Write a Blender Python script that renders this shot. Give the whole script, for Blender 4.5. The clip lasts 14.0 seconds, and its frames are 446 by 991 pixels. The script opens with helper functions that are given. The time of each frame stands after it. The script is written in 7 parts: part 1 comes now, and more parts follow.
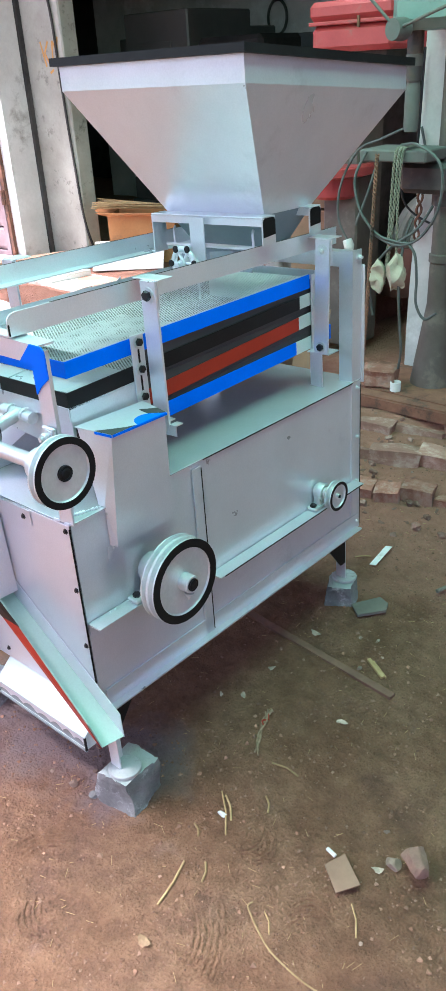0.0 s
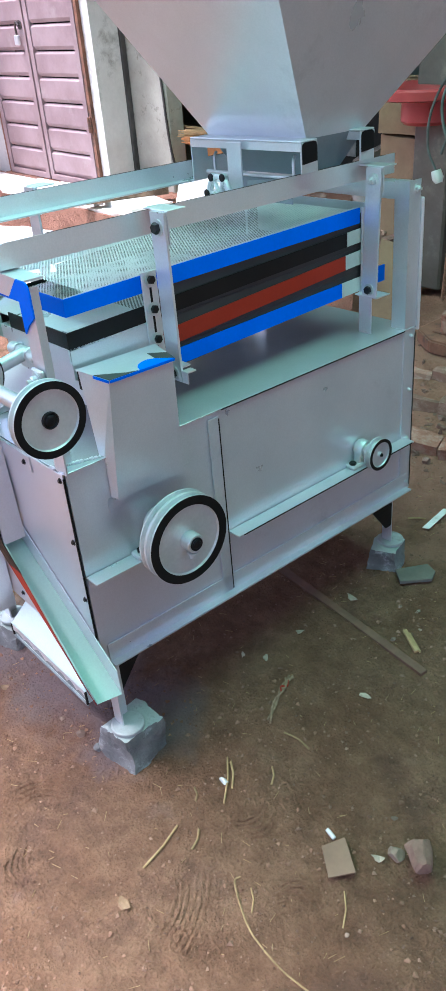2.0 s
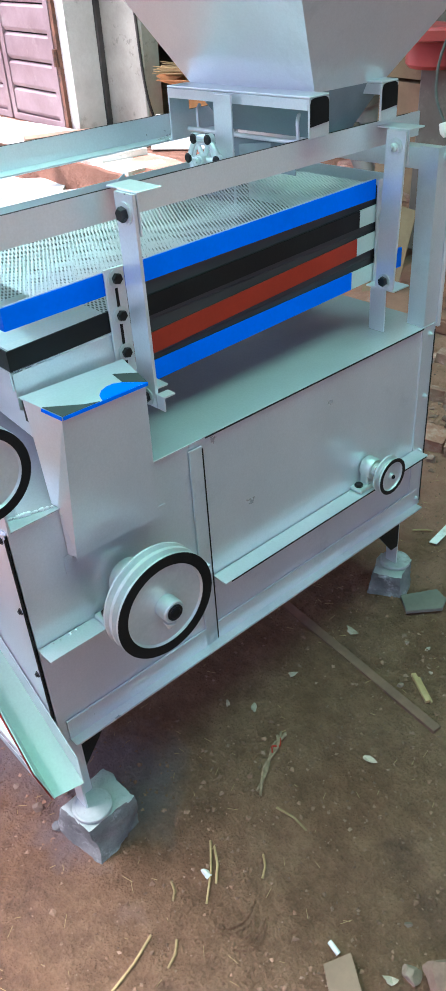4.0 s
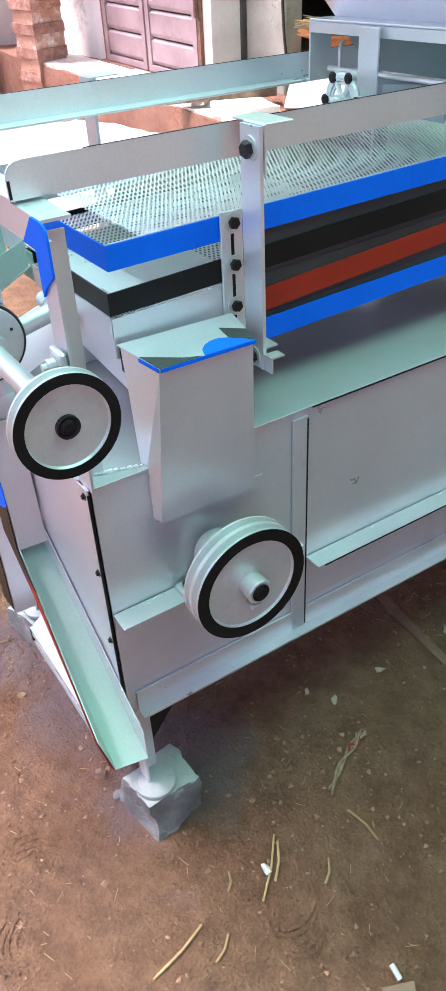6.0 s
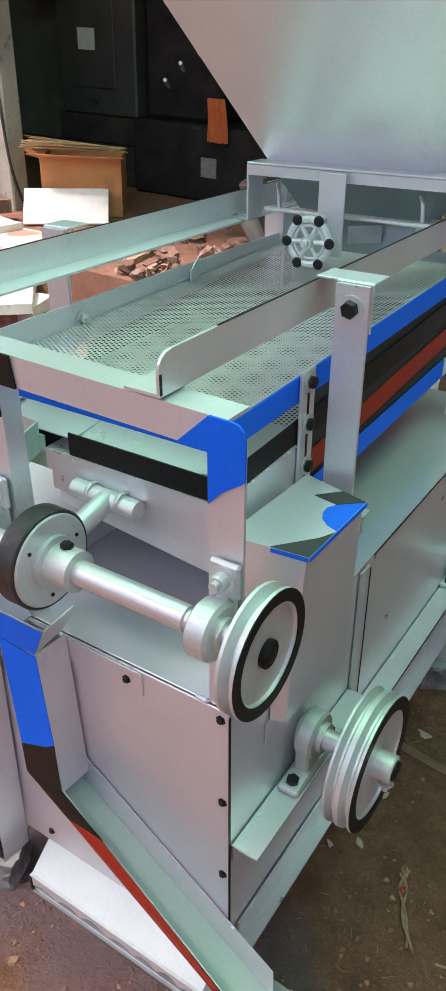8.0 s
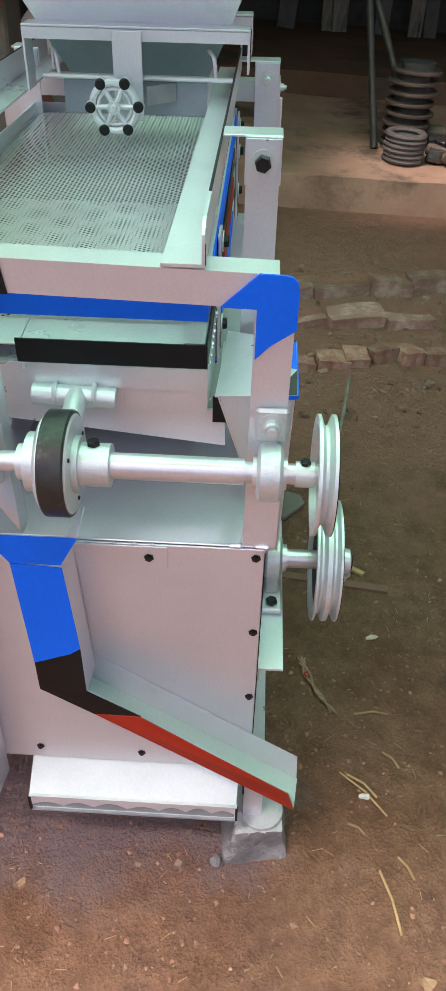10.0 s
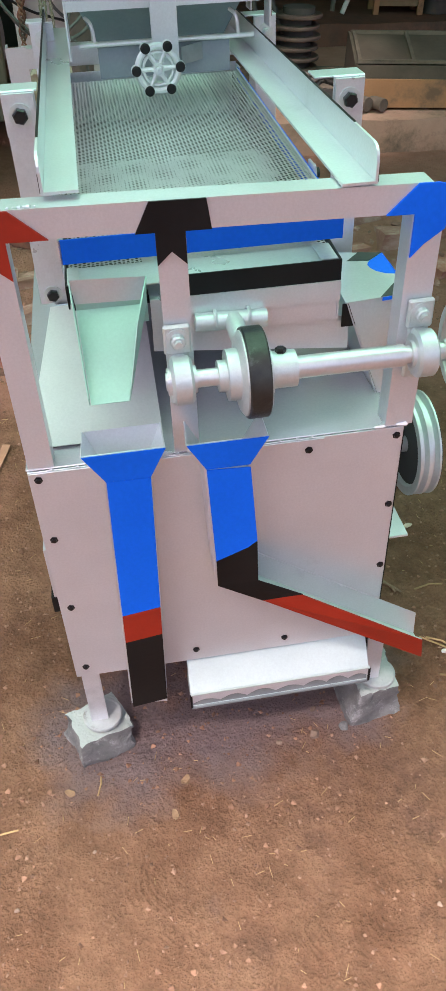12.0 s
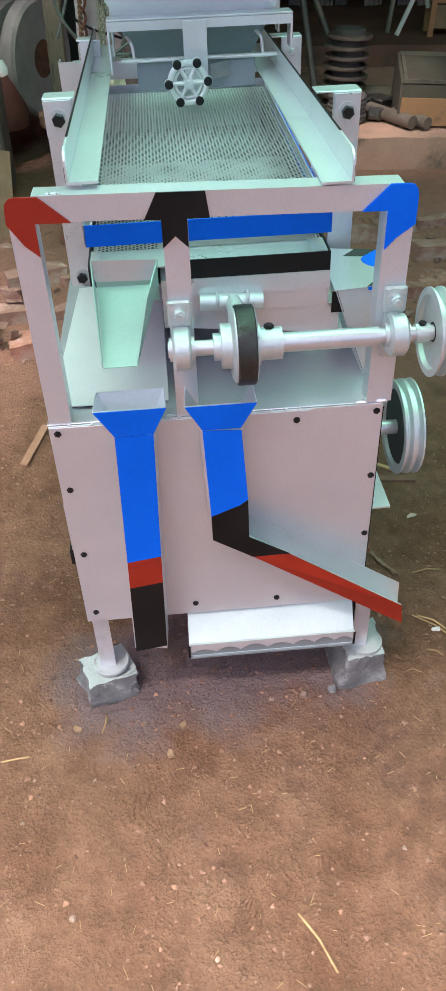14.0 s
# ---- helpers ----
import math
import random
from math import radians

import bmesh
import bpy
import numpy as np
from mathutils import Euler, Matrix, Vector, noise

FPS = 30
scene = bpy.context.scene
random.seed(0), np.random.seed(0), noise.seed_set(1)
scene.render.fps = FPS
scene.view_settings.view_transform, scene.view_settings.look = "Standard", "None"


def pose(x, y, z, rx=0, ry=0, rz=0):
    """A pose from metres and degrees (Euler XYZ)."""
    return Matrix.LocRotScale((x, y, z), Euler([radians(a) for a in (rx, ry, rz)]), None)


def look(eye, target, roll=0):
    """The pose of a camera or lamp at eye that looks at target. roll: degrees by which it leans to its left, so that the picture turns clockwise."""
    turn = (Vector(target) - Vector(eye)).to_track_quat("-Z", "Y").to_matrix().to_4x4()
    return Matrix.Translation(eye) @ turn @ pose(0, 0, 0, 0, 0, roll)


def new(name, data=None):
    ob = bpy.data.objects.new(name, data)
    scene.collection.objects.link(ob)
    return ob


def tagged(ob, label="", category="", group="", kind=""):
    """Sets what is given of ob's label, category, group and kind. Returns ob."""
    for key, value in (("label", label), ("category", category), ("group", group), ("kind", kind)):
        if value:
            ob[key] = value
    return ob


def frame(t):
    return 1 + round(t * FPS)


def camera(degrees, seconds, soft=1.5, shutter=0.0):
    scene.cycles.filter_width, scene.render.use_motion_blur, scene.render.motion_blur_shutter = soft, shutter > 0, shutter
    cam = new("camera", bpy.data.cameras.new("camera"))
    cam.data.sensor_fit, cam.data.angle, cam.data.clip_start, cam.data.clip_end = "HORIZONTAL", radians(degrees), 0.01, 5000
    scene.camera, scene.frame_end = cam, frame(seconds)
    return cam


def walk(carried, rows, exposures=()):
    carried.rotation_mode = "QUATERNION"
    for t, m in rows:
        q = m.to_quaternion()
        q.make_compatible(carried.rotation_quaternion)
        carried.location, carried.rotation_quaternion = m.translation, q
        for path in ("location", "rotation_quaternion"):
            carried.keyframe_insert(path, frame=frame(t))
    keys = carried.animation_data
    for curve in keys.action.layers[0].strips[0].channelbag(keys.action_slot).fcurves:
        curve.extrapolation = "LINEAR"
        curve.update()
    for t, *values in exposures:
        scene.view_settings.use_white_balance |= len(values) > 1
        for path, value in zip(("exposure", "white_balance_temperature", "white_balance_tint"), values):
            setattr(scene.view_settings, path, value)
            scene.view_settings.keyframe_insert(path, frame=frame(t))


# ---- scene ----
cam = camera(31.6, 14.0)
PATH = [
    (0, (1.1474, -0.8128, 1.5810), (-0.0280, 0.4895, 0.6206), -3.25),
    (0.5, (1.0874, -0.7429, 1.5571), (-0.0825, 0.4730, 0.4834), -3.02),
    (1, (1.1259, -0.6693, 1.5452), (-0.1694, 0.4343, 0.4942), -3.14),
    (1.5, (1.1783, -0.6168, 1.5364), (-0.0996, 0.4623, 0.4398), -4.04),
    (2, (1.1968, -0.5889, 1.5334), (-0.1119, 0.4759, 0.4594), -4.69),
    (2.5, (1.1857, -0.5545, 1.5241), (-0.1565, 0.4608, 0.4435), -3.71),
    (3, (1.1000, -0.4977, 1.5049), (-0.1819, 0.5190, 0.3546), -3.38),
    (3.2, (1.0332, -0.4661, 1.5106), (-0.2247, 0.5999, 0.3787), -3.56),
    (5.3, (0.8613, -0.2651, 1.4884), (-0.3209, 0.7265, 0.2159), -3.64),
    (5.5, (0.8837, -0.2714, 1.4625), (-0.3887, 0.6870, 0.2532), -3.75),
    (6, (0.8329, -0.3015, 1.4434), (-0.5014, 0.5342, 0.2100), -3.01),
    (6.3, (0.7636, -0.3623, 1.4489), (-0.4746, 0.5790, 0.1916), -1.42),
    (6.5, (0.7124, -0.4296, 1.4528), (-0.5110, 0.6007, 0.2520), -1.16),
    (7, (0.6024, -0.5429, 1.4762), (-0.5942, 0.5565, 0.3102), -0.73),
    (7.5, (0.4747, -0.5613, 1.4571), (-0.6425, 0.6081, 0.2806), -0.35),
    (8, (0.3113, -0.5501, 1.4779), (-0.5914, 0.8842, 0.4159), 1.40),
    (8.3, (0.2462, -0.5675, 1.4683), (-0.5011, 0.8488, 0.2701), 4.09),
    (8.5, (0.2110, -0.5962, 1.4643), (-0.4318, 0.8450, 0.2356), 4.94),
    (8.7, (0.1592, -0.6562, 1.4748), (-0.3628, 0.8401, 0.2546), 3.55),
    (10.8, (-0.2631, -0.7961, 1.4746), (-0.0683, 0.7370, 0.2051), 3.25),
    (11, (-0.3230, -0.8250, 1.4904), (-0.0903, 0.7047, 0.2232), 1.24),
    (11.2, (-0.3802, -0.8709, 1.4966), (-0.1431, 0.6320, 0.1986), -0.14),
    (11.5, (-0.4407, -0.8958, 1.4820), (-0.1680, 0.5883, 0.1694), 0.73),
    (12, (-0.4906, -0.9339, 1.4948), (-0.2091, 0.5491, 0.1828), 0.95),
    (12.5, (-0.4967, -0.9353, 1.5006), (-0.1949, 0.5532, 0.1993), 1.20),
    (13, (-0.4636, -0.9576, 1.5146), (-0.1584, 0.5466, 0.2323), 0.39),
    (13.5, (-0.4387, -1.0349, 1.5402), (-0.2636, 0.5419, 0.3224), 0.63),
    (14, (-0.4272, -1.1260, 1.5312), (-0.2633, 0.3961, 0.2443), 0.87),
]
walk(cam, [(t, look(eye, target, roll)) for t, eye, target, roll in PATH], exposures=[(0, 2.00, 5920, 23), (0.5, 1.79, 5800, 21), (1, 1.70, 5700, 19.5), (1.5, 1.58, 5700, 19.5), (2.0, 1.66, 5700, 19.5), (3.2, 1.72, 5700, 20), (5.5, 2.14, 6250, 27), (6, 1.87, 6200, 28), (6.5, 1.64, 6400, 29), (7.5, 1.34, 6600, 25.5), (8.5, 1.28, 6980, 29.5), (11, 1.45, 6750, 24), (13.3, 1.44, 6580, 22.5), (14, 1.43, 6400, 21)])

# ---------- light ----------
world = bpy.data.worlds.new("sky")
scene.world = world
world.use_nodes = True
wn = world.node_tree.nodes
sky = wn.new("ShaderNodeTexSky")
sky.sky_type, sky.sun_disc = "NISHITA", False
sky.sun_elevation, sky.sun_rotation = radians(66), radians(-133)
sky.air_density, sky.dust_density = 1.0, 4.0
world.node_tree.links.new(sky.outputs[0], wn["Background"].inputs[0])
wn["Background"].inputs[1].default_value = 0.112

# a veiled high sun over the open yard; the roof keeps the machine in soft shade
sun = new("sun", bpy.data.lights.new("sun", "SUN"))
sun.data.energy, sun.data.angle, sun.data.color = 2.8, radians(14), (1.0, 0.97, 0.92)
sun.matrix_world = look((-2.6, -2.4, 8.0), (0, 0, 0))

# daylight through the pale green fibreglass sheets of the roof
skylight = new("roof_skylight", bpy.data.lights.new("roof_skylight", "AREA"))
skylight.data.shape, skylight.data.size, skylight.data.size_y = "RECTANGLE", 2.7, 2.2
skylight.data.energy, skylight.data.color = 35.0, (0.41, 1.0, 0.69)
skylight.matrix_world = look((-0.30, 0.8, 2.88), (-0.30, 0.8, 0))


# ---------- mesh helpers ----------
def mesh_of(bm, name, mats, smooth=False):
    bmesh.ops.recalc_face_normals(bm, faces=bm.faces)
    me = bpy.data.meshes.new(name)
    bm.to_mesh(me)
    bm.free()
    for m in (mats if isinstance(mats, (list, tuple)) else [mats]):
        me.materials.append(m)
    if smooth:
        me.polygons.foreach_set("use_smooth", [True] * len(me.polygons))
        me.set_sharp_from_angle(angle=radians(35))
    return me


def part(name, bm, material, parent, label="", smooth=False):
    """One mesh object under a thing or a part."""
    ob = new(name, mesh_of(bm, name, material, smooth))
    ob.parent = parent
    if label:
        ob["label"] = label
    return ob


def thing(name, bm, material, label, category, group="", kind="", smooth=False, m=None):
    """One top-level mesh object."""
    ob = new(name, mesh_of(bm, name, material, smooth))
    if m is not None:
        ob.matrix_world = m
    return tagged(ob, label, category, group, kind)


def panels(name, rows, material, parent, thick=0.002, label=""):
    """Sheet-metal plates, each a part of its own."""
    for pts in rows:
        part(name, plate(pts, thick), material, parent, label)


def holder(name, label, category, m=None, group="", kind=""):
    ob = new(name)
    ob.empty_display_size = 0.05
    if m is not None:
        ob.matrix_world = m
    return tagged(ob, label, category, group, kind)


def box(bm, x0, x1, y0, y1, z0, z1, bevel=0.0, m=None, mat=0):
    r = bmesh.ops.create_cube(bm, size=1.0)
    vs = r["verts"]
    for v in vs:
        v.co = Vector((x0 + (v.co.x + 0.5) * (x1 - x0), y0 + (v.co.y + 0.5) * (y1 - y0), z0 + (v.co.z + 0.5) * (z1 - z0)))
    fs = list({f for v in vs for f in v.link_faces})
    for f in fs:
        f.material_index = mat
    if bevel:
        es = list({e for f in fs for e in f.edges})
        out = bmesh.ops.bevel(bm, geom=es, offset=bevel, segments=1, affect="EDGES", profile=0.5)
        vs = list({v for f in out["faces"] for v in f.verts} | {v for v in vs if v.is_valid})
    if m is not None:
        bmesh.ops.transform(bm, matrix=m, verts=[v for v in vs if v.is_valid])
    return bm


def boxes(*rows, bevel=0.0):
    bm = bmesh.new()
    for r in rows:
        box(bm, *r, bevel=bevel)
    return bm


def extrude_poly(bm, pts, vec, mat=0):
    """A prism: the polygon pts (3D) pushed along vec."""
    vec = Vector(vec)
    a = [bm.verts.new(p) for p in pts]
    b = [bm.verts.new(Vector(p) + vec) for p in pts]
    n = len(pts)
    fs = [bm.faces.new(a), bm.faces.new(list(reversed(b)))]
    for i in range(n):
        fs.append(bm.faces.new((a[i], b[i], b[(i + 1) % n], a[(i + 1) % n])))
    for f in fs:
        f.material_index = mat
    return bm


def plate(pts, thick=0.002, flip=1):
    """A sheet-metal plate: polygon with thickness along its normal."""
    bm = bmesh.new()
    n = (Vector(pts[1]) - Vector(pts[0])).cross(Vector(pts[2]) - Vector(pts[0])).normalized()
    return extrude_poly(bm, pts, n * thick * flip)


def plates(*rows, thick=0.002):
    bm = bmesh.new()
    for pts in rows:
        n = (Vector(pts[1]) - Vector(pts[0])).cross(Vector(pts[2]) - Vector(pts[0])).normalized()
        extrude_poly(bm, pts, n * thick)
    return bm


def turned(profile, p, axis="x", seg=32):
    """A lathe: rows of (along, radius) about an axis through p."""
    bm = bmesh.new()
    turn_into(bm, profile, p, axis, seg)
    return bm


def turn_into(bm, profile, p, axis="x", seg=32):
    p = Vector(p)
    if isinstance(axis, str):
        d = {"x": Vector((1, 0, 0)), "y": Vector((0, 1, 0)), "z": Vector((0, 0, 1))}[axis]
    else:
        d = Vector(axis).normalized()
    a = d.orthogonal().normalized()
    b = d.cross(a)
    rings = []
    for s, r in profile:
        if r < 1e-6:
            rings.append([bm.verts.new(p + d * s)])
        else:
            rings.append([bm.verts.new(p + d * s + (a * math.cos(k * math.tau / seg) + b * math.sin(k * math.tau / seg)) * r) for k in range(seg)])
    for r0, r1 in zip(rings, rings[1:]):
        for k in range(seg):
            k2 = (k + 1) % seg
            if len(r0) == 1 and len(r1) == 1:
                continue
            if len(r0) == 1:
                bm.faces.new((r0[0], r1[k], r1[k2]))
            elif len(r1) == 1:
                bm.faces.new((r0[k], r1[0], r0[k2]))
            else:
                bm.faces.new((r0[k], r1[k], r1[k2], r0[k2]))
    return bm


def rod(bm, p0, p1, r, seg=12, r1=None):
    p0, p1 = Vector(p0), Vector(p1)
    ln = (p1 - p0).length
    turn_into(bm, [(0, 0), (0, r), (ln, r if r1 is None else r1), (ln, 0)], p0, p1 - p0, seg)
    return bm


def tube_path(bm, pts, r, seg=8):
    """A round cable through points."""
    pts = [Vector(p) for p in pts]
    rings, up = [], Vector((0.3, 0.2, 1)).normalized()
    for i, p in enumerate(pts):
        d = (pts[min(i + 1, len(pts) - 1)] - pts[max(i - 1, 0)]).normalized()
        a = d.cross(up)
        a = a.normalized() if a.length > 1e-4 else d.orthogonal().normalized()
        b = d.cross(a)
        up = -b
        rings.append([bm.verts.new(p + (a * math.cos(k * math.tau / seg) + b * math.sin(k * math.tau / seg)) * r) for k in range(seg)])
    for r0, r1 in zip(rings, rings[1:]):
        for k in range(seg):
            bm.faces.new((r0[k], r1[k], r1[(k + 1) % seg], r0[(k + 1) % seg]))
    bm.faces.new(rings[0])
    bm.faces.new(list(reversed(rings[-1])))
    return bm


def curve_pts(ctrl, n=24):
    """Catmull-Rom through a few control points."""
    c = [Vector(p) for p in ctrl]
    c = [c[0] * 2 - c[1]] + c + [c[-1] * 2 - c[-2]]
    out, spans = [], len(c) - 3
    for i in range(n + 1):
        f = i / n * spans
        k = min(int(f), spans - 1)
        t = f - k
        p0, p1, p2, p3 = c[k:k + 4]
        out.append(0.5 * (2 * p1 + (p2 - p0) * t + (2 * p0 - 5 * p1 + 4 * p2 - p3) * t * t + (3 * p1 - p0 - 3 * p2 + p3) * t ** 3))
    return out


def rough_stone(size, seed, cuts=2, jag=0.12):
    """A broken stone: a cube, cut, pushed about and flattened below."""
    bm = bmesh.new()
    bmesh.ops.create_cube(bm, size=1.0)
    bmesh.ops.bevel(bm, geom=list(bm.edges), offset=0.09, segments=1, affect="EDGES")
    bmesh.ops.subdivide_edges(bm, edges=list(bm.edges), cuts=cuts, use_grid_fill=True)
    for v in bm.verts:
        n = noise.noise_vector(v.co * 1.7 + Vector((seed, 2 * seed, 0)))
        n2 = noise.noise_vector(v.co * 5 + Vector((0, seed, 3 * seed)))
        v.co += n * jag * 1.6 + n2 * jag * 0.5
        v.co = Vector((v.co.x * size[0], v.co.y * size[1], v.co.z * size[2]))
    lo = min(v.co.z for v in bm.verts)
    for v in bm.verts:
        v.co.z -= lo
    return bm


# ---------- materials ----------
def surface(name, c1, c2, rough=0.5, metal=0.0, scale=6.0, bump=0.15, bscale=120.0, dirt=None, dirt_scale=3.0, dirt_amount=0.5,
            rvar=0.12, vary=0.0, stretch=(1, 1, 1), spec=0.5, bdist=0.002, island=0.0):
    """A procedural paint, metal, earth or wood: two tones at a large scale, fine grain, stains with edges of their own, and relief."""
    m = bpy.data.materials.new(name)
    m.use_nodes = True
    nt = m.node_tree
    N, Lk = nt.nodes, nt.links.new
    bs = N["Principled BSDF"]
    tc = N.new("ShaderNodeTexCoord")
    mp = N.new("ShaderNodeMapping")
    mp.inputs["Scale"].default_value = stretch
    Lk(tc.outputs["Object"], mp.inputs[0])
    n1 = N.new("ShaderNodeTexNoise")
    n1.inputs["Scale"].default_value, n1.inputs["Detail"].default_value, n1.inputs["Roughness"].default_value = scale, 6, 0.6
    Lk(mp.outputs[0], n1.inputs["Vector"])
    rp = N.new("ShaderNodeValToRGB")
    rp.color_ramp.elements[0].position, rp.color_ramp.elements[1].position = 0.32, 0.68
    rp.color_ramp.elements[0].color, rp.color_ramp.elements[1].color = (*c1, 1), (*c2, 1)
    Lk(n1.outputs[0], rp.inputs[0])
    col = rp.outputs[0]
    n2 = N.new("ShaderNodeTexNoise")
    n2.inputs["Scale"].default_value, n2.inputs["Detail"].default_value, n2.inputs["Roughness"].default_value = bscale, 5, 0.65
    Lk(mp.outputs[0], n2.inputs["Vector"])
    if dirt:
        n3 = N.new("ShaderNodeTexNoise")
        n3.inputs["Scale"].default_value, n3.inputs["Detail"].default_value, n3.inputs["Roughness"].default_value = dirt_scale, 9, 0.7
        Lk(mp.outputs[0], n3.inputs["Vector"])
        r3 = N.new("ShaderNodeValToRGB")
        r3.color_ramp.elements[0].position, r3.color_ramp.elements[1].position = 0.66 - 0.3 * dirt_amount, 0.80 - 0.3 * dirt_amount
        Lk(n3.outputs[0], r3.inputs[0])
        mx = N.new("ShaderNodeMix")
        mx.data_type = "RGBA"
        Lk(r3.outputs[0], mx.inputs[0])
        Lk(col, mx.inputs[6])
        mx.inputs[7].default_value = (*dirt, 1)
        col = mx.outputs[2]
    hs = N.new("ShaderNodeHueSaturation")
    mr = N.new("ShaderNodeMapRange")
    mr.inputs[3].default_value, mr.inputs[4].default_value = 0.88, 1.12
    Lk(n2.outputs[0], mr.inputs[0])
    val = mr.outputs[0]
    if vary:
        oi = N.new("ShaderNodeObjectInfo")
        m2 = N.new("ShaderNodeMapRange")
        m2.inputs[3].default_value, m2.inputs[4].default_value = 1 - vary, 1 + vary
        Lk(oi.outputs["Random"], m2.inputs[0])
        mu = N.new("ShaderNodeMath")
        mu.operation = "MULTIPLY"
        Lk(val, mu.inputs[0])
        Lk(m2.outputs[0], mu.inputs[1])
        val = mu.outputs[0]
    if island:
        gi = N.new("ShaderNodeNewGeometry")
        m3 = N.new("ShaderNodeMapRange")
        m3.inputs[3].default_value, m3.inputs[4].default_value = 1 - island, 1 + island
        Lk(gi.outputs["Random Per Island"], m3.inputs[0])
        mi = N.new("ShaderNodeMath")
        mi.operation = "MULTIPLY"
        Lk(val, mi.inputs[0])
        Lk(m3.outputs[0], mi.inputs[1])
        val = mi.outputs[0]
    Lk(col, hs.inputs["Color"])
    Lk(val, hs.inputs["Value"])
    Lk(hs.outputs[0], bs.inputs["Base Color"])
    rr = N.new("ShaderNodeMapRange")
    rr.inputs[3].default_value, rr.inputs[4].default_value = max(rough - rvar, 0.05), min(rough + rvar, 1)
    Lk(n1.outputs[0], rr.inputs[0])
    Lk(rr.outputs[0], bs.inputs["Roughness"])
    bs.inputs["Metallic"].default_value = metal
    bs.inputs["Specular IOR Level"].default_value = spec
    bp = N.new("ShaderNodeBump")
    bp.inputs["Strength"].default_value, bp.inputs["Distance"].default_value = bump, bdist
    Lk(n2.outputs[0], bp.inputs["Height"])
    Lk(bp.outputs[0], bs.inputs["Normal"])
    return m


SILVER = surface("silver_paint", (0.635, 0.66, 0.695), (0.71, 0.735, 0.77), 0.31, 0.50, 5, 0.14, 260, rvar=0.10, dirt=(0.55, 0.57, 0.60), dirt_scale=4.5, dirt_amount=0.22)
SILVER_PALE = surface("pale_silver_paint", (0.50, 0.61, 0.585), (0.58, 0.69, 0.665), 0.45, 0.15, 7, 0.12, 220)
# silver turned mint: the green skylight's reflection put into the colour
GREENLIT_SILVER = surface("silver_tinted_by_skylight", (0.36, 0.55, 0.48), (0.43, 0.61, 0.54), 0.55, 0.15, 5, 0.12, 220)
CAST = surface("silvered_cast_iron", (0.58, 0.63, 0.63), (0.69, 0.73, 0.73), 0.42, 0.55, 18, 0.35, 140)
SHAFT = surface("silvered_shaft", (0.62, 0.62, 0.63), (0.72, 0.72, 0.73), 0.34, 0.6, 12, 0.08, 200)
MESH_STEEL = surface("galvanised_mesh", (0.66, 0.67, 0.68), (0.78, 0.79, 0.80), 0.38, 0.7, 9, 0.08, 200)
BLUE = surface("blue_paint", (0.001, 0.140, 0.82), (0.002, 0.158, 0.90), 0.5, 0.0, 6, 0.10, 160, spec=0.06)
REDP = surface("brick_red_paint", (0.30, 0.024, 0.010), (0.37, 0.030, 0.012), 0.5, 0.0, 8, 0.12, 160, spec=0.25)
BLACK = surface("black_paint", (0.006, 0.006, 0.007), (0.012, 0.012, 0.012), 0.42, 0.0, 9, 0.12, 160, spec=0.22)
DARKIN = surface("dark_metal_and_shade", (0.03, 0.032, 0.033), (0.05, 0.05, 0.05), 0.7, 0.0, 7, 0.1, 100)
FOOTPLATE = surface("dusty_steel_plate", (0.36, 0.40, 0.395), (0.47, 0.51, 0.50), 0.62, 0.15, 22, 0.3, 160, dirt=(0.22, 0.20, 0.18), dirt_scale=18, dirt_amount=0.4)
GUNK = surface("dusty_black_iron", (0.014, 0.014, 0.013), (0.045, 0.045, 0.040), 0.38, 0.3, 22, 0.4, 120, dirt=(0.15, 0.17, 0.16), dirt_scale=7, dirt_amount=0.35)
DULLTEAL = surface("teal_paint_and_shade", (0.20, 0.24, 0.25), (0.30, 0.34, 0.35), 0.5, 0.3, 12, 0.3, 150)
# silver paint darkened to slate: shade under the hopper put into the colour
SHADED_SILVER = surface("silver_shaded_slate", (0.20, 0.255, 0.28), (0.27, 0.325, 0.35), 0.5, 0.35, 6, 0.15, 200)
SHEEN = surface("smooth_silver_paint", (0.635, 0.66, 0.695), (0.71, 0.735, 0.77), 0.20, 0.50, 5, 0.08, 260, rvar=0.07)
MATT = surface("matt_silver_paint", (0.56, 0.545, 0.55), (0.64, 0.62, 0.625), 0.6, 0.12, 5, 0.14, 260)
BOLT = surface("black_bolt_steel", (0.012, 0.012, 0.013), (0.03, 0.03, 0.03), 0.35, 0.5, 30, 0.1, 300)

# ---------- the grain cleaning machine ----------
# its own axes: x across (0 at the pulley side), y along (0 at the outlet end), z up; it leans a little on its stones
LEAN = pose(0.0063, -0.0050, 0.0122, -1.15, -2.36, -0.68)
machine = holder("seed_cleaning_machine", "silver painted sheet-metal seed cleaning machine standing on four stones", "machine", LEAN)
U0, U1, V1, WB, WT = -0.586, 0.0, 1.09, 0.262, 0.757


def angle_bar(a, b, d1, d2, w1, w2, t=0.004):
    """An angle iron from a to b, with legs of widths w1 and w2 along d1 and d2 from its heel."""
    a, b, d1, d2 = Vector(a), Vector(b), Vector(d1), Vector(d2)
    pts = [a, a + d1 * w1, a + d1 * w1 + d2 * t, a + d1 * t + d2 * t, a + d1 * t + d2 * w2, a + d2 * w2]
    return extrude_poly(bmesh.new(), pts, b - a)


X, Y, Z = Vector((1, 0, 0)), Vector((0, 1, 0)), Vector((0, 0, 1))

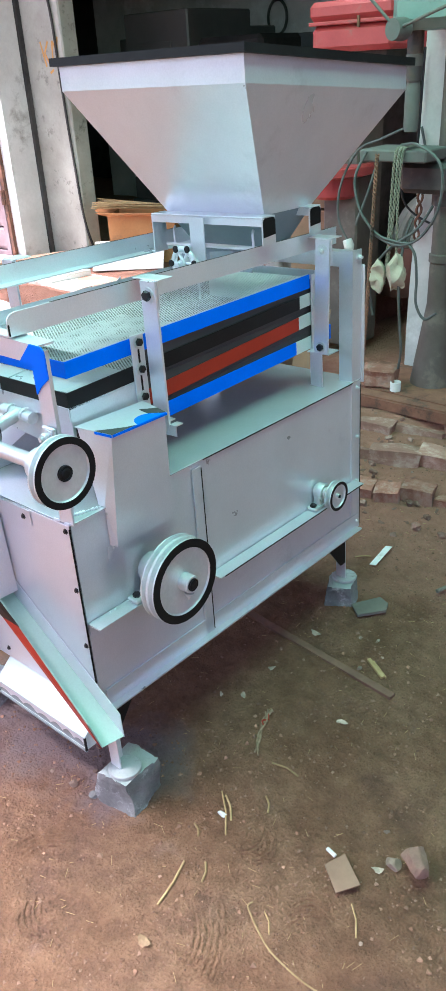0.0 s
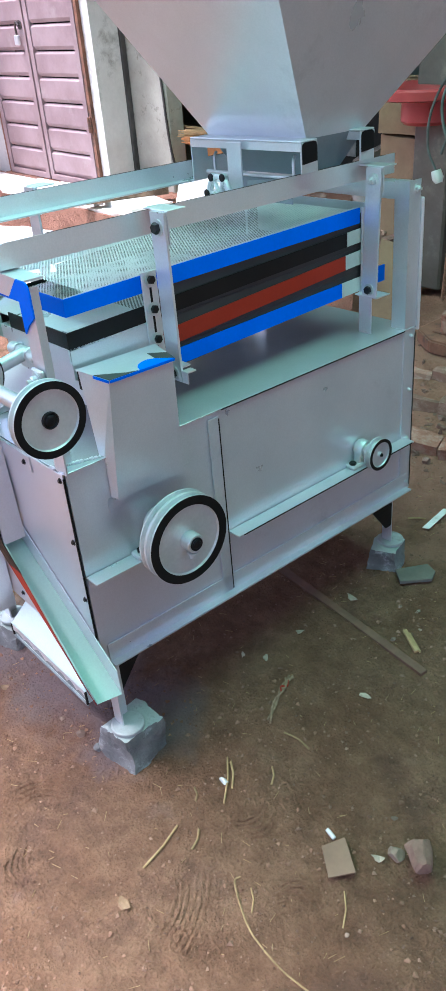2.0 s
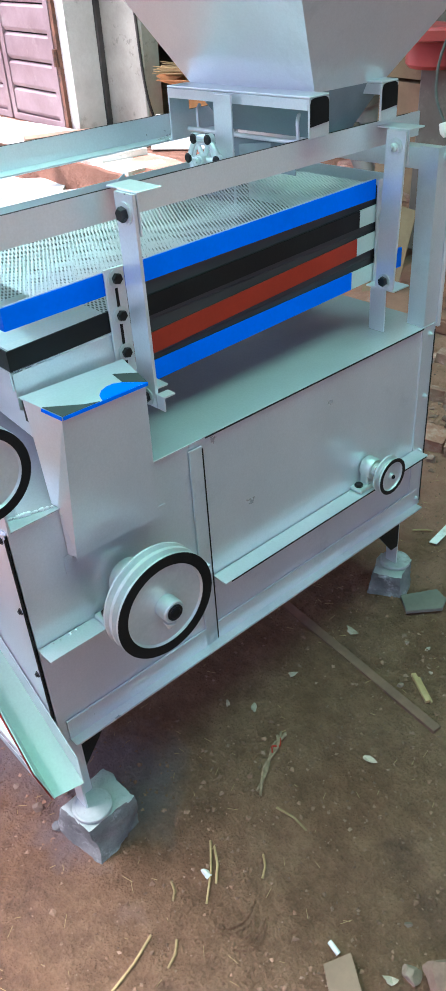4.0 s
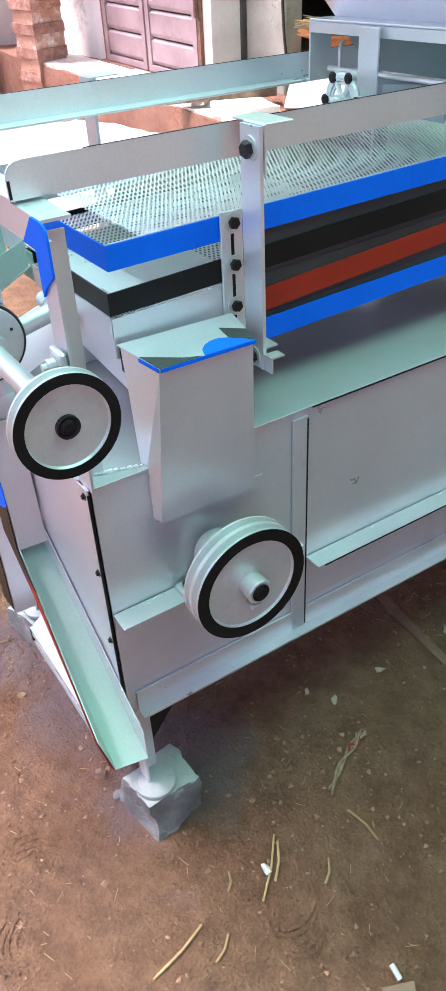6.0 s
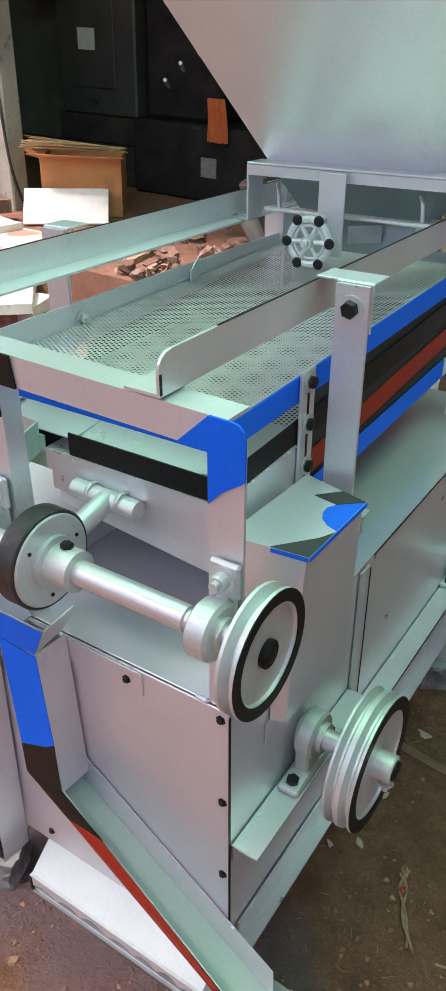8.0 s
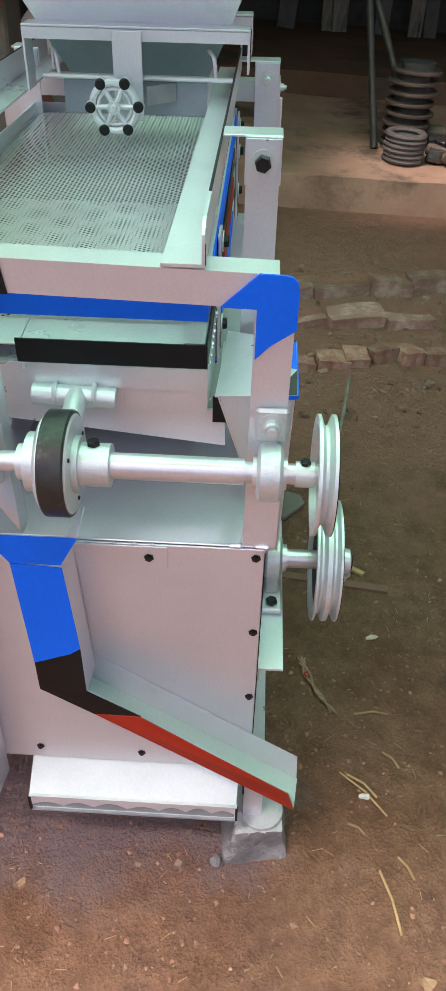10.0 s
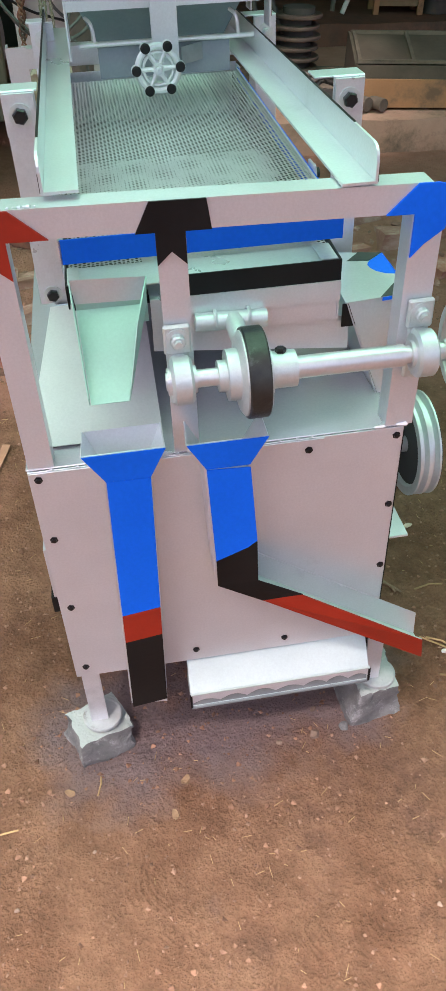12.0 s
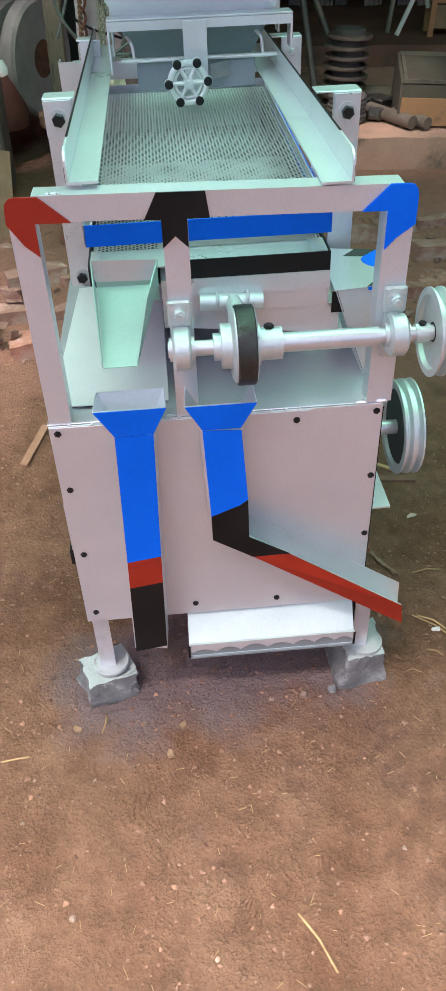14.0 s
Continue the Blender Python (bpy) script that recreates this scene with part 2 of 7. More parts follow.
# hexagonal bolts share one mesh; the head points along +z of its object
bm = bmesh.new()
turn_into(bm, [(0, 0), (0, 0.0095), (0.0015, 0.0095), (0.0015, 0.0062), (0.0055, 0.0062), (0.0065, 0.0052), (0.0065, 0)], (0, 0, 0), "z", 6)
BOLT_ME = mesh_of(bm, "bolt", BOLT)
bm = bmesh.new()
turn_into(bm, [(0, 0), (0, 0.014), (0.002, 0.014), (0.002, 0.009), (0.009, 0.009), (0.011, 0.0075), (0.011, 0.005), (0.017, 0.005), (0.017, 0)], (0, 0, 0), "z", 12)
NUT_ME = mesh_of(bm, "nut", CAST)
bm = bmesh.new()
turn_into(bm, [(0, 0.005), (0, 0.017), (0.0025, 0.017), (0.0025, 0.005)], (0, 0, 0), "z", 20)
WASHER_ME = mesh_of(bm, "washer", CAST)
bm = bmesh.new()
turn_into(bm, [(0, 0), (0, 0.0115), (0.007, 0.0115), (0.009, 0.0095), (0.009, 0)], (0, 0, 0), "z", 6)
BIG_BOLT_ME = mesh_of(bm, "bolt_head", BOLT)


def fixing(me, name, p, d, parent, s=1.0):
    ob = new(name, me)
    ob.parent = parent
    ob.matrix_local = Matrix.Translation(p) @ Vector(d).to_track_quat("Z", "Y").to_matrix().to_4x4() @ Matrix.Scale(s, 4)
    return ob


# body: sheet panels on an angle-iron frame
part("side_panel", boxes((-0.004, -0.001, 0.004, 0.365, WB + 0.004, WT - 0.004)), SILVER, machine)
part("side_panel", boxes((-0.004, -0.001, 0.3655, 1.06, WB + 0.004, WT - 0.004)), SILVER, machine)
part("far_side_panel", boxes((U0, U0 + 0.003, 0.004, V1, WB, WT - 0.004)), SILVER, machine)
part("rear_panel", boxes((U0 + 0.003, -0.004, V1 - 0.004, V1, WB, WT - 0.004)), SILVER, machine)
part("bottom_panel", boxes((U0 + 0.004, -0.006, 0.004, V1 - 0.006, WB, WB + 0.003)), SILVER, machine)
bm = bmesh.new()
box(bm, U0 - 0.002, 0.0045, 0.0, V1 + 0.003, WT - 0.003, WT, bevel=0.001)
top_plate = part("top_plate", bm, SHEEN, machine)
part("edge_line", boxes((0.0047, 0.0058, 0.40, 1.045, WT - 0.004, WT - 0.001)), BLACK, top_plate, "black painted sheet edge")
front_panel = part("front_panel", boxes((U0, 0.001, -0.004, -0.001, WB - 0.004, WT - 0.002), bevel=0.0008), SILVER, machine)
part("edge_line", boxes((0.0012, 0.0024, -0.0045, -0.0005, WB + 0.02, WT - 0.01)), BLACK, front_panel, "black painted sheet edge")
part("top_strip", boxes((U0 + 0.002, -0.128, -0.0075, -0.0045, 0.717, 0.754), bevel=0.0006), SILVER, front_panel)
for bx, bz in ((-0.010, 0.74), (-0.008, 0.596), (-0.008, 0.450), (-0.569, 0.615), (-0.567, 0.452), (-0.565, 0.286), (-0.355, 0.288), (-0.183, 0.285)):
    fixing(BOLT_ME, "bolt", (bx, -0.004, bz), -Y, front_panel, 0.72)
for bx, bz in ((-0.571, 0.742), (-0.153, 0.735)):
    fixing(BOLT_ME, "bolt", (bx, -0.0075, bz), -Y, front_panel, 0.72)

# side stiffeners
part("middle_upright", angle_bar((0.001, 0.361, WB), (0.001, 0.361, 0.741), X, Y, 0.004, 0.03), SILVER, machine)
part("edge_line", boxes((0.0052, 0.0062, 0.3896, 0.3922, WB + 0.01, 0.737)), BLACK, machine, "black painted panel edge")
bm = angle_bar((0.001, 0.02, WB + 0.002), (0.001, 1.075, WB + 0.002), X, Z, 0.024, 0.05, 0.004)
part("bottom_rail", bm, SILVER, machine)
part("front_ledge", angle_bar((0.001, 0.004, 0.508), (0.001, 0.359, 0.508), X, -Z, 0.040, 0.03), SILVER, machine)
rear_ledge = part("rear_ledge", angle_bar((0.001, 0.395, 0.437), (0.001, 1.058, 0.437), X, -Z, 0.038, 0.03), SILVER, machine)
part("edge_line", boxes((0.0392, 0.0402, 0.41, 1.05, 0.4335, 0.4365)), BLACK, rear_ledge, "black painted edge")
post = part("rear_corner_post", angle_bar((0.003, 1.046, WB), (0.003, 1.046, 1.128), -X, Y, 0.045, 0.045), SILVER, machine)
for bz in (0.29, 0.43, 0.58, 0.735):
    fixing(NUT_ME, "nut", (0.003, 1.072, bz), X, post, 0.55)
fixing(NUT_ME, "nut", (0.003, 1.075, 1.108), X, post, 0.8)
part("edge_line", boxes((0.0032, 0.0045, 1.0885, 1.0915, WB + 0.01, 0.74)), BLACK, post, "black painted edge")
part("rear_corner_post", angle_bar((U0 - 0.003, 1.046, WB), (U0 - 0.003, 1.046, 1.128), X, Y, 0.045, 0.045), SILVER, machine)
part("rear_crossbar", angle_bar((U0 + 0.03, 1.047, 1.124), (0.0, 1.047, 1.124), Y, -Z, 0.04, 0.04), SILVER, machine)
bm = bmesh.new()
box(bm, -0.008, 0.010, 1.0925, 1.102, 0.745, 1.085, bevel=0.003)
part("rear_cover_plate", bm, SILVER, machine)

# legs with round base plates
for lx, ly, lz in ((U0 + 0.006, 0.012, 0.0845), (-0.006, 0.006, 0.0880), (U0 + 0.006, 1.04, 0.082), (-0.044, 1.03, 0.084)):
    leg = part("leg", angle_bar((lx, ly, lz + 0.004), (lx, ly, WB), X, Y, 0.034, 0.034), SILVER, machine)
    part("base_plate", turned([(0, 0), (0, 0.039), (0.001, 0.040), (0.008, 0.040), (0.0095, 0.0385), (0.0095, 0.035), (0.0085, 0.034), (0.0085, 0)], (lx + (0.034 if -0.02 < lx else 0.022), ly + 0.014, lz - 0.004), "z", 32), FOOTPLATE, leg)
    gx = -0.579 if lx < -0.3 else -0.0062
    ix = 0.003 if lx < -0.3 else -0.003
    d = 1 if ly < 0.5 else -1
    part("gusset", extrude_poly(bmesh.new(), [(gx, ly + 0.004 * d, WB), (gx, ly + 0.115 * d, WB), (gx, ly + 0.03 * d, WB - 0.11), (gx, ly + 0.004 * d, WB - 0.11)], (ix, 0, 0)), BLACK, leg, "black triangular gusset")

# front portal of angle iron, with painted corners
FW = 0.0385
portal = part("front_portal", angle_bar((-0.029, 0, WT), (-0.0265, 0, 1.112), X, Y, FW + 0.005, 0.036), SILVER, machine)
part("upright", angle_bar((-0.545, 0, WT), (-0.5455, 0, 1.126), -X, Y, FW, 0.036), SILVER, portal)
part("upright", angle_bar((-0.3235, 0, WT), (-0.324, 0, 1.101), -X, Y, FW, 0.030), SILVER, portal)
bm = angle_bar((-0.545, -0.0005, 1.1445), (-0.003, -0.0005, 1.1315), Y, -Z, 0.040, FW, 0.004)
part("crossbar", bm, SILVER, portal)


def patch(name, pts, material, label):
    part(name, extrude_poly(bmesh.new(), [(x + 0.0115, -0.0036, z - 0.0055 - 0.0223 * (x + 0.5975)) for x, z in pts], (0, 0.0030, 0)), material, portal, label)


patch("paint_patch", [(-0.580, 1.1505), (-0.588, 1.149), (-0.594, 1.143), (-0.5965, 1.134), (-0.598, 1.112), (-0.577, 1.080), (-0.557, 1.062), (-0.557, 1.112), (-0.505, 1.112), (-0.548, 1.150)], REDP, "brick red painted corner")
patch("paint_patch", [(-0.379, 1.1505), (-0.308, 1.1505), (-0.3025, 1.1115), (-0.336, 1.1115), (-0.336, 1.068), (-0.355, 1.086), (-0.3745, 1.068), (-0.3745, 1.1115), (-0.399, 1.1115)], BLACK, "black painted joint")
patch("paint_patch", [(-0.035, 1.1505), (-0.008, 1.1505), (0.000, 1.149), (0.0055, 1.143), (0.0075, 1.134), (0.0075, 1.090), (-0.020, 1.070), (-0.0365, 1.052), (-0.0365, 1.1115), (-0.075, 1.1115)], BLUE, "blue painted corner")

# ---------- drive shaft across the front ----------
SV, SW = -0.036, 0.905
shaft = part("drive_shaft", rod(bmesh.new(), (-0.368, SV, SW), (0.060, SV, SW), 0.0125, 20), SHAFT, machine, smooth=True)
part("sleeve", rod(bmesh.new(), (-0.200, SV, SW), (-0.030, SV, SW), 0.0158, 24), SHAFT, shaft, smooth=True)


def shaft_bearing(u):
    b = part("shaft_bearing", boxes((u - 0.019, u + 0.019, -0.012, -0.003, SW + 0.026, SW + 0.070), (u - 0.015, u + 0.015, -0.010, -0.003, SW - 0.056, SW + 0.03), bevel=0.003), CAST, machine)
    part("ring", turned([(-0.015, 0.016), (-0.015, 0.029), (-0.011, 0.034), (0.011, 0.034), (0.015, 0.029), (0.015, 0.016)], (u, SV, SW), "x", 32), CAST, b, smooth=True)
    part("web", boxes((u - 0.010, u + 0.010, SV, -0.008, SW - 0.028, SW + 0.028), bevel=0.003), CAST, b)
    fixing(NUT_ME, "nut", (u, -0.012, SW + 0.050), -Y, b, 1.15)
    fixing(NUT_ME, "nut", (u + 0.002, -0.010, SW - 0.046), -Y, b, 0.7)
    part("inner_race", turned([(-0.02, 0.0126), (-0.02, 0.019), (0.02, 0.019), (0.02, 0.0126)], (u, SV, SW), "x", 24), SHAFT, b, smooth=True)


shaft_bearing(-0.346)
shaft_bearing(-0.001)
drum = part("eccentric_drum", turned([(-0.018, 0), (-0.018, 0.036), (-0.002, 0.036), (-0.002, 0.052), (0.003, 0.0595), (0.0352, 0.0595), (0.0372, 0.0575), (0.0372, 0.034), (0.044, 0.034), (0.044, 0)], (-0.266, SV, SW), "x", 48), CAST, machine, smooth=True)
part("strap_band", turned([(0.005, 0.0590), (0.005, 0.0622), (0.007, 0.0638), (0.033, 0.0638), (0.0350, 0.0622), (0.0350, 0.0590)], (-0.266, SV, SW), "x", 48), GUNK, drum, "worn black eccentric strap", smooth=True)
part("inner_collar", turned([(-0.030, 0.0126), (-0.030, 0.022), (-0.018, 0.022)], (-0.266, SV, SW), "x", 28), CAST, drum, smooth=True)
part("collar", turned([(0.040, 0.0126), (0.040, 0.026), (0.079, 0.026), (0.079, 0.0126)], (-0.266, SV, SW), "x", 32), CAST, drum, smooth=True)
fixing(BIG_BOLT_ME, "set_screw", (-0.207, SV + 0.004, SW + 0.0255), (0, 0.1, 1), drum, 0.7)
for a in (20, 140, 260):
    fixing(BOLT_ME, "bolt", (-0.2295, SV + 0.045 * math.cos(radians(a)), SW + 0.045 * math.sin(radians(a))), X, drum, 0.42)
link = part("connecting_rod", rod(bmesh.new(), (-0.248, SV + 0.055, SW + 0.004), (-0.252, 0.090, 0.922), 0.0145, 16), CAST, machine, smooth=True)
part("cross_tube", rod(bmesh.new(), (-0.309, 0.092, 0.922), (-0.201, 0.092, 0.919), 0.0138, 20), CAST, link, smooth=True)
for u in (-0.279, -0.228):
    part("weld_bead", turned([(-0.003, 0.0139), (0, 0.0155), (0.003, 0.0139)], (u, 0.092, 0.924), "x", 16), CAST, link, smooth=True)


def v_pulley(name, u, v, w, r, wide, grooves, hub, label, hub_out=0.0, hub_in=0.0, bore=0.62):
    """A cast V-belt pulley on an axle along x; its painted face looks to +x. u: the face."""
    prof = [(-wide + 0.008, 0.0), (-wide + 0.008, r * 0.80), (-wide, r * 0.84), (-wide, r)]
    gw = wide / grooves
    for k in range(grooves):
        s = -wide + k * gw
        prof += [(s + gw * 0.18, r), (s + gw * 0.42, r - gw * 0.62), (s + gw * 0.58, r - gw * 0.62), (s + gw * 0.82, r)]
    prof += [(0.0, r), (0.0, r * 0.985), (-0.0005, r * 0.80), (-0.004, r * 0.77), (-0.005, r * 0.3), (-0.005, 0)]
    p = part(name, turned(prof, (u, v, w), "x", 64), CAST, machine, label, smooth=True)
    part("painted_ring", turned([(0.0001, r * 0.80), (0.0012, r * 0.80), (0.0012, r * 0.995), (0.0001, r * 0.995)], (u, v, w), "x", 64), BLACK, p, "black painted rim ring", smooth=True)
    part("hub", turned([(-0.006, 0), (-0.006, hub), (hub_out - 0.002, hub), (hub_out, hub * 0.9), (hub_out, hub * 0.5)], (u, v, w), "x", 32), CAST, p, smooth=True)
    part("axle_end", turned([(hub_out - 0.012, 0), (hub_out - 0.012, hub * bore), (hub_out + 0.002, hub * bore), (hub_out + 0.003, hub * bore * 0.9), (hub_out + 0.0015, hub * bore * 0.72), (hub_out + 0.0035, hub * bore * 0.6), (hub_out + 0.0045, hub * bore * 0.3), (hub_out + 0.003, 0)], (u, v, w), "x", 24), BLACK, p, "black axle end", smooth=True)
    # dark disc puts the shade of the hollow back into colour
    if r > 0.09:
        part("back_shade", turned([(-wide + 0.0070, hub * 0.5), (-wide + 0.0070, r * 0.79), (-wide + 0.0076, r * 0.79), (-wide + 0.0076, hub * 0.5)], (u, v, w), "x", 48), DARKIN, p, "dark disc coloured for the pulley's shaded hollow")
    if hub_in:
        part("inner_hub", turned([(-wide - hub_in, 0), (-wide - hub_in, hub * 1.1), (-wide, hub * 1.1)], (u, v, w), "x", 32), CAST, p, smooth=True)
    return p


p1 = v_pulley("drive_pulley", 0.072, SV, SW, 0.0715, 0.021, 1, 0.014, "silver single-groove belt pulley with a black rim ring", -0.0015, 0.022, 1.15)
fixing(BIG_BOLT_ME, "set_screw", (0.040, SV, SW + 0.015), Z, p1, 0.55)
p2 = v_pulley("fan_pulley", 0.127, 0.190, 0.567, 0.100, 0.040, 2, 0.021, "large silver twin-groove belt pulley with a black rim ring", 0.022, 0.0, 0.72)
fixing(NUT_ME, "set_screw", (0.141, 0.183, 0.546), (0, -0.2, -1), p2, 0.8)
p3 = v_pulley("tail_pulley", 0.076, 0.868, 0.481, 0.044, 0.020, 1, 0.008, "small silver belt pulley with a black rim ring", 0.0015)


def pillow_block(u, v, base, axis_w, r):
    """A foot-mounted bearing on a ledge, its bore along x."""
    b = part("pillow_block", turned([(-0.014, r * 0.55), (-0.014, r * 0.9), (-0.010, r), (0.010, r), (0.014, r * 0.9), (0.014, r * 0.55)], (u, v, axis_w), "x", 32), CAST, machine, smooth=True)
    part("foot", boxes((u - 0.017, u + 0.017, v - r * 2.0, v + r * 2.0, base + 0.0005, base + 0.012), (u - 0.011, u + 0.011, v - r * 0.95, v + r * 0.95, base + 0.010, axis_w), bevel=0.003), CAST, b)
    for s in (-1.55, 1.55):
        fixing(BIG_BOLT_ME, "bolt", (u, v + s * r, base + 0.012), Z, b, 0.85)
    part("axle", rod(bmesh.new(), (u - 0.02, v, axis_w), (u + (0.09 if r > 0.035 else 0.05), v, axis_w), r * 0.42, 16), SHAFT, b, smooth=True)
    part("race", turned([(-0.019, r * 0.40), (-0.019, r * 0.62), (0.022, r * 0.62), (0.022, r * 0.40)], (u, v, axis_w), "x", 24), SHAFT, b, smooth=True)


pillow_block(0.022, 0.190, 0.508, 0.567, 0.037)
pillow_block(0.016, 0.866, 0.437, 0.481, 0.026)

# ---------- air box beside the sieves ----------
air = part("air_box", extrude_poly(bmesh.new(), [(0.029, 0.116, 0.918), (0.030, 0.268, 0.918), (0.024, 0.267, 0.662), (0.021, 0.098, 0.664)], (0.002, 0, 0)), SILVER, machine)
part("front_sheet", extrude_poly(bmesh.new(), [(-0.068, 0.108, 0.918), (0.029, 0.118, 0.918), (0.021, 0.100, 0.664), (0.0015, 0.095, 0.664), (0.0015, 0.095, WT + 0.001), (-0.012, 0.093, WT + 0.001)], (0, 0.002, 0)), SILVER, air)
part("back_sheet", extrude_poly(bmesh.new(), [(-0.068, 0.268, 0.918), (0.029, 0.268, 0.918), (0.022, 0.267, 0.662), (0.0015, 0.267, 0.662), (0.0015, 0.267, WT + 0.001), (-0.012, 0.267, WT + 0.001)], (0, -0.002, 0)), SILVER, air)
part("inner_sheet", extrude_poly(bmesh.new(), [(-0.069, 0.110, 0.918), (-0.069, 0.268, 0.918), (-0.013, 0.267, WT + 0.001), (-0.013, 0.093, WT + 0.001)], (-0.002, 0, 0)), SILVER, air)
part("bottom_sheet", extrude_poly(bmesh.new(), [(0.0, 0.095, 0.664), (0.022, 0.100, 0.664), (0.022, 0.267, 0.662), (0.0, 0.267, 0.662)], (0, 0, 0.002)), SILVER, air)
# black plate fills the gap beside the trough with its shade
part("painted_flange", plate([(-0.0770, 0.1105, 0.917), (-0.0665, 0.1105, 0.917), (-0.0535, 0.1105, 0.878), (-0.0770, 0.1105, 0.878)], 0.0015), BLACK, air, "black plate standing for the shaded gap")
LZ = 0.9195
lid = part("lid", plate([(-0.074, 0.105, LZ), (0.034, 0.116, LZ), (0.036, 0.270, LZ), (-0.066, 0.297, LZ)], 0.002), SILVER, air)
spot = [(0.0345, 0.186)] + [(0.018, 0.192), (0.006, 0.203), (0.000, 0.216), (-0.001, 0.230), (0.006, 0.243), (0.0145, 0.250), (0.0355, 0.269)]
part("paint_spot", plate([(x, y, LZ + 0.0025) for x, y in spot], 0.0008), BLUE, lid, "blue overspray spot")
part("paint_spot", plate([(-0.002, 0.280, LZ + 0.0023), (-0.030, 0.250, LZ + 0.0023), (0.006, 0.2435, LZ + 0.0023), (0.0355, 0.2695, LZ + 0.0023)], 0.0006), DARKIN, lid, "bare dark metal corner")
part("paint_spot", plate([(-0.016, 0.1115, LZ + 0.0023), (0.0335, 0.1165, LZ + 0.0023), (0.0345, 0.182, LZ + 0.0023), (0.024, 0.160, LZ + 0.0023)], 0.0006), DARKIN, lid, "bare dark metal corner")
part("blue_edge", plates([(0.0345, 0.1162, LZ - 0.003), (0.0365, 0.270, LZ - 0.003), (0.0365, 0.270, LZ + 0.0025), (0.0345, 0.1162, LZ + 0.0025)], [(-0.014, 0.1095, LZ - 0.003), (0.034, 0.1145, LZ - 0.003), (0.034, 0.1145, LZ + 0.0025), (-0.014, 0.1095, LZ + 0.0025)], thick=0.001), BLUE, lid)
bm = bmesh.new()
rs = random.Random(5)
for k in range(26):
    t = k / 25
    c = Vector((0.0025, 0.095 + 0.175 * t, 0.655 + 0.004 * rs.random())) if k % 2 else Vector((0.003, 0.098 + 0.02 * rs.random(), 0.66 + 0.085 * t))
    turn_into(bm, [(-0.004, 0), (-0.002, 0.003 + 0.003 * rs.random()), (0.002, 0.003), (0.0045, 0)], c, (0.3, 1, 0.1), 6)
part("weld_bead", bm, CAST, air, "rough weld bead", smooth=True)

part("patch_plate", boxes((0.0002, 0.0016, 0.085, 0.300, 0.628, 0.662)), SILVER, air, "thin welded patch plate")
# ---------- sieve box ----------
SU0, SU1 = -0.490, -0.084
sieve = part("sieve_box", bmesh.new(), SILVER, machine)


def slope(v, a, b, v0=0.1, v1=0.96):
    return a + (b - a) * (v - v0) / (v1 - v0)


def tray(name, v0, v1, lo, hi, material, front_u0=SU0, label="", silver_end=True):
    """A shallow sieve tray: side, front and rear bands and a floor. lo, hi: heights at the two ends."""
    (la, lb), (ha, hb) = lo, hi
    L0, L1, H0, H1 = slope(v0, la, lb), slope(v1, la, lb), slope(v0, ha, hb), slope(v1, ha, hb)
    t = part(name, extrude_poly(bmesh.new(), [(SU1 - 0.0025, v0, L0), (SU1 - 0.0025, v1, L1), (SU1 - 0.0025, v1, H1), (SU1 - 0.0025, v0, H0)], (0.0025, 0, 0)), material, sieve, label)
    part("far_band", extrude_poly(bmesh.new(), [(SU0, v0, L0), (SU0, v1, L1), (SU0, v1, H1), (SU0, v0, H0)], (0.0025, 0, 0)), SILVER if name == "upper_tray" else material, t)
    part("front_band", extrude_poly(bmesh.new(), [(front_u0, v0, L0), (SU1 - 0.0026, v0, L0), (SU1 - 0.0026, v0, H0), (front_u0, v0, H0)], (0, 0.0025, 0)), material, t)
    if silver_end:
        E0, E1 = slope(v1, la, lb), slope(0.99, la, lb)
        T0, T1 = slope(v1, ha, hb), slope(0.99, ha, hb)
        bm = bmesh.new()
        extrude_poly(bm, [(SU1 - 0.0025, v1 + 0.0003, E0), (SU1 - 0.0025, 0.992, E1), (SU1 - 0.0025, 0.992, T1), (SU1 - 0.0025, v1 + 0.0003, T0)], (0.0025, 0, 0))
        part("bare_end", bm, SILVER_PALE, t, "bare silver end of the band")
    return t


blue_top = tray("upper_tray", 0.112, 0.965, (1.022, 1.038), (1.057, 1.075), BLUE, label="blue painted tray band", silver_end=False)
tray("second_tray", 0.106, 0.918, (0.957, 0.991), (0.992, 1.025), BLACK, -0.328, "black painted tray band")
tray("third_tray", 0.33, 0.912, (0.883, 0.936), (0.921, 0.971), REDP, label="brick red painted tray band")
tray("lowest_tray", 0.33, 0.898, (0.841, 0.868), (0.878, 0.904), BLUE, label="blue painted lowest tray band")
part("inner_lip", extrude_poly(bmesh.new(), [(SU1 - 0.0058, 0.118, 1.045), (SU1 - 0.0058, 0.962, 1.062), (SU1 - 0.0058, 0.962, 1.0765), (SU1 - 0.0058, 0.118, 1.0585)], (0.003, 0, 0)), SILVER, blue_top, "bare silver inner lip")
# dark floors and walls colour in the shade between the trays
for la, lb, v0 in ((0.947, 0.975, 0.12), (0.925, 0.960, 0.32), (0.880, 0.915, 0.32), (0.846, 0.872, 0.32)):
    part("tray_floor", extrude_poly(bmesh.new(), [(SU0 + 0.004, v0, slope(v0, la, lb)), (SU1 - 0.006, v0, slope(v0, la, lb)), (SU1 - 0.006, 0.99, slope(0.99, la, lb)), (SU0 + 0.004, 0.99, slope(0.99, la, lb))], (0, 0, 0.002)), DARKIN, sieve, "tray floor coloured dark for the shade inside")
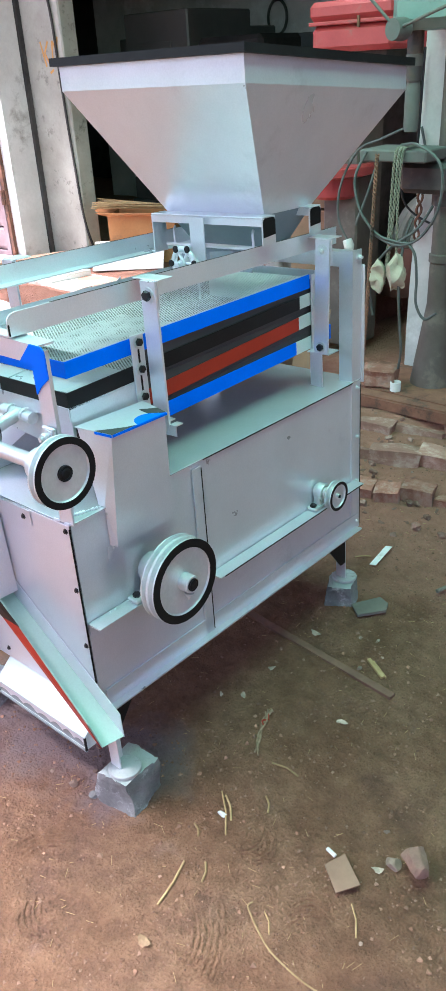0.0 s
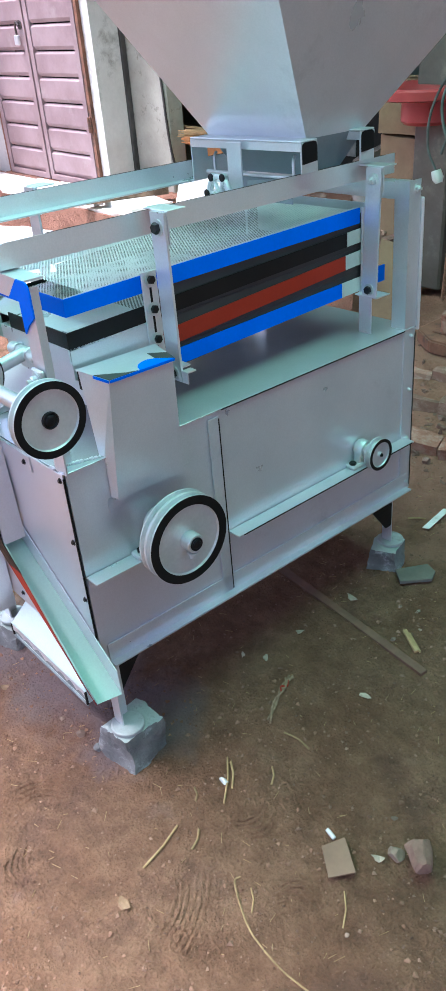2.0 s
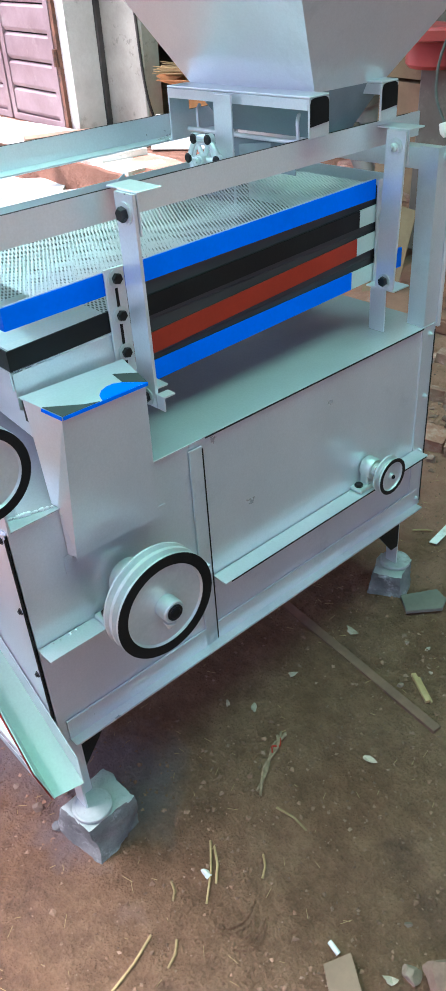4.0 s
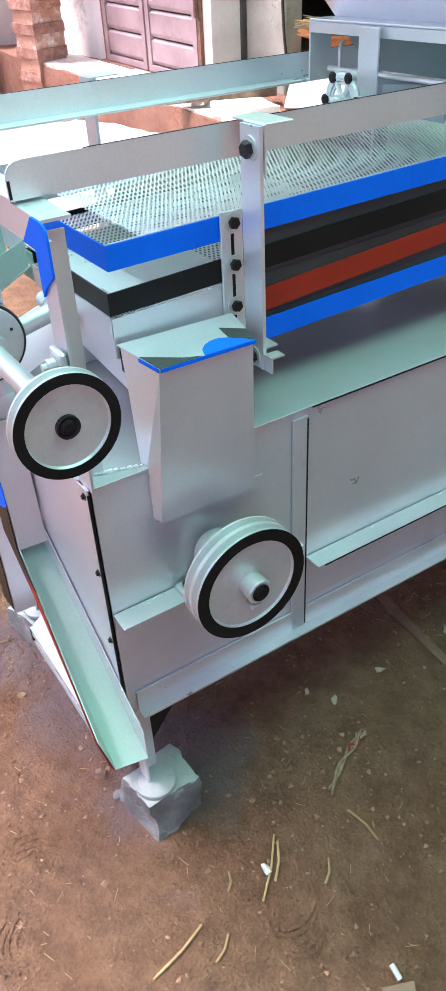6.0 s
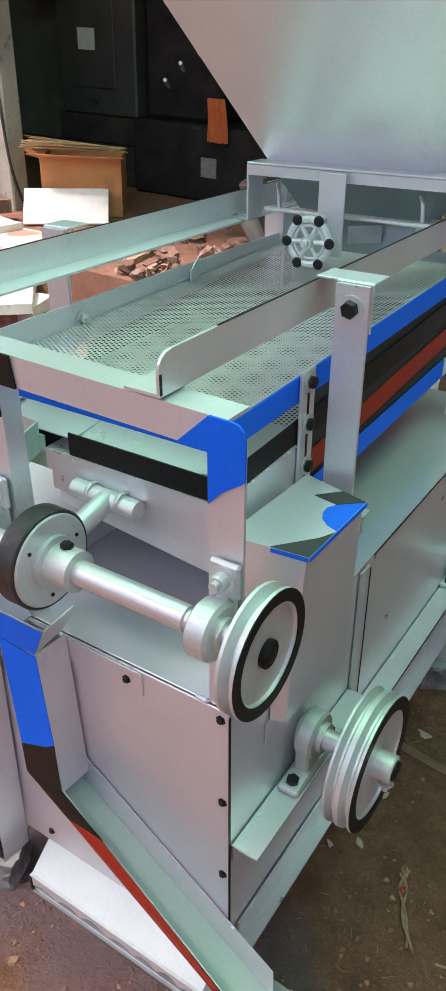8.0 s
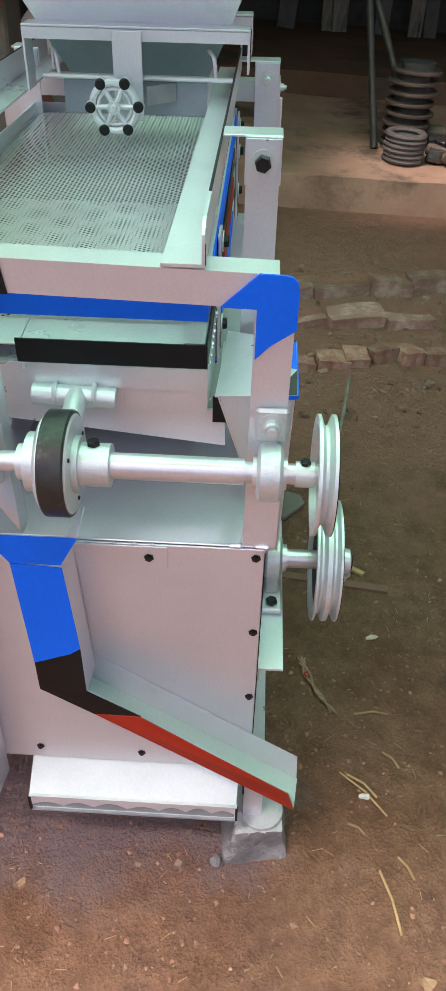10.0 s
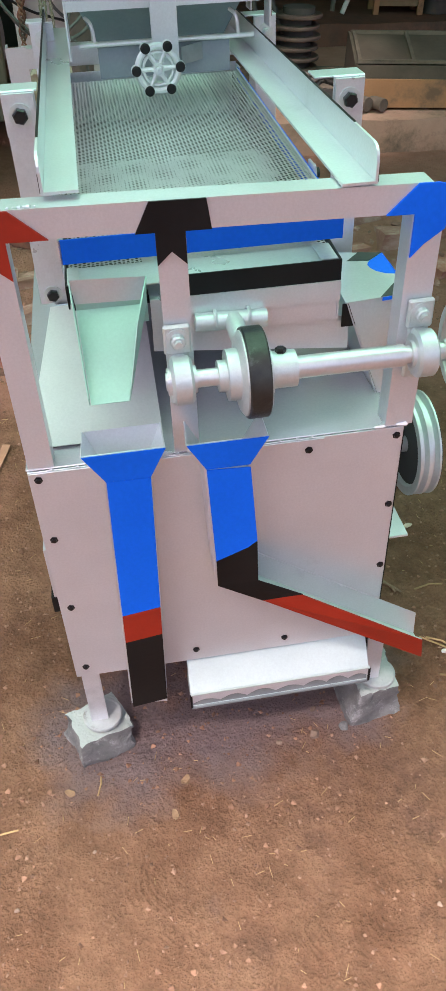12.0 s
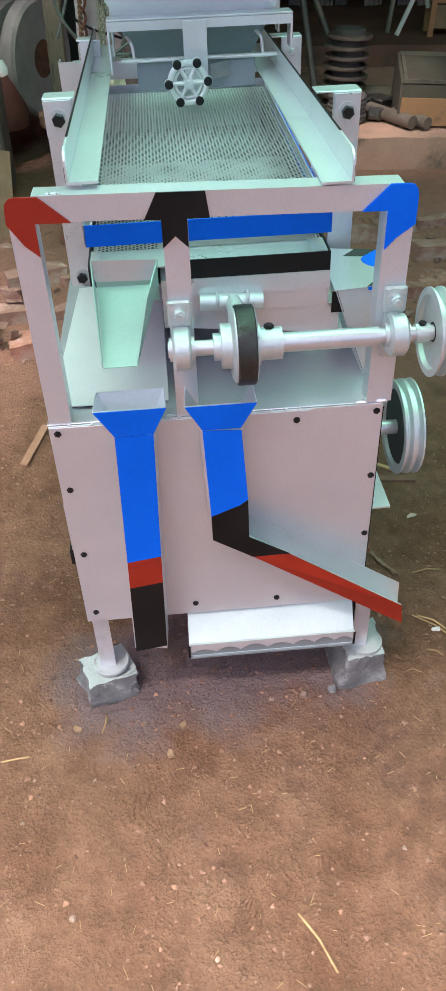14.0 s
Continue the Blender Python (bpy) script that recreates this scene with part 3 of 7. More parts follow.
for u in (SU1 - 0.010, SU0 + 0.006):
    part("inner_wall", extrude_poly(bmesh.new(), [(u, 0.32, 0.842), (u, 0.985, 0.870), (u, 0.985, 1.06), (u, 0.32, 1.025)], (0.003, 0, 0)), DARKIN, sieve, "inner wall coloured dark for the shade between the trays")
part("rear_wall", boxes((SU0, SU1, 0.990, 0.993, 0.86, 1.082)), SILVER, sieve)
part("side_rail", boxes((SU0 - 0.003, SU0, 0.112, 0.99, 1.03, 1.092)), SILVER, sieve)
part("guide_tab", plate([(SU0 + 0.006, 0.635, 1.052), (SU0 + 0.022, 0.588, 1.052), (SU0 + 0.022, 0.588, 1.086), (SU0 + 0.006, 0.635, 1.102)], 0.002), SILVER, sieve)
fixing(NUT_ME, "nut", (SU0 + 0.001, 0.32, 1.066), X, sieve, 0.9)


def perforated(name, u0, u1, v0, v1, wa, wb, pitch, hole, parent, label):
    """A punched sheet: staggered six-sided cells, each with a real opening in it."""
    verts, faces = [], []
    px = pitch * 0.866
    big, dirs = pitch / math.sqrt(3), [(math.cos(radians(60 * k)), math.sin(radians(60 * k))) for k in range(6)]
    for i in range(int((u1 - u0) / px)):
        for j in range(int((v1 - v0) / pitch)):
            cx, cy, base = u0 + (i + 0.5) * px, v0 + (j + (0.75 if i % 2 else 0.25)) * pitch, len(verts)
            for r in (big, hole):
                for c, d in dirs:
                    y = cy + r * d
                    verts.append((cx + r * c, y, wa + (wb - wa) * (y - v0) / (v1 - v0)))
            faces += [(base + k, base + (k + 1) % 6, base + 6 + (k + 1) % 6, base + 6 + k) for k in range(6)]
    me = bpy.data.meshes.new(name)
    me.from_pydata(verts, [], faces)
    me.materials.append(MESH_STEEL)
    ob = new(name, me)
    ob.parent = parent
    return tagged(ob, label, kind="stuff")


perforated("upper_sieve_sheet", SU0 + 0.004, SU1 - 0.003, 0.172, 0.95, 1.056, 1.072, 0.0076, 0.0024, sieve, "punched galvanised sieve sheet")
perforated("second_sieve_sheet", SU0 + 0.006, SU1 - 0.004, 0.176, 0.62, 0.988, 1.002, 0.0076, 0.0024, sieve, "punched galvanised second sieve sheet")
for u0, u1 in ((SU0 + 0.003, SU0 + 0.02), (SU1 - 0.03, SU1 - 0.004)):
    part("sheet_border", boxes((u0, u1, 0.112, 0.17, 0.990, 0.992)), MESH_STEEL, sieve)
part("tray_lip", plate([(-0.326, 0.110, 0.976), (SU1 - 0.004, 0.110, 0.976), (SU1 - 0.004, 0.178, 0.984), (-0.326, 0.178, 0.984)], 0.002), SILVER, sieve)
part("tray_lip", plate([(SU0 + 0.004, 0.112, 0.980), (-0.3265, 0.112, 0.980), (-0.3265, 0.178, 0.985), (SU0 + 0.004, 0.178, 0.985)], 0.002), SILVER, sieve)
part("tail_bar", boxes((-0.087, -0.083, 0.9935, 1.036, 0.874, 0.914)), SILVER, sieve)
part("tail_end", boxes((-0.0872, -0.0828, 1.0362, 1.064, 0.873, 0.915)), BLUE, sieve, "blue painted end of the tail bar")
# silver trough under the second tray at the front end
panels("front_trough", ([(SU1, 0.108, 0.955), (SU1, 0.335, 0.962), (SU1, 0.335, 0.868), (SU1, 0.108, 0.895)],
     [(-0.372, 0.104, 0.957), (SU1, 0.104, 0.957), (SU1, 0.104, 0.928), (-0.372, 0.104, 0.928)],
     [(-0.372, 0.112, 0.928), (SU1, 0.112, 0.928), (SU1, 0.112, 0.893), (-0.372, 0.112, 0.893)],
     [(-0.372, 0.104, 0.957), (SU1, 0.104, 0.957), (SU1, 0.335, 0.962), (-0.372, 0.335, 0.962)]), SILVER, sieve, 0.0025)
part("under_chute", plate([(-0.372, 0.115, 0.892), (SU1 - 0.01, 0.115, 0.892), (-0.02 - 0.07, 0.30, 0.80), (-0.36, 0.30, 0.80)], 0.002), SILVER, sieve)
part("lower_apron", plate([(-0.372, 0.122, 0.893), (-0.062, 0.122, 0.891), (-0.060, 0.124, 0.832), (-0.372, 0.124, 0.864)], 0.002), SILVER, sieve)
# slotted hanger plates on the right side
for v in (0.311, 0.985):
    hp = part("slotted_plate", boxes((-0.0825, -0.078, v - 0.019, v + 0.019, 0.872 if v < 0.5 else 0.85, 1.068 if v < 0.5 else 1.075), bevel=0.001), SILVER, sieve)
    part("slot", boxes((-0.0778, -0.0772, v - 0.0026, v + 0.0026, 0.885, 1.035)), BLACK, hp, "dark slot")
    for w in ((1.051, 0.990, 0.926) if v < 0.5 else (1.05, 1.0, 0.92)):
        fixing(WASHER_ME, "washer", (-0.0772, v + 0.001, w), X, hp, 0.85)
        fixing(BIG_BOLT_ME, "bolt", (-0.0752, v + 0.001, w), X, hp, 0.8)

# guard rails with hanger straps
for heel, inward, front, base in ((-0.080, -1, -0.005, 1.1375), (-0.495, 1, 0.022, 1.1500)):
    bm = bmesh.new()
    t = 0.0035
    top = base + 0.0455
    extrude_poly(bm, [(heel, front, base), (heel, 1.09, base), (heel, 1.09, top), (heel, front + 0.022, top), (heel, front + 0.0125, top - 0.0018), (heel, front + 0.0055, top - 0.006), (heel, front + 0.0015, top - 0.012), (heel, front, top - 0.020)], (inward * t, 0, 0))
    extrude_poly(bm, [(heel + inward * (t + 0.0002), front, base), (heel + inward * 0.046, front, base), (heel + inward * 0.046, 1.09, base), (heel + inward * (t + 0.0002), 1.09, base)], (0, 0, t))
    rail = part("guard_rail", bm, SILVER, machine)
    part("edge_line", boxes((min(heel, heel + inward * t), max(heel, heel + inward * t), 0.10, 1.05, top + 0.0002, top + 0.0008)), BLACK, rail, "black worn top edge")
    part("edge_line", boxes((min(heel, heel - inward * 0.0008), max(heel, heel - inward * 0.0008), front + 0.0005, front + 0.004, base + 0.002, base + 0.024)), BLACK, rail, "black worn front edge")
    for v in (0.323, 0.958):
        out = -inward
        ub = heel + out * 0.0005
        uc = -0.0255 if out > 0 else (-0.524 if v < 0.5 else -0.500)
        cap = top + (0.004 if v < 0.5 else -0.010)
        far_side = max(abs(uc - ub) + 0.025, 0.035) * out
        part("hanger_bracket", boxes((min(ub, ub + far_side), max(ub, ub + far_side), v - 0.004, v + 0.040, cap, cap + 0.003), (uc - 0.0245, uc + 0.0245, v - 0.006, v - 0.003, cap - 0.060, cap + 0.002), bevel=0.0006), SILVER, rail)
        low = 0.846 if out > 0 and v < 0.5 else 0.872
        lean = 0.0 if v < 0.5 else 0.014
        st = part("hanger_strap", extrude_poly(bmesh.new(), [(uc - 0.0225, v - 0.013 - lean, low), (uc + 0.0225, v - 0.013 - lean, low), (uc + 0.0225, v - 0.013, cap), (uc - 0.0225, v - 0.013, cap)], (0, 0.0055, 0)), SILVER, machine, "flat silver hanger strap")
        fixing(WASHER_ME, "washer", (uc, v - 0.013, cap - 0.029), -Y, st)
        if v < 0.5:
            fixing(BIG_BOLT_ME, "bolt", (uc, v - 0.0155, cap - 0.029), -Y, st)
        else:
            fixing(NUT_ME, "nut", (uc, v - 0.0155, cap - 0.029), -Y, st, 0.9)
        fixing(WASHER_ME, "washer", (uc, v - 0.013 - 0.92 * lean, low + 0.016), -Y, st, 0.9)
        fixing(BIG_BOLT_ME, "bolt", (uc, v - 0.0155 - 0.92 * lean, low + 0.016), -Y, st, 0.9)
        if low < 0.86:
            part("end_lug", boxes((uc + 0.023, uc + 0.042, v - 0.012, v - 0.009, 0.846, 0.872), (uc + 0.023, uc + 0.042, v - 0.0085, v + 0.012, 0.869, 0.872)), SILVER, st)
        a, b = sorted((uc + out * (0.022 if v > 0.5 else 0.0), uc - out * 0.05))
        part("foot_tab", boxes((a, b, v - 0.007 - lean, v + 0.03, 0.866, 0.869)), SILVER, st)
part("sieve_support", angle_bar((-0.09, 0.97, WT), (-0.09, 0.97, 0.866), X, Y, 0.04, 0.04), SILVER, machine)
part("sieve_support", angle_bar((-0.50, 0.97, WT), (-0.50, 0.97, 0.866), X, Y, 0.04, 0.04), SILVER, machine)

# ---------- hopper on two bent straps ----------
for v0, v1 in ((0.738, 0.790), (0.934, 0.984)):
    ua, ub, wt = -0.447, -0.057, 1.255
    bm = bmesh.new()
    box(bm, ua, ub, v0, v1, wt - 0.004, wt, bevel=0.0012)
    for u, foot in ((ua, 1.152), (ub - 0.004, 1.187)):
        box(bm, u, u + 0.004, v0, v1, foot, wt - 0.0045, bevel=0.0008)
    box(bm, ua + 0.004, ub - 0.004, v0, v0 + 0.004, wt - 0.022, wt - 0.0045)
    st = part("hopper_strap", bm, SILVER, machine)
    part("painted_end", extrude_poly(bmesh.new(), [(ub + 0.0003, y, z) for y, z in ((v0 + 0.002, 1.206), (v1 - 0.002, 1.210), (v1 - 0.002, wt - 0.013), (v1 - 0.005, wt - 0.006), (v1 - 0.012, wt - 0.0035), (v0 + 0.012, wt - 0.0035), (v0 + 0.005, wt - 0.006), (v0 + 0.002, wt - 0.013))], (0.001, 0, 0)), BLACK, st, "black painted strap end")
drop = part("wheel_bracket", boxes((-0.290, -0.240, 0.722, 0.727, 1.112, 1.250), bevel=0.001), SILVER, machine)

HC, HV = -0.272, 0.925
TOPS = lambda x, y: 1.605 - 0.034 * (x - HC) - 0.050 * (y - HV)
hop = bmesh.new()


def ring_pts(hu, hv, w, tilt=0.0):
    uc, vc = (HC, HV) if hv > 0.2 else (-0.262, 0.890)
    return [Vector((uc + sx * hu, vc + sy * hv, (TOPS(HC + sx * hu, HV + sy * hv) - 1.605) * tilt + w + 0.004 * tilt)) for sx, sy in ((-1, -1), (1, -1), (1, 1), (-1, 1))]


def shell(bm, rings, mat=0):
    vs = [[bm.verts.new(p) for p in r] for r in rings]
    for a, b in zip(vs, vs[1:]):
        for k in range(4):
            f = bm.faces.new((a[k], a[(k + 1) % 4], b[(k + 1) % 4], b[k]))
            f.material_index = mat


t = 0.003
shell(hop, [ring_pts(0.128, 0.045, 1.165), ring_pts(0.170, 0.100, 1.253), ring_pts(0.302, 0.330, 1.533, 1), ring_pts(0.302, 0.330, 1.600, 1), ring_pts(0.302 - t, 0.330 - t, 1.600, 1), ring_pts(0.302 - t, 0.330 - t, 1.534, 1), ring_pts(0.170 - t, 0.100 - t, 1.254), ring_pts(0.128 - t, 0.045 - t, 1.165), ring_pts(0.128, 0.045, 1.165)])
hopper = part("hopper", hop, SILVER, machine, "square silver sheet-metal feed hopper")
# thin darker shell laid over the throat to colour in its shade
throat = bmesh.new()
shell(throat, [ring_pts(0.1287, 0.0457, 1.1645), ring_pts(0.1702, 0.1002, 1.2515), ring_pts(0.1690, 0.0990, 1.2515), ring_pts(0.1282, 0.0452, 1.1645), ring_pts(0.1287, 0.0457, 1.1645)])
part("throat", throat, SHADED_SILVER, hopper, "hopper throat coloured slate grey for its shade")
rim = bmesh.new()
shell(rim, [ring_pts(0.3025, 0.3305, 1.588, 1), ring_pts(0.3180, 0.3465, 1.588, 1), ring_pts(0.3180, 0.3465, 1.6065, 1), ring_pts(0.298, 0.326, 1.6065, 1), ring_pts(0.298, 0.326, 1.6025, 1), ring_pts(0.3025, 0.3305, 1.6015, 1), ring_pts(0.3025, 0.3305, 1.588, 1)])
part("rim", rim, BLACK, hopper, "black painted angle-iron rim")
bm = bmesh.new()
rod(bm, (-0.425, 0.770, 1.172), (-0.085, 0.770, 1.172), 0.0045, 10)
gate = part("feed_gate", plate([(-0.392, 0.783, 1.110), (-0.132, 0.783, 1.110), (-0.132, 0.786, 1.170), (-0.392, 0.786, 1.170)], 0.002), SHADED_SILVER, machine, "hinged feed gate coloured slate grey for its shade")
part("hinge_rod", bm, SHAFT, gate, smooth=True)
for u in (-0.40, -0.12):
    bm = tube_path(bmesh.new(), curve_pts([(u - 0.01, 0.79, 1.215), (u, 0.775, 1.205), (u + 0.004, 0.772, 1.175)], 10), 0.0035, 8)
    part("gate_hook", bm, SHAFT, gate, smooth=True)
part("lug", plate([(-0.236, 0.735, 1.135), (-0.190, 0.775, 1.135), (-0.190, 0.775, 1.165), (-0.236, 0.735, 1.165)], 0.003), DULLTEAL, gate, "dull teal lug")

# hand wheel with six black knobs
WC = Vector((-0.285, 0.687, 1.141))
bm = bmesh.new()
ringpts = [WC + Vector((0.038 * math.cos(a), 0, 0.038 * math.sin(a))) for a in [k * math.tau / 36 for k in range(37)]]
tube_path(bm, ringpts, 0.0064, 8)
wheel = part("control_wheel", bm, CAST, machine, "six-spoked silver control wheel with black knobs", smooth=True)
part("inner_ring", tube_path(bmesh.new(), [WC + (p - WC) * 0.74 for p in ringpts], 0.0032, 8), CAST, wheel, smooth=True)
part("hub", turned([(-0.012, 0), (-0.012, 0.010), (0.010, 0.012), (0.046, 0.008), (0.046, 0)], WC, "y", 20), CAST, wheel, smooth=True)
fixing(NUT_ME, "nut", WC - Y * 0.012, -Y, wheel, 0.8)
for k in range(6):
    a = radians(60 * k + 2)
    d = Vector((math.cos(a), 0, math.sin(a)))
    s = part("spoke", rod(bmesh.new(), WC + d * 0.006, WC + d * 0.038, 0.0046, 8), CAST, wheel, smooth=True)
    part("boss", turned([(-0.0045, 0), (-0.0045, 0.0098), (0.006, 0.0098), (0.006, 0)], WC + d * 0.0415, "y", 14), CAST, s, smooth=True)
    part("knob", turned([(-0.0045, 0), (-0.0045, 0.0066), (-0.0025, 0.0092), (0.0, 0.0092), (0.0, 0)], WC + d * 0.0415 - Y * 0.0045, "y", 14), BLACK, s, "black ball knob", smooth=True)

# ---------- discharge spouts at the outlet end ----------
VF = -0.060


def folded(name, rows, inside=None):
    """A folded sheet spout: its first face is the part, the others its sides."""
    first = part(name, plate(rows[0], 0.0018), SILVER, machine)
    panels("spout_side", rows[1:], inside or SILVER, first, 0.0018)
    return first


sp = folded("straight_spout", ([(-0.469, VF, 0.766), (-0.404, VF, 0.762), (-0.422, VF, 0.218), (-0.487, VF, 0.228)],
     [(-0.404, VF, 0.762), (-0.400, -0.008, 0.762), (-0.418, -0.008, 0.218), (-0.422, VF, 0.218)], [(-0.469, VF, 0.766), (-0.471, -0.008, 0.766), (-0.489, -0.008, 0.228), (-0.487, VF, 0.228)]))


def funnel(parent, a, b, na, nb, top, neck, closed):
    """An open funnel with a level rim: front face, two side wings and, where closed, a sloping back."""
    rows = [[(a, VF - 0.006, top), (b, VF - 0.006, top), (nb, VF, neck), (na, VF, neck)],
            [(a, VF - 0.006, top), (a + 0.004, -0.010, top + 0.004), (na + 0.004, -0.0085, neck), (na, VF, neck)],
            [(b, VF - 0.006, top), (b - 0.001, -0.010, top + 0.004), (nb - 0.004, -0.0085, neck), (nb, VF, neck)]]
    if closed:
        rows.append([(a + 0.006, -0.0098, top + 0.003), (b - 0.003, -0.0098, top + 0.003), (nb - 0.004, -0.034, neck - 0.02), (na + 0.004, -0.034, neck - 0.02)])
    panels("funnel_side", rows, SILVER, parent, 0.0018)
    part("painted_front", plate([(a, VF - 0.0076, top), (na, VF - 0.0016, neck), (nb, VF - 0.0016, neck), (b, VF - 0.0076, top)], 0.001), BLUE, parent, "blue painted funnel front")


funnel(sp, -0.498, -0.379, -0.469, -0.404, 0.818, 0.765, True)


def spout_u(w):
    k = (0.765 - w) / 0.53
    return -0.469 - 0.0175 * k, -0.404 - 0.0175 * k


for name, w0, w1, material, label in (("painted_front", 0.764, 0.479, BLUE, "blue painted spout front"), ("painted_front", 0.4788, 0.410, REDP, "brick red painted band"), ("painted_front", 0.4098, 0.223, BLACK, "black painted spout end")):
    a0, b0 = spout_u(w0)
    a1, b1 = spout_u(w1)
    part(name, plate([(a0, VF - 0.0015, w0 - (0.004 if w0 < 0.7 else 0)), (a1, VF - 0.0015, w1 - 0.0038), (b1, VF - 0.0015, w1 + 0.0062), (b0, VF - 0.0015, w0 + (0.006 if w0 < 0.7 else 0))], 0.0012), material, sp, label)

sr = folded("side_spout", ([(-0.324, VF, 0.766), (-0.258, VF, 0.760), (-0.246, VF, 0.525), (-0.316, VF, 0.545)],
     [(-0.258, VF, 0.762), (-0.255, -0.008, 0.762), (-0.243, -0.008, 0.51), (-0.246, VF, 0.51)], [(-0.324, VF, 0.766), (-0.326, -0.008, 0.766), (-0.316, -0.008, 0.53), (-0.316, VF, 0.53)]))
funnel(sr, -0.349, -0.230, -0.322, -0.257, 0.816, 0.765, False)
part("painted_front", plate([(-0.322, VF - 0.0015, 0.764), (-0.3145, VF - 0.0015, 0.574), (-0.262, VF - 0.0015, 0.596), (-0.2465, VF - 0.0015, 0.608), (-0.256, VF - 0.0015, 0.760)], 0.0012), BLUE, sr, "blue painted spout front")
part("painted_front", plate([(-0.3145, VF - 0.0015, 0.5738), (-0.314, VF - 0.0015, 0.516), (-0.238, VF - 0.0035, 0.4660), (-0.1675, VF - 0.0065, 0.4702), (-0.2455, VF - 0.0025, 0.5170), (-0.2465, VF - 0.0015, 0.6077), (-0.262, VF - 0.0015, 0.5957)], 0.0012), BLACK, sr, "black painted elbow")
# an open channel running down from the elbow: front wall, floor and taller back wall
# mint faces carry the green roof light in their colour
chute = part("chute", plate([(-0.245, -0.0605, 0.5155), (0.061, -0.083, 0.316), (0.075, -0.066, 0.244), (-0.312, -0.0605, 0.517)], 0.0018), GREENLIT_SILVER, sr, "inner face of the flared channel wall, mint skylight tint in its colour")
part("chute_floor", plate([(-0.300, -0.0600, 0.5145), (0.0745, -0.0652, 0.2450), (0.0815, -0.008, 0.239), (-0.295, -0.008, 0.5125)], 0.0018), GREENLIT_SILVER, chute, "chute floor, mint skylight tint in its colour")
part("chute_flange", plate([(-0.262, -0.006, 0.486), (0.0815, -0.006, 0.237), (0.0785, -0.006, 0.301), (-0.240, -0.006, 0.529), (-0.262, -0.006, 0.545)], 0.0018), SILVER, chute)
part("painted_lip", plate([(-0.2378, -0.0636, 0.4668), (0.0753, -0.0680, 0.2438), (0.0612, -0.0850, 0.3165), (-0.1685, -0.0680, 0.4705)], 0.0012), REDP, chute, "brick red painted chute lip")
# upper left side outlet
# inner faces hold the same green roof light as colour
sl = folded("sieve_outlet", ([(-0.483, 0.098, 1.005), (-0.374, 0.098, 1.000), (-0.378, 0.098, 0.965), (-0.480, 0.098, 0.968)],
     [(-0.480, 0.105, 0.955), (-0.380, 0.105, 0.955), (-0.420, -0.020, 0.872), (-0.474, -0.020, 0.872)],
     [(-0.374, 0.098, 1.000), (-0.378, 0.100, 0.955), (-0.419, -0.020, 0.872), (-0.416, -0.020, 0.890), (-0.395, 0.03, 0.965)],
     [(-0.483, 0.098, 1.005), (-0.481, 0.100, 0.955), (-0.475, -0.020, 0.872), (-0.476, -0.020, 0.882)]), GREENLIT_SILVER)
part("back_strip", boxes((-0.480, -0.376, 0.108, 0.110, 0.925, 0.975)), GREENLIT_SILVER, sl)
cov = [(x, y, WT + 0.005 + (y - 0.045) * 0.42) for x, y in ((-0.548, 0.045), (-0.375, 0.045), (-0.375, 0.30), (-0.532, 0.30), (-0.566, 0.13))]
cover = part("sloping_cover", plate(cov, 0.002), MATT, machine)
part("side_skirt", plate([cov[4], cov[0], (-0.548, 0.05, WT + 0.001), (-0.566, 0.13, WT + 0.001)], 0.002), SILVER, cover)
part("side_skirt", plate([cov[3], cov[4], (-0.566, 0.13, WT + 0.001), (-0.532, 0.30, WT + 0.001)], 0.002), SILVER, cover)
part("side_skirt", plate([cov[1], cov[2], (-0.375, 0.30, WT + 0.001), (-0.375, 0.045, WT + 0.001)], 0.002), SILVER, cover)
# dust drawer under the front panel
dw = part("dust_tray", plates([(-0.372, 0.012, 0.256), (-0.016, 0.012, 0.256), (-0.020, -0.045, 0.205), (-0.374, -0.045, 0.205)],
     [(-0.374, -0.045, 0.166), (-0.020, -0.045, 0.166), (-0.020, 0.02, 0.166), (-0.374, 0.02, 0.166)],
     [(-0.374, -0.045, 0.166), (-0.374, -0.045, 0.205), (-0.372, 0.012, 0.256), (-0.374, 0.02, 0.166)],
     [(-0.020, -0.045, 0.166), (-0.020, -0.045, 0.205), (-0.016, 0.012, 0.256), (-0.020, 0.02, 0.166)], thick=0.002), SILVER_PALE, machine, "pale sheet-metal dust tray with a scalloped mouth")
# plate behind the lip; the open mouth's shade is in its colour
part("mouth_back", boxes((-0.373, -0.021, -0.0445, -0.0425, 0.167, 0.203)), DULLTEAL, dw, "plate closing the mouth, its inner shade put in as dull teal")
# a silver lip whose lower edge is cut in shallow arches
pts = [(-0.021, 0.2045), (-0.373, 0.2045)]
for k, (a, b) in enumerate(((0.0, 0.055), (0.055, 0.108), (0.108, 0.166), (0.166, 0.222), (0.222, 0.268), (0.268, 0.312), (0.312, 0.352))):
    for j in range(9):
        pts.append((-0.373 + a + (b - a) * j / 8, 0.1795 + (0.0095 + 0.002 * (k % 3)) * math.sin(math.pi * j / 8) + 0.004 * (k / 6)))
part("scalloped_flap", extrude_poly(bmesh.new(), [(x, -0.0485, z) for x, z in pts], (0, 0.002, 0)), SILVER, dw, "silver lip with a scalloped lower edge")
part("mouth_edge", boxes((-0.376, -0.018, -0.0495, -0.0448, 0.2046, 0.2072)), SILVER_PALE, dw, "folded upper rim of the mouth")
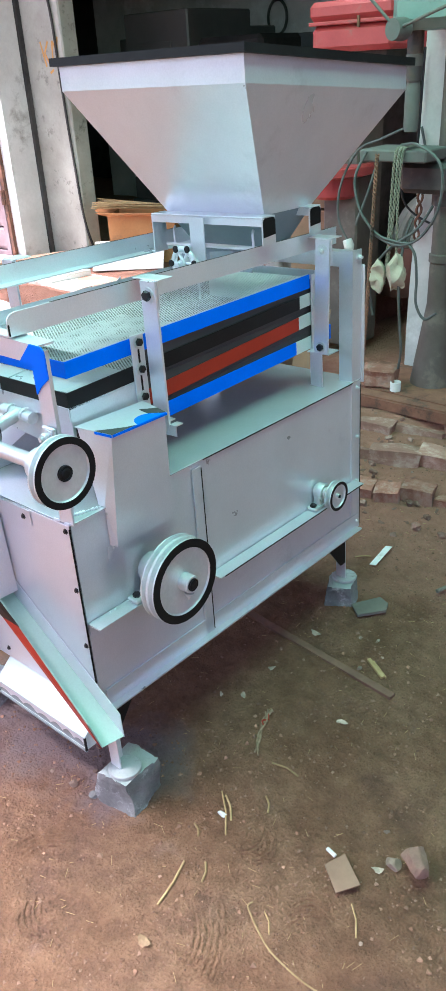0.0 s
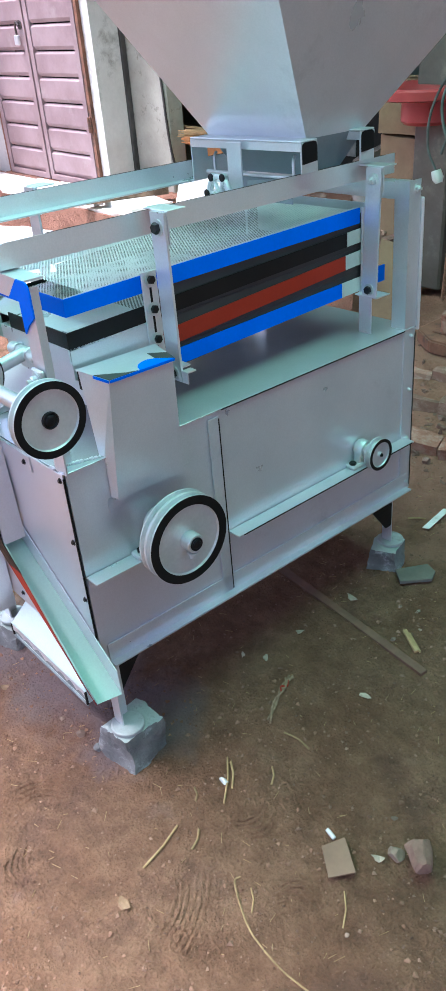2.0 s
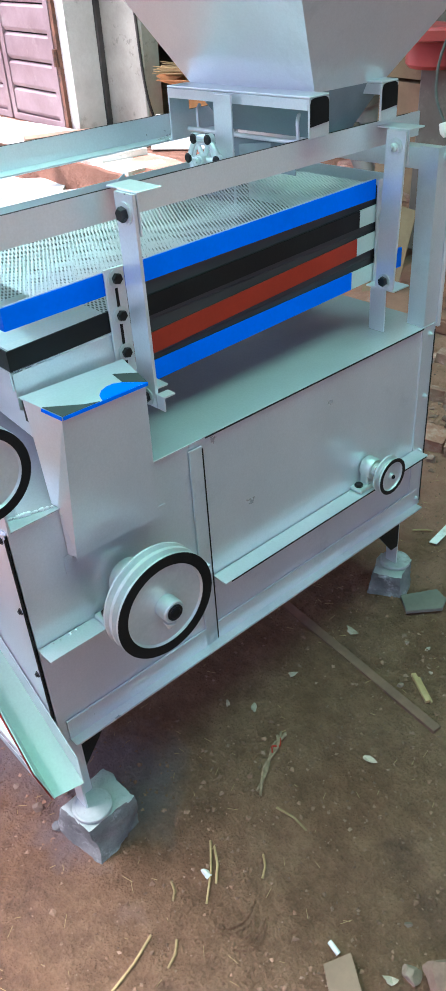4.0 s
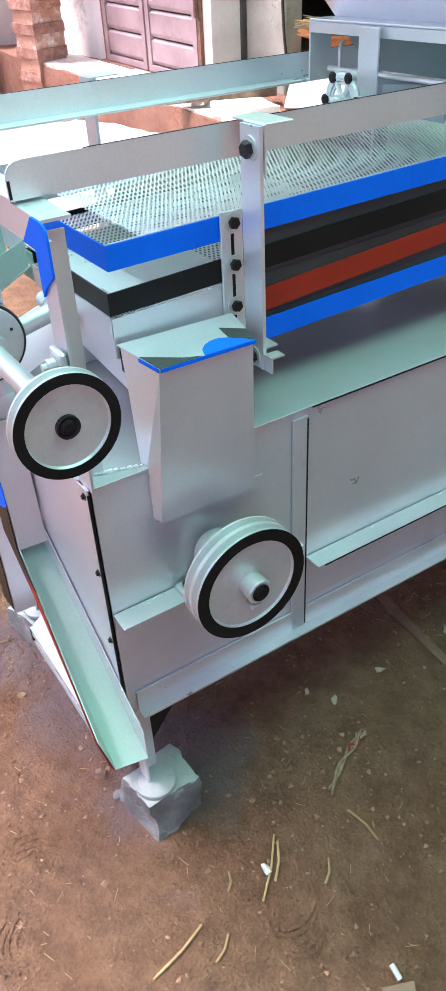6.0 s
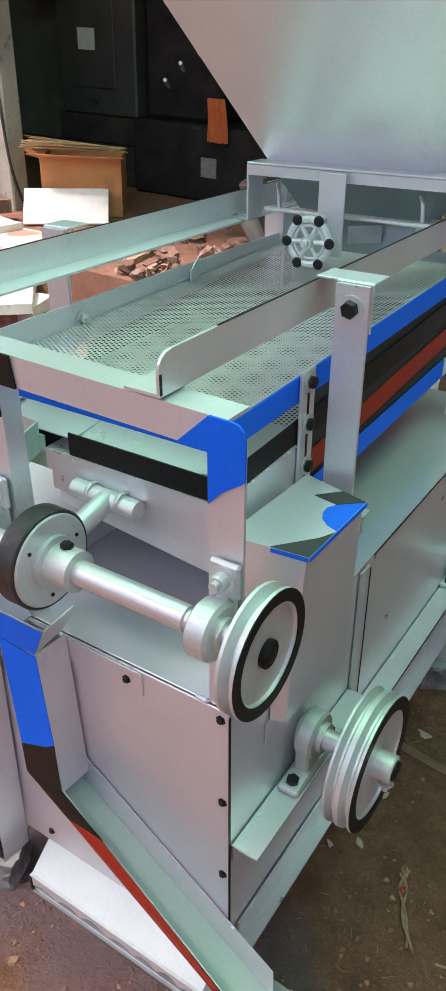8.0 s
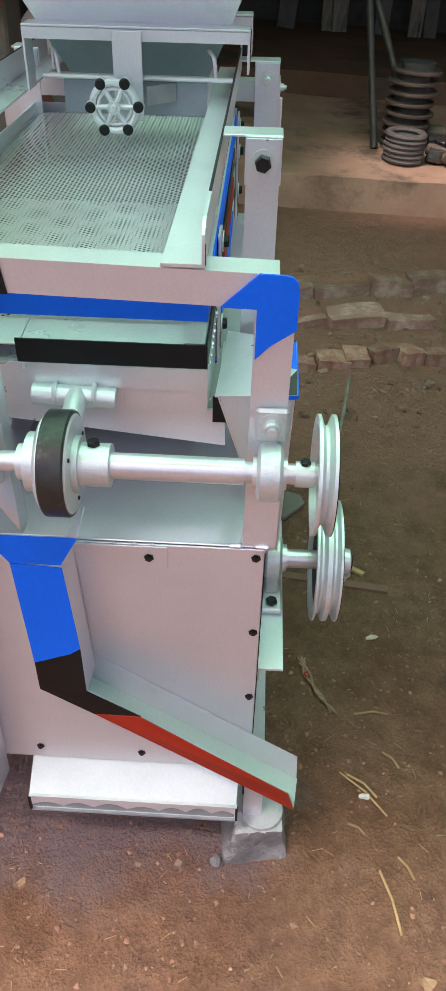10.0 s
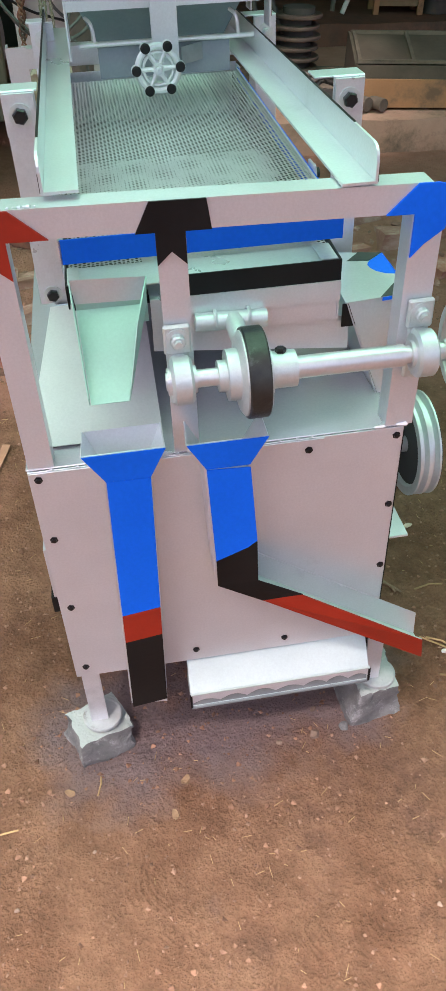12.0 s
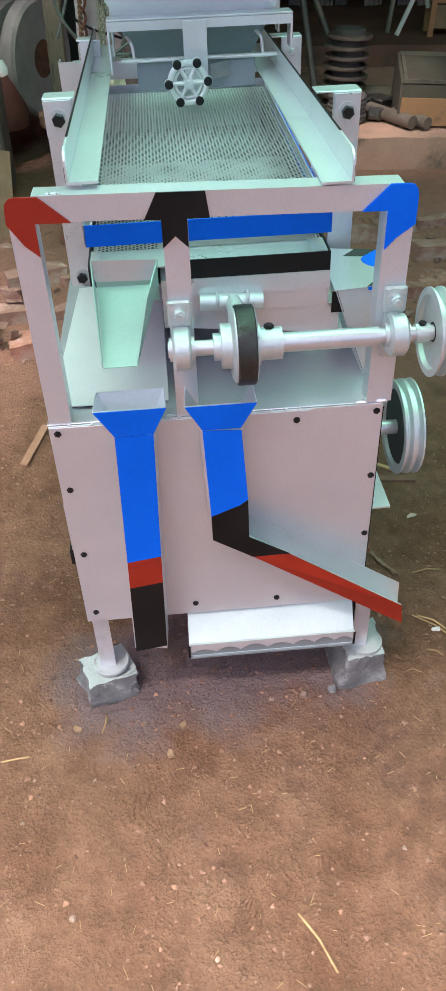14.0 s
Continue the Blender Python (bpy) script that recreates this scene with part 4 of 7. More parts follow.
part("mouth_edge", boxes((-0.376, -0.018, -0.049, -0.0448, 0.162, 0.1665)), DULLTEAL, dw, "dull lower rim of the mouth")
for x in (-0.0205, -0.378):
    part("mouth_end", boxes((x, x + 0.004, -0.050, -0.0448, 0.1667, 0.2044)), BLACK, dw, "black bent end of the mouth")
# small outlet on the far side
fo = part("far_side_outlet", boxes((-0.612, -0.588, 0.12, 0.24, 0.355, 0.48)), SILVER, machine)
part("painted_end", boxes((-0.618, -0.596, 0.118, 0.242, 0.315, 0.3545)), BLACK, fo, "black painted end")

# weld beads along the seams
rs = random.Random(8)


def weld(parent, a, b, n, r=0.0021):
    """A broken line of small beads from a to b."""
    a, b = Vector(a), Vector(b)
    bm = bmesh.new()
    d = (b - a).normalized()
    for k in range(n):
        c = a.lerp(b, (k + rs.uniform(0.2, 0.8)) / n)
        q = r * rs.uniform(0.5, 1.3)
        turn_into(bm, [(-q * 1.6, 0), (-q * 0.7, q * 0.8), (q * 0.7, q), (q * 1.7, 0)], c, d, 6)
    tagged(part("weld_bead", bm, SILVER, parent, "", smooth=True), "pale rough weld bead", kind="stuff")


weld(machine, (0.0055, 0.05, 0.3135), (0.0055, 0.36, 0.3135), 9)
weld(machine, (0.0055, 0.42, 0.3135), (0.0055, 1.04, 0.3135), 14)
weld(machine, (0.006, 0.42, 0.4365), (0.006, 1.03, 0.4365), 12)
weld(machine, (0.006, 0.02, 0.5085), (0.006, 0.14, 0.5085), 7)
weld(machine, (-0.03, 0.006, 0.759), (-0.006, 0.090, 0.759), 12, 0.004)
weld(machine, (-0.54, 0.004, 1.1455), (-0.50, 0.004, 1.1450), 6)
weld(machine, (-0.125, 0.004, 1.1350), (-0.085, 0.004, 1.1345), 7)
weld(machine, (-0.235, -0.008, 0.522), (0.06, -0.008, 0.312), 10)
weld(machine, (-0.555, -0.006, 0.7575), (-0.14, -0.006, 0.7575), 16)
weld(machine, (-0.082, 0.120, 0.9575), (-0.082, 0.300, 0.962), 10)
for u in (-0.3745, -0.3360, -0.040, -0.004):
    weld(machine, (u - 0.004, -0.002, 0.7585), (u + 0.006, -0.002, 0.7585), 4, 0.0034)

# ---------- stones under the feet ----------
STONE = surface("grey_basalt", (0.12, 0.125, 0.122), (0.25, 0.255, 0.25), 0.88, 0, 16, 0.8, 90, dirt=(0.48, 0.48, 0.47), dirt_scale=16, dirt_amount=0.42, bdist=0.004)

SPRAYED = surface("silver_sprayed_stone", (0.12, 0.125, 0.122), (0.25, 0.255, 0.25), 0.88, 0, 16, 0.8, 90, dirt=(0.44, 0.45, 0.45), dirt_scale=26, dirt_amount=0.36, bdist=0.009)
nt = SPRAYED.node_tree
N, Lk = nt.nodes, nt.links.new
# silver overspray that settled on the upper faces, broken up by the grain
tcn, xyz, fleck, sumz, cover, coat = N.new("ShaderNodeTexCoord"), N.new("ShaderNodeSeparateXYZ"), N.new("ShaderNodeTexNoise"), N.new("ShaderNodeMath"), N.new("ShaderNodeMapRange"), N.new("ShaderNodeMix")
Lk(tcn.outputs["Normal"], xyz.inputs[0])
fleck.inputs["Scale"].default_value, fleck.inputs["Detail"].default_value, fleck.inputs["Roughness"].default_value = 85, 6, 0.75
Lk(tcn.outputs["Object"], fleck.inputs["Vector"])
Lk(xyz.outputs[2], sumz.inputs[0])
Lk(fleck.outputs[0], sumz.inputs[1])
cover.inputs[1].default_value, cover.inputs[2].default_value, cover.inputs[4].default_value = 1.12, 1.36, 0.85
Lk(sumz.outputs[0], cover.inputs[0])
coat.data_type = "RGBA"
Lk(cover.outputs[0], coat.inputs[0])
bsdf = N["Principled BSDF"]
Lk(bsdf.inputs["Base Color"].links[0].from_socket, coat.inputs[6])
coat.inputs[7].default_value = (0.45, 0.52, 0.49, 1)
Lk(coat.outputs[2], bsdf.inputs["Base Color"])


def foot_stone(x, y, foot, size, seed, turn, label):
    """A squarish block with chipped edges, split faces and a level top that carries a foot of the machine."""
    top = (LEAN @ Vector(foot)).z - 0.0005
    bm = bmesh.new()
    bmesh.ops.create_cube(bm, size=1.0)
    bmesh.ops.subdivide_edges(bm, edges=list(bm.edges), cuts=11, use_grid_fill=True)
    bmesh.ops.smooth_vert(bm, verts=bm.verts, factor=0.5, use_axis_x=True, use_axis_y=True, use_axis_z=True)
    for v in bm.verts:
        q = v.co.copy()
        v.co += noise.noise_vector(q * 1.2 + Vector((seed, 2 * seed, 0))) * 0.13 + noise.noise_vector(q * 3.5 + Vector((0, seed, seed))) * 0.05 + noise.noise_vector(q * 9 + Vector((seed, 0, seed))) * 0.030 + noise.noise_vector(q * 21 + Vector((seed, 0, seed))) * 0.014
        w = 1.12 - 0.16 * (v.co.z + 0.5)
        v.co.x, v.co.y, v.co.z = v.co.x * size[0] * w, v.co.y * size[1] * w, min(max(v.co.z + 0.5, 0), 0.985)
    hi = max(v.co.z for v in bm.verts)
    for v in bm.verts:
        v.co.z *= (top + 0.012) / hi
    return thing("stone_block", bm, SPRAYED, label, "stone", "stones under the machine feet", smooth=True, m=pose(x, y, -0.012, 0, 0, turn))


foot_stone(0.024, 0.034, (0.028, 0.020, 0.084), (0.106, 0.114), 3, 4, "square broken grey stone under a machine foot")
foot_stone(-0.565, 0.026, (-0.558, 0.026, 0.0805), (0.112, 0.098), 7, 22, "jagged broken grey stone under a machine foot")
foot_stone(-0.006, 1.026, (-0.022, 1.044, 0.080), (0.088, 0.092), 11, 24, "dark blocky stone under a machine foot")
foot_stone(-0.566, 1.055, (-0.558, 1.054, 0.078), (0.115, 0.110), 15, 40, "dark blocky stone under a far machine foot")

# ---------- ground, steps and platform ----------
EARTH = surface("packed_earth", (0.198, 0.100, 0.058), (0.308, 0.174, 0.107), 0.95, 0, 3.4, 0.6, 150, dirt=(0.155, 0.085, 0.060), dirt_scale=1.9, dirt_amount=0.42, bdist=0.008, spec=0.15)
nt = EARTH.node_tree
N, Lk = nt.nodes, nt.links.new
bsdf = N["Principled BSDF"]
tcn = N.new("ShaderNodeTexCoord")
# clods and trodden marks: a coarser relief under the grain, and pale crumbs
n_mid = N.new("ShaderNodeTexNoise")
n_mid.inputs["Scale"].default_value, n_mid.inputs["Detail"].default_value, n_mid.inputs["Roughness"].default_value = 17, 9, 0.68
Lk(tcn.outputs["Object"], n_mid.inputs["Vector"])
old_bump = next(n for n in N if n.bl_idname == "ShaderNodeBump")
b_mid = N.new("ShaderNodeBump")
b_mid.inputs["Strength"].default_value, b_mid.inputs["Distance"].default_value = 1.0, 0.042
Lk(n_mid.outputs[0], b_mid.inputs["Height"])
n_crumb = N.new("ShaderNodeTexNoise")
n_crumb.inputs["Scale"].default_value, n_crumb.inputs["Detail"].default_value, n_crumb.inputs["Roughness"].default_value = 75, 4, 0.6
Lk(tcn.outputs["Object"], n_crumb.inputs["Vector"])
b_crumb = N.new("ShaderNodeBump")
b_crumb.inputs["Strength"].default_value, b_crumb.inputs["Distance"].default_value = 1.0, 0.010
Lk(n_crumb.outputs[0], b_crumb.inputs["Height"])
Lk(b_mid.outputs[0], b_crumb.inputs["Normal"])
Lk(b_crumb.outputs[0], old_bump.inputs["Normal"])
grain = next(n for n in N if n.bl_idname == "ShaderNodeMapRange" and abs(n.inputs[3].default_value - 0.88) < 1e-4)
grain.inputs[3].default_value, grain.inputs[4].default_value = 0.72, 1.28
vor = N.new("ShaderNodeTexVoronoi")
vor.inputs["Scale"].default_value = 95
Lk(tcn.outputs["Object"], vor.inputs["Vector"])
crumb = N.new("ShaderNodeValToRGB")
crumb.color_ramp.elements[0].position, crumb.color_ramp.elements[1].position = 0.10, 0.24
crumb.color_ramp.elements[0].color, crumb.color_ramp.elements[1].color = (1, 1, 1, 1), (0, 0, 0, 1)
Lk(vor.outputs["Distance"], crumb.inputs[0])
patchy = N.new("ShaderNodeTexNoise")
patchy.inputs["Scale"].default_value, patchy.inputs["Detail"].default_value = 7, 6
Lk(tcn.outputs["Object"], patchy.inputs["Vector"])
mask = N.new("ShaderNodeMapRange")
mask.inputs[1].default_value, mask.inputs[2].default_value, mask.inputs[4].default_value = 0.5, 0.72, 0.55
Lk(patchy.outputs[0], mask.inputs[0])
mul = N.new("ShaderNodeMath")
mul.operation = "MULTIPLY"
Lk(crumb.outputs[0], mul.inputs[0])
Lk(mask.outputs[0], mul.inputs[1])
src = bsdf.inputs["Base Color"].links[0].from_socket
mixc = N.new("ShaderNodeMix")
mixc.data_type = "RGBA"
Lk(mul.outputs[0], mixc.inputs[0])
Lk(src, mixc.inputs[6])
mixc.inputs[7].default_value = (0.46, 0.275, 0.19, 1)
dk = N.new("ShaderNodeMapRange")
dk.inputs[1].default_value, dk.inputs[2].default_value, dk.inputs[3].default_value, dk.inputs[4].default_value = 0.35, 0.65, 0.77, 1.17
Lk(n_mid.outputs[0], dk.inputs[0])
hsv = N.new("ShaderNodeHueSaturation")
Lk(mixc.outputs[2], hsv.inputs["Color"])
Lk(dk.outputs[0], hsv.inputs["Value"])
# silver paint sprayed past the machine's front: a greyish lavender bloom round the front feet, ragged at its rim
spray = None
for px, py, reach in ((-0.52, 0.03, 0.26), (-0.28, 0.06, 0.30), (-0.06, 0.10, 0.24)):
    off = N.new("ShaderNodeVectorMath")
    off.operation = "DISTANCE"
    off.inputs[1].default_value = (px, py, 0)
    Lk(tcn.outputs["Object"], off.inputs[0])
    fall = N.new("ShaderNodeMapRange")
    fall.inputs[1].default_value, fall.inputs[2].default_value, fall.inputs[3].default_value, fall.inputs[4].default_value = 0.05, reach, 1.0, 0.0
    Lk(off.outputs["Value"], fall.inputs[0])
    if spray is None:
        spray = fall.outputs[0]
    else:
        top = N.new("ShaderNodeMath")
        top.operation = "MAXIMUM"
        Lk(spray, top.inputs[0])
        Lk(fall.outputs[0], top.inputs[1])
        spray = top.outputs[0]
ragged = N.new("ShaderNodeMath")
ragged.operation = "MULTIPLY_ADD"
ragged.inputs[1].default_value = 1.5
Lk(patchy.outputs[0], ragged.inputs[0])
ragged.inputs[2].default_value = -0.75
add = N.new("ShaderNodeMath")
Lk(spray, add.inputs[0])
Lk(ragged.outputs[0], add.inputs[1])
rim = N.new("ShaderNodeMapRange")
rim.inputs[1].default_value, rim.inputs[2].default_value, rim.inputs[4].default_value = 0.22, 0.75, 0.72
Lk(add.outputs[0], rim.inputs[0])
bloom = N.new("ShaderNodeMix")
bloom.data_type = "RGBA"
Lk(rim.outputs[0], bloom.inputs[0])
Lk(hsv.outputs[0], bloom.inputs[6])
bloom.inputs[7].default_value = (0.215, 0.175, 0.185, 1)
# red brick dust trodden off the crumbling steps
place, north, dusty, reach_y, dust = N.new("ShaderNodeSeparateXYZ"), N.new("ShaderNodeMapRange"), N.new("ShaderNodeMath"), N.new("ShaderNodeMapRange"), N.new("ShaderNodeMix")
Lk(tcn.outputs["Object"], place.inputs[0])
north.inputs[1].default_value, north.inputs[2].default_value = 0.75, 1.55
Lk(place.outputs[1], north.inputs[0])
Lk(north.outputs[0], dusty.inputs[0])
Lk(ragged.outputs[0], dusty.inputs[1])
reach_y.inputs[1].default_value, reach_y.inputs[2].default_value, reach_y.inputs[4].default_value = 0.25, 0.85, 0.85
Lk(dusty.outputs[0], reach_y.inputs[0])
dust.data_type = "RGBA"
Lk(reach_y.outputs[0], dust.inputs[0])
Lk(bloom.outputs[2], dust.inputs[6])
crumbly = N.new("ShaderNodeMix")
crumbly.data_type = "RGBA"
Lk(n_mid.outputs[0], crumbly.inputs[0])
crumbly.inputs[6].default_value, crumbly.inputs[7].default_value = (0.27, 0.118, 0.078, 1), (0.50, 0.265, 0.190, 1)
Lk(crumbly.outputs[2], dust.inputs[7])
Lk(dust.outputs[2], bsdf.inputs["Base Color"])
CONCRETE = surface("worn_concrete", (0.36, 0.185, 0.130), (0.50, 0.290, 0.215), 0.93, 0, 3.0, 0.7, 60, dirt=(0.13, 0.09, 0.065), dirt_scale=2.4, dirt_amount=0.5, bdist=0.005, spec=0.2)
BRICK = surface("old_red_brick", (0.27, 0.115, 0.078), (0.40, 0.195, 0.140), 0.95, 0, 12, 1.0, 45, dirt=(0.42, 0.26, 0.205), dirt_scale=16, dirt_amount=0.7, vary=0.25, bdist=0.012, spec=0.2)

DUSTY_BRICK = surface("dusty_grey_brick", (0.235, 0.120, 0.090), (0.36, 0.205, 0.160), 0.95, 0, 12, 1.0, 45, dirt=(0.43, 0.305, 0.25), dirt_scale=12, dirt_amount=0.55, vary=0.22, bdist=0.012, spec=0.2)


def step_y(k, x):
    return (1.67, 1.88, 2.07)[k] + 0.28 * (x + 0.4) + 0.02 * math.sin(5 * x + k)


def smooth01(t):
    t = max(0.0, min(1.0, t))
    return t * t * (3 - 2 * t)


def earth_z(x, y):
    p = Vector((x, y, 0))
    z = 0.009 * noise.noise(p * 1.9) + 0.005 * noise.noise(p * 7) + 0.0042 * noise.noise(p * 19) + 0.0032 * noise.noise(p * 41)
    side = smooth01((x + 1.5) / 0.5)
    for k in range(3):
        z += 0.056 * smooth01((y - step_y(k, x)) / 0.07) * side
    z += 0.10 * smooth01((y - 1.6) / 0.9) * (1 - side)
    keep = smooth01((math.hypot(x + 0.28, (y - 0.5) * 0.6) - 0.1) / 0.5)
    return z * (0.75 + 0.25 * keep) - 0.002


far = [-60, -30, -15, -8, -5, -3.6, -2.7]
xs = far + [-2.2, -2.0, -1.8, -1.6] + list(np.arange(-1.5, 1.5, 0.015)) + [1.6, 1.75, 1.9, 2.1, 2.3, 2.7, 3.4, 5, 8, 15, 30, 60]
ys = far + [-2.2, -1.8, -1.5, -1.3] + list(np.arange(-1.2, 2.5, 0.015)) + [2.6, 2.8, 3.1, 3.4, 3.8, 4.6, 6, 9, 15, 30, 60]
verts = [(x, y, earth_z(x, y) if abs(x) < 3 and -3 < y < 5 else 0.0) for y in ys for x in xs]
nx = len(xs)
faces = [(j * nx + i, j * nx + i + 1, (j + 1) * nx + i + 1, (j + 1) * nx + i) for j in range(len(ys) - 1) for i in range(nx - 1)]
me = bpy.data.meshes.new("ground")
me.from_pydata(verts, [], faces)
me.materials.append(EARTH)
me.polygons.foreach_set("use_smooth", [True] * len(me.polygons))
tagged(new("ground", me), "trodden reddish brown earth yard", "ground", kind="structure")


def rough_box(x0, x1, y0, y1, z0, z1, seed, amp=0.012, cell=0.09, bm=None):
    """A worn masonry mass: a box with a fine grid on all sides, pushed about by noise."""
    own = bm is None
    bm = bmesh.new() if own else bm
    start = len(bm.verts)

    def sheet(o, a, b):
        na, nb = max(1, int(a.length / cell)), max(1, int(b.length / cell))
        g = [[bm.verts.new(o + a * (i / na) + b * (j / nb)) for i in range(na + 1)] for j in range(nb + 1)]
        for j in range(nb):
            for i in range(na):
                bm.faces.new((g[j][i], g[j][i + 1], g[j + 1][i + 1], g[j + 1][i]))

    dx, dy, dz = Vector((x1 - x0, 0, 0)), Vector((0, y1 - y0, 0)), Vector((0, 0, z1 - z0))
    o = Vector((x0, y0, z0))
    for q in ((o, dx, dz), (o + dy, dx, dz), (o, dy, dz), (o + dx, dy, dz), (o + dz, dx, dy), (o, dx, dy)):
        sheet(*q)
    for v in list(bm.verts)[start:]:
        n = noise.noise_vector(v.co * 3.1 + Vector((seed, seed, 0))) * amp + noise.noise_vector(v.co * 11 + Vector((0, seed, seed))) * amp * 0.5
        n.z = n.z if v.co.z > z0 + 0.001 else min(n.z, 0)
        v.co += n
    bmesh.ops.remove_doubles(bm, verts=list(bm.verts)[start:], dist=0.0008)
    return bm


thing("platform", rough_box(-0.62, 7.0, 3.10, 9.0, -0.05, 0.33, 3, 0.014, 0.12), CONCRETE, "low worn concrete workshop platform", "platform", kind="structure", smooth=True)
thing("platform", rough_box(-9.0, -1.30, 2.36, 9.0, -0.05, 0.34, 5, 0.020, 0.12), EARTH, "low worn concrete doorstep platform", "platform", kind="structure", smooth=True)

bricks_me = []
for k in range(9):
    bm = rough_box(-0.068, 0.068, -0.052, 0.052, 0, 0.066, 20 + 3.7 * k, 0.017, 0.019)
    bricks_me.append(mesh_of(bm, "brick", BRICK if k < 5 else DUSTY_BRICK, True))
rs = random.Random(11)
for k in range(3):
    row = holder("brick_edging", "row of old worn bricks edging an earth step", "step", kind="structure")
    x = -0.95 - 0.1 * k
    while x < 1.75:
        ln = 0.136 * (rs.uniform(0.65, 1.35) if k == 0 else rs.uniform(1.1, 2.1))
        b = new("brick", rs.choice(bricks_me[:5] if k == 0 else bricks_me[5:]))
        b.parent = row
        yy = step_y(k, x + ln / 2) + 0.025 + rs.uniform(-0.014, 0.014)
        b.matrix_world = pose(x + ln / 2, yy, earth_z(x, step_y(k, x + ln / 2) + 0.12) - 0.062 - 0.006 + rs.uniform(-0.020, 0.004), rs.uniform(-9, 9), rs.uniform(-7, 7), 15.6 + rs.uniform(-10, 10) + rs.choice((0, 180))) @ Matrix.Diagonal((ln / 0.136 * 0.98, rs.uniform(0.8, 1.1), rs.uniform(0.85, 1.1), 1))
        x += ln * 0.93 + rs.uniform(-0.006, 0.010) + (0.05 if rs.random() < 0.04 else 0)

# ---------- walls of the workshop ----------
WHITEWASH = surface("old_whitewash", (0.56, 0.52, 0.49), (0.72, 0.69, 0.66), 0.93, 0, 2.3, 0.5, 45, dirt=(0.24, 0.20, 0.17), dirt_scale=2.2, dirt_amount=0.42, bdist=0.004, spec=0.2)
GREYPLASTER = surface("grey_cement_plaster", (0.42, 0.395, 0.38), (0.58, 0.545, 0.525), 0.9, 0, 2.8, 0.5, 50, dirt=(0.66, 0.645, 0.63), dirt_scale=2.6, dirt_amount=0.34, bdist=0.004, spec=0.2)
STAINED = surface("stained_cement", (0.30, 0.28, 0.235), (0.44, 0.42, 0.36), 0.92, 0, 3.2, 0.5, 50, dirt=(0.10, 0.09, 0.075), dirt_scale=7.5, dirt_amount=0.30, bdist=0.004, spec=0.2)
# dark tone that holds the unlit workshop's gloom in the colour
GLOOM = surface("gloom_dark", (0.06, 0.053, 0.050), (0.10, 0.088, 0.084), 0.95, 0, 1.6, 0.4, 40, dirt=(0.03, 0.027, 0.026), dirt_scale=1.2, spec=0.2)
ROOFMAT = surface("roof_sheet", (0.28, 0.28, 0.27), (0.38, 0.375, 0.36), 0.8, 0.1, 2, 0.3, 30)
YARDWALL = surface("yard_wall_plaster", (0.40, 0.38, 0.36), (0.52, 0.50, 0.47), 0.95, 0, 1.2, 0.4, 30, dirt=(0.3, 0.27, 0.24), dirt_scale=0.8, spec=0.2)

thing("wall_north", boxes((-9, -5.45, 2.80, 3.02, 0.2, 2.9), (-4.06, -3.965, 2.80, 3.02, 0.2, 2.9), (-5.45, -4.06, 2.80, 3.02, 2.35, 2.9)), WHITEWASH, "old whitewashed wall with a steel door", "wall", kind="structure")
thing("wall_jamb", boxes((-3.962, -3.55, 3.062, 3.20, 0.3, 2.9), bevel=0.01), STAINED, "stained cement jamb of the workshop opening", "wall", kind="structure")
SCRAWL = surface("orange_chalk", (0.50, 0.22, 0.05), (0.60, 0.30, 0.09), 0.9, 0, 30, 0.2, 90)
marks = holder("painted_marks", "orange brush marks on the cement jamb", "marks", kind="structure")
for x0, z0, x1, z1 in ((-3.78, 1.77, -3.74, 1.62), (-3.745, 1.70, -3.70, 1.77), (-3.745, 1.70, -3.70, 1.63), (-3.665, 1.66, -3.655, 1.77), (-3.655, 1.77, -3.615, 1.71), (-3.615, 1.71, -3.595, 1.79), (-3.71, 1.58, -3.67, 1.60)):
    d = Vector((x1 - x0, 0, z1 - z0)).normalized() * 0.007
    part("brush_mark", extrude_poly(bmesh.new(), [(x0 - d.z, 3.0615, z0 + d.x), (x0 + d.z, 3.0615, z0 - d.x), (x1 + d.z, 3.0615, z1 - d.x), (x1 - d.z, 3.0615, z1 + d.x)], (0, -0.0012, 0)), SCRAWL, marks)
thing("jamb_cable", tube_path(bmesh.new(), curve_pts([(-3.70, 3.05, 2.3), (-3.62, 3.05, 1.95), (-3.60, 3.05, 1.5), (-3.57, 3.05, 1.0), (-3.545, 3.06, 0.62), (-3.50, 3.10, 0.36)], 30), 0.009, 8), GLOOM, "dark cable running down the jamb", "cable", smooth=True)
thing("trim_strip", boxes((-3.972, -3.945, 3.024, 3.058, 0.34, 2.9)), GLOOM, "dark steel corner strip on the jamb", "trim", kind="structure")
thing("wall_pier", rough_box(-0.66, -0.24, 2.60, 3.25, 0.0, 2.9, 9, 0.008, 0.10), GREYPLASTER, "peeling grey cement pier behind the drill press", "wall", kind="structure", smooth=True)
thing("wall_back", boxes((-9, 7, 6.6, 6.8, 0, 2.9), (-9, -8.8, 3.16, 6.6, 0, 2.9), (6.8, 7, 3.1, 6.6, 0, 2.9)), GLOOM, "workshop back wall, the gloom put into its dark colour", "wall", kind="structure")
thing("wall_inner", boxes((-1.42, -1.30, 3.3, 6.6, 0.3, 2.9)), GLOOM, "workshop inner wall, the gloom put into its dark colour", "wall", kind="structure")
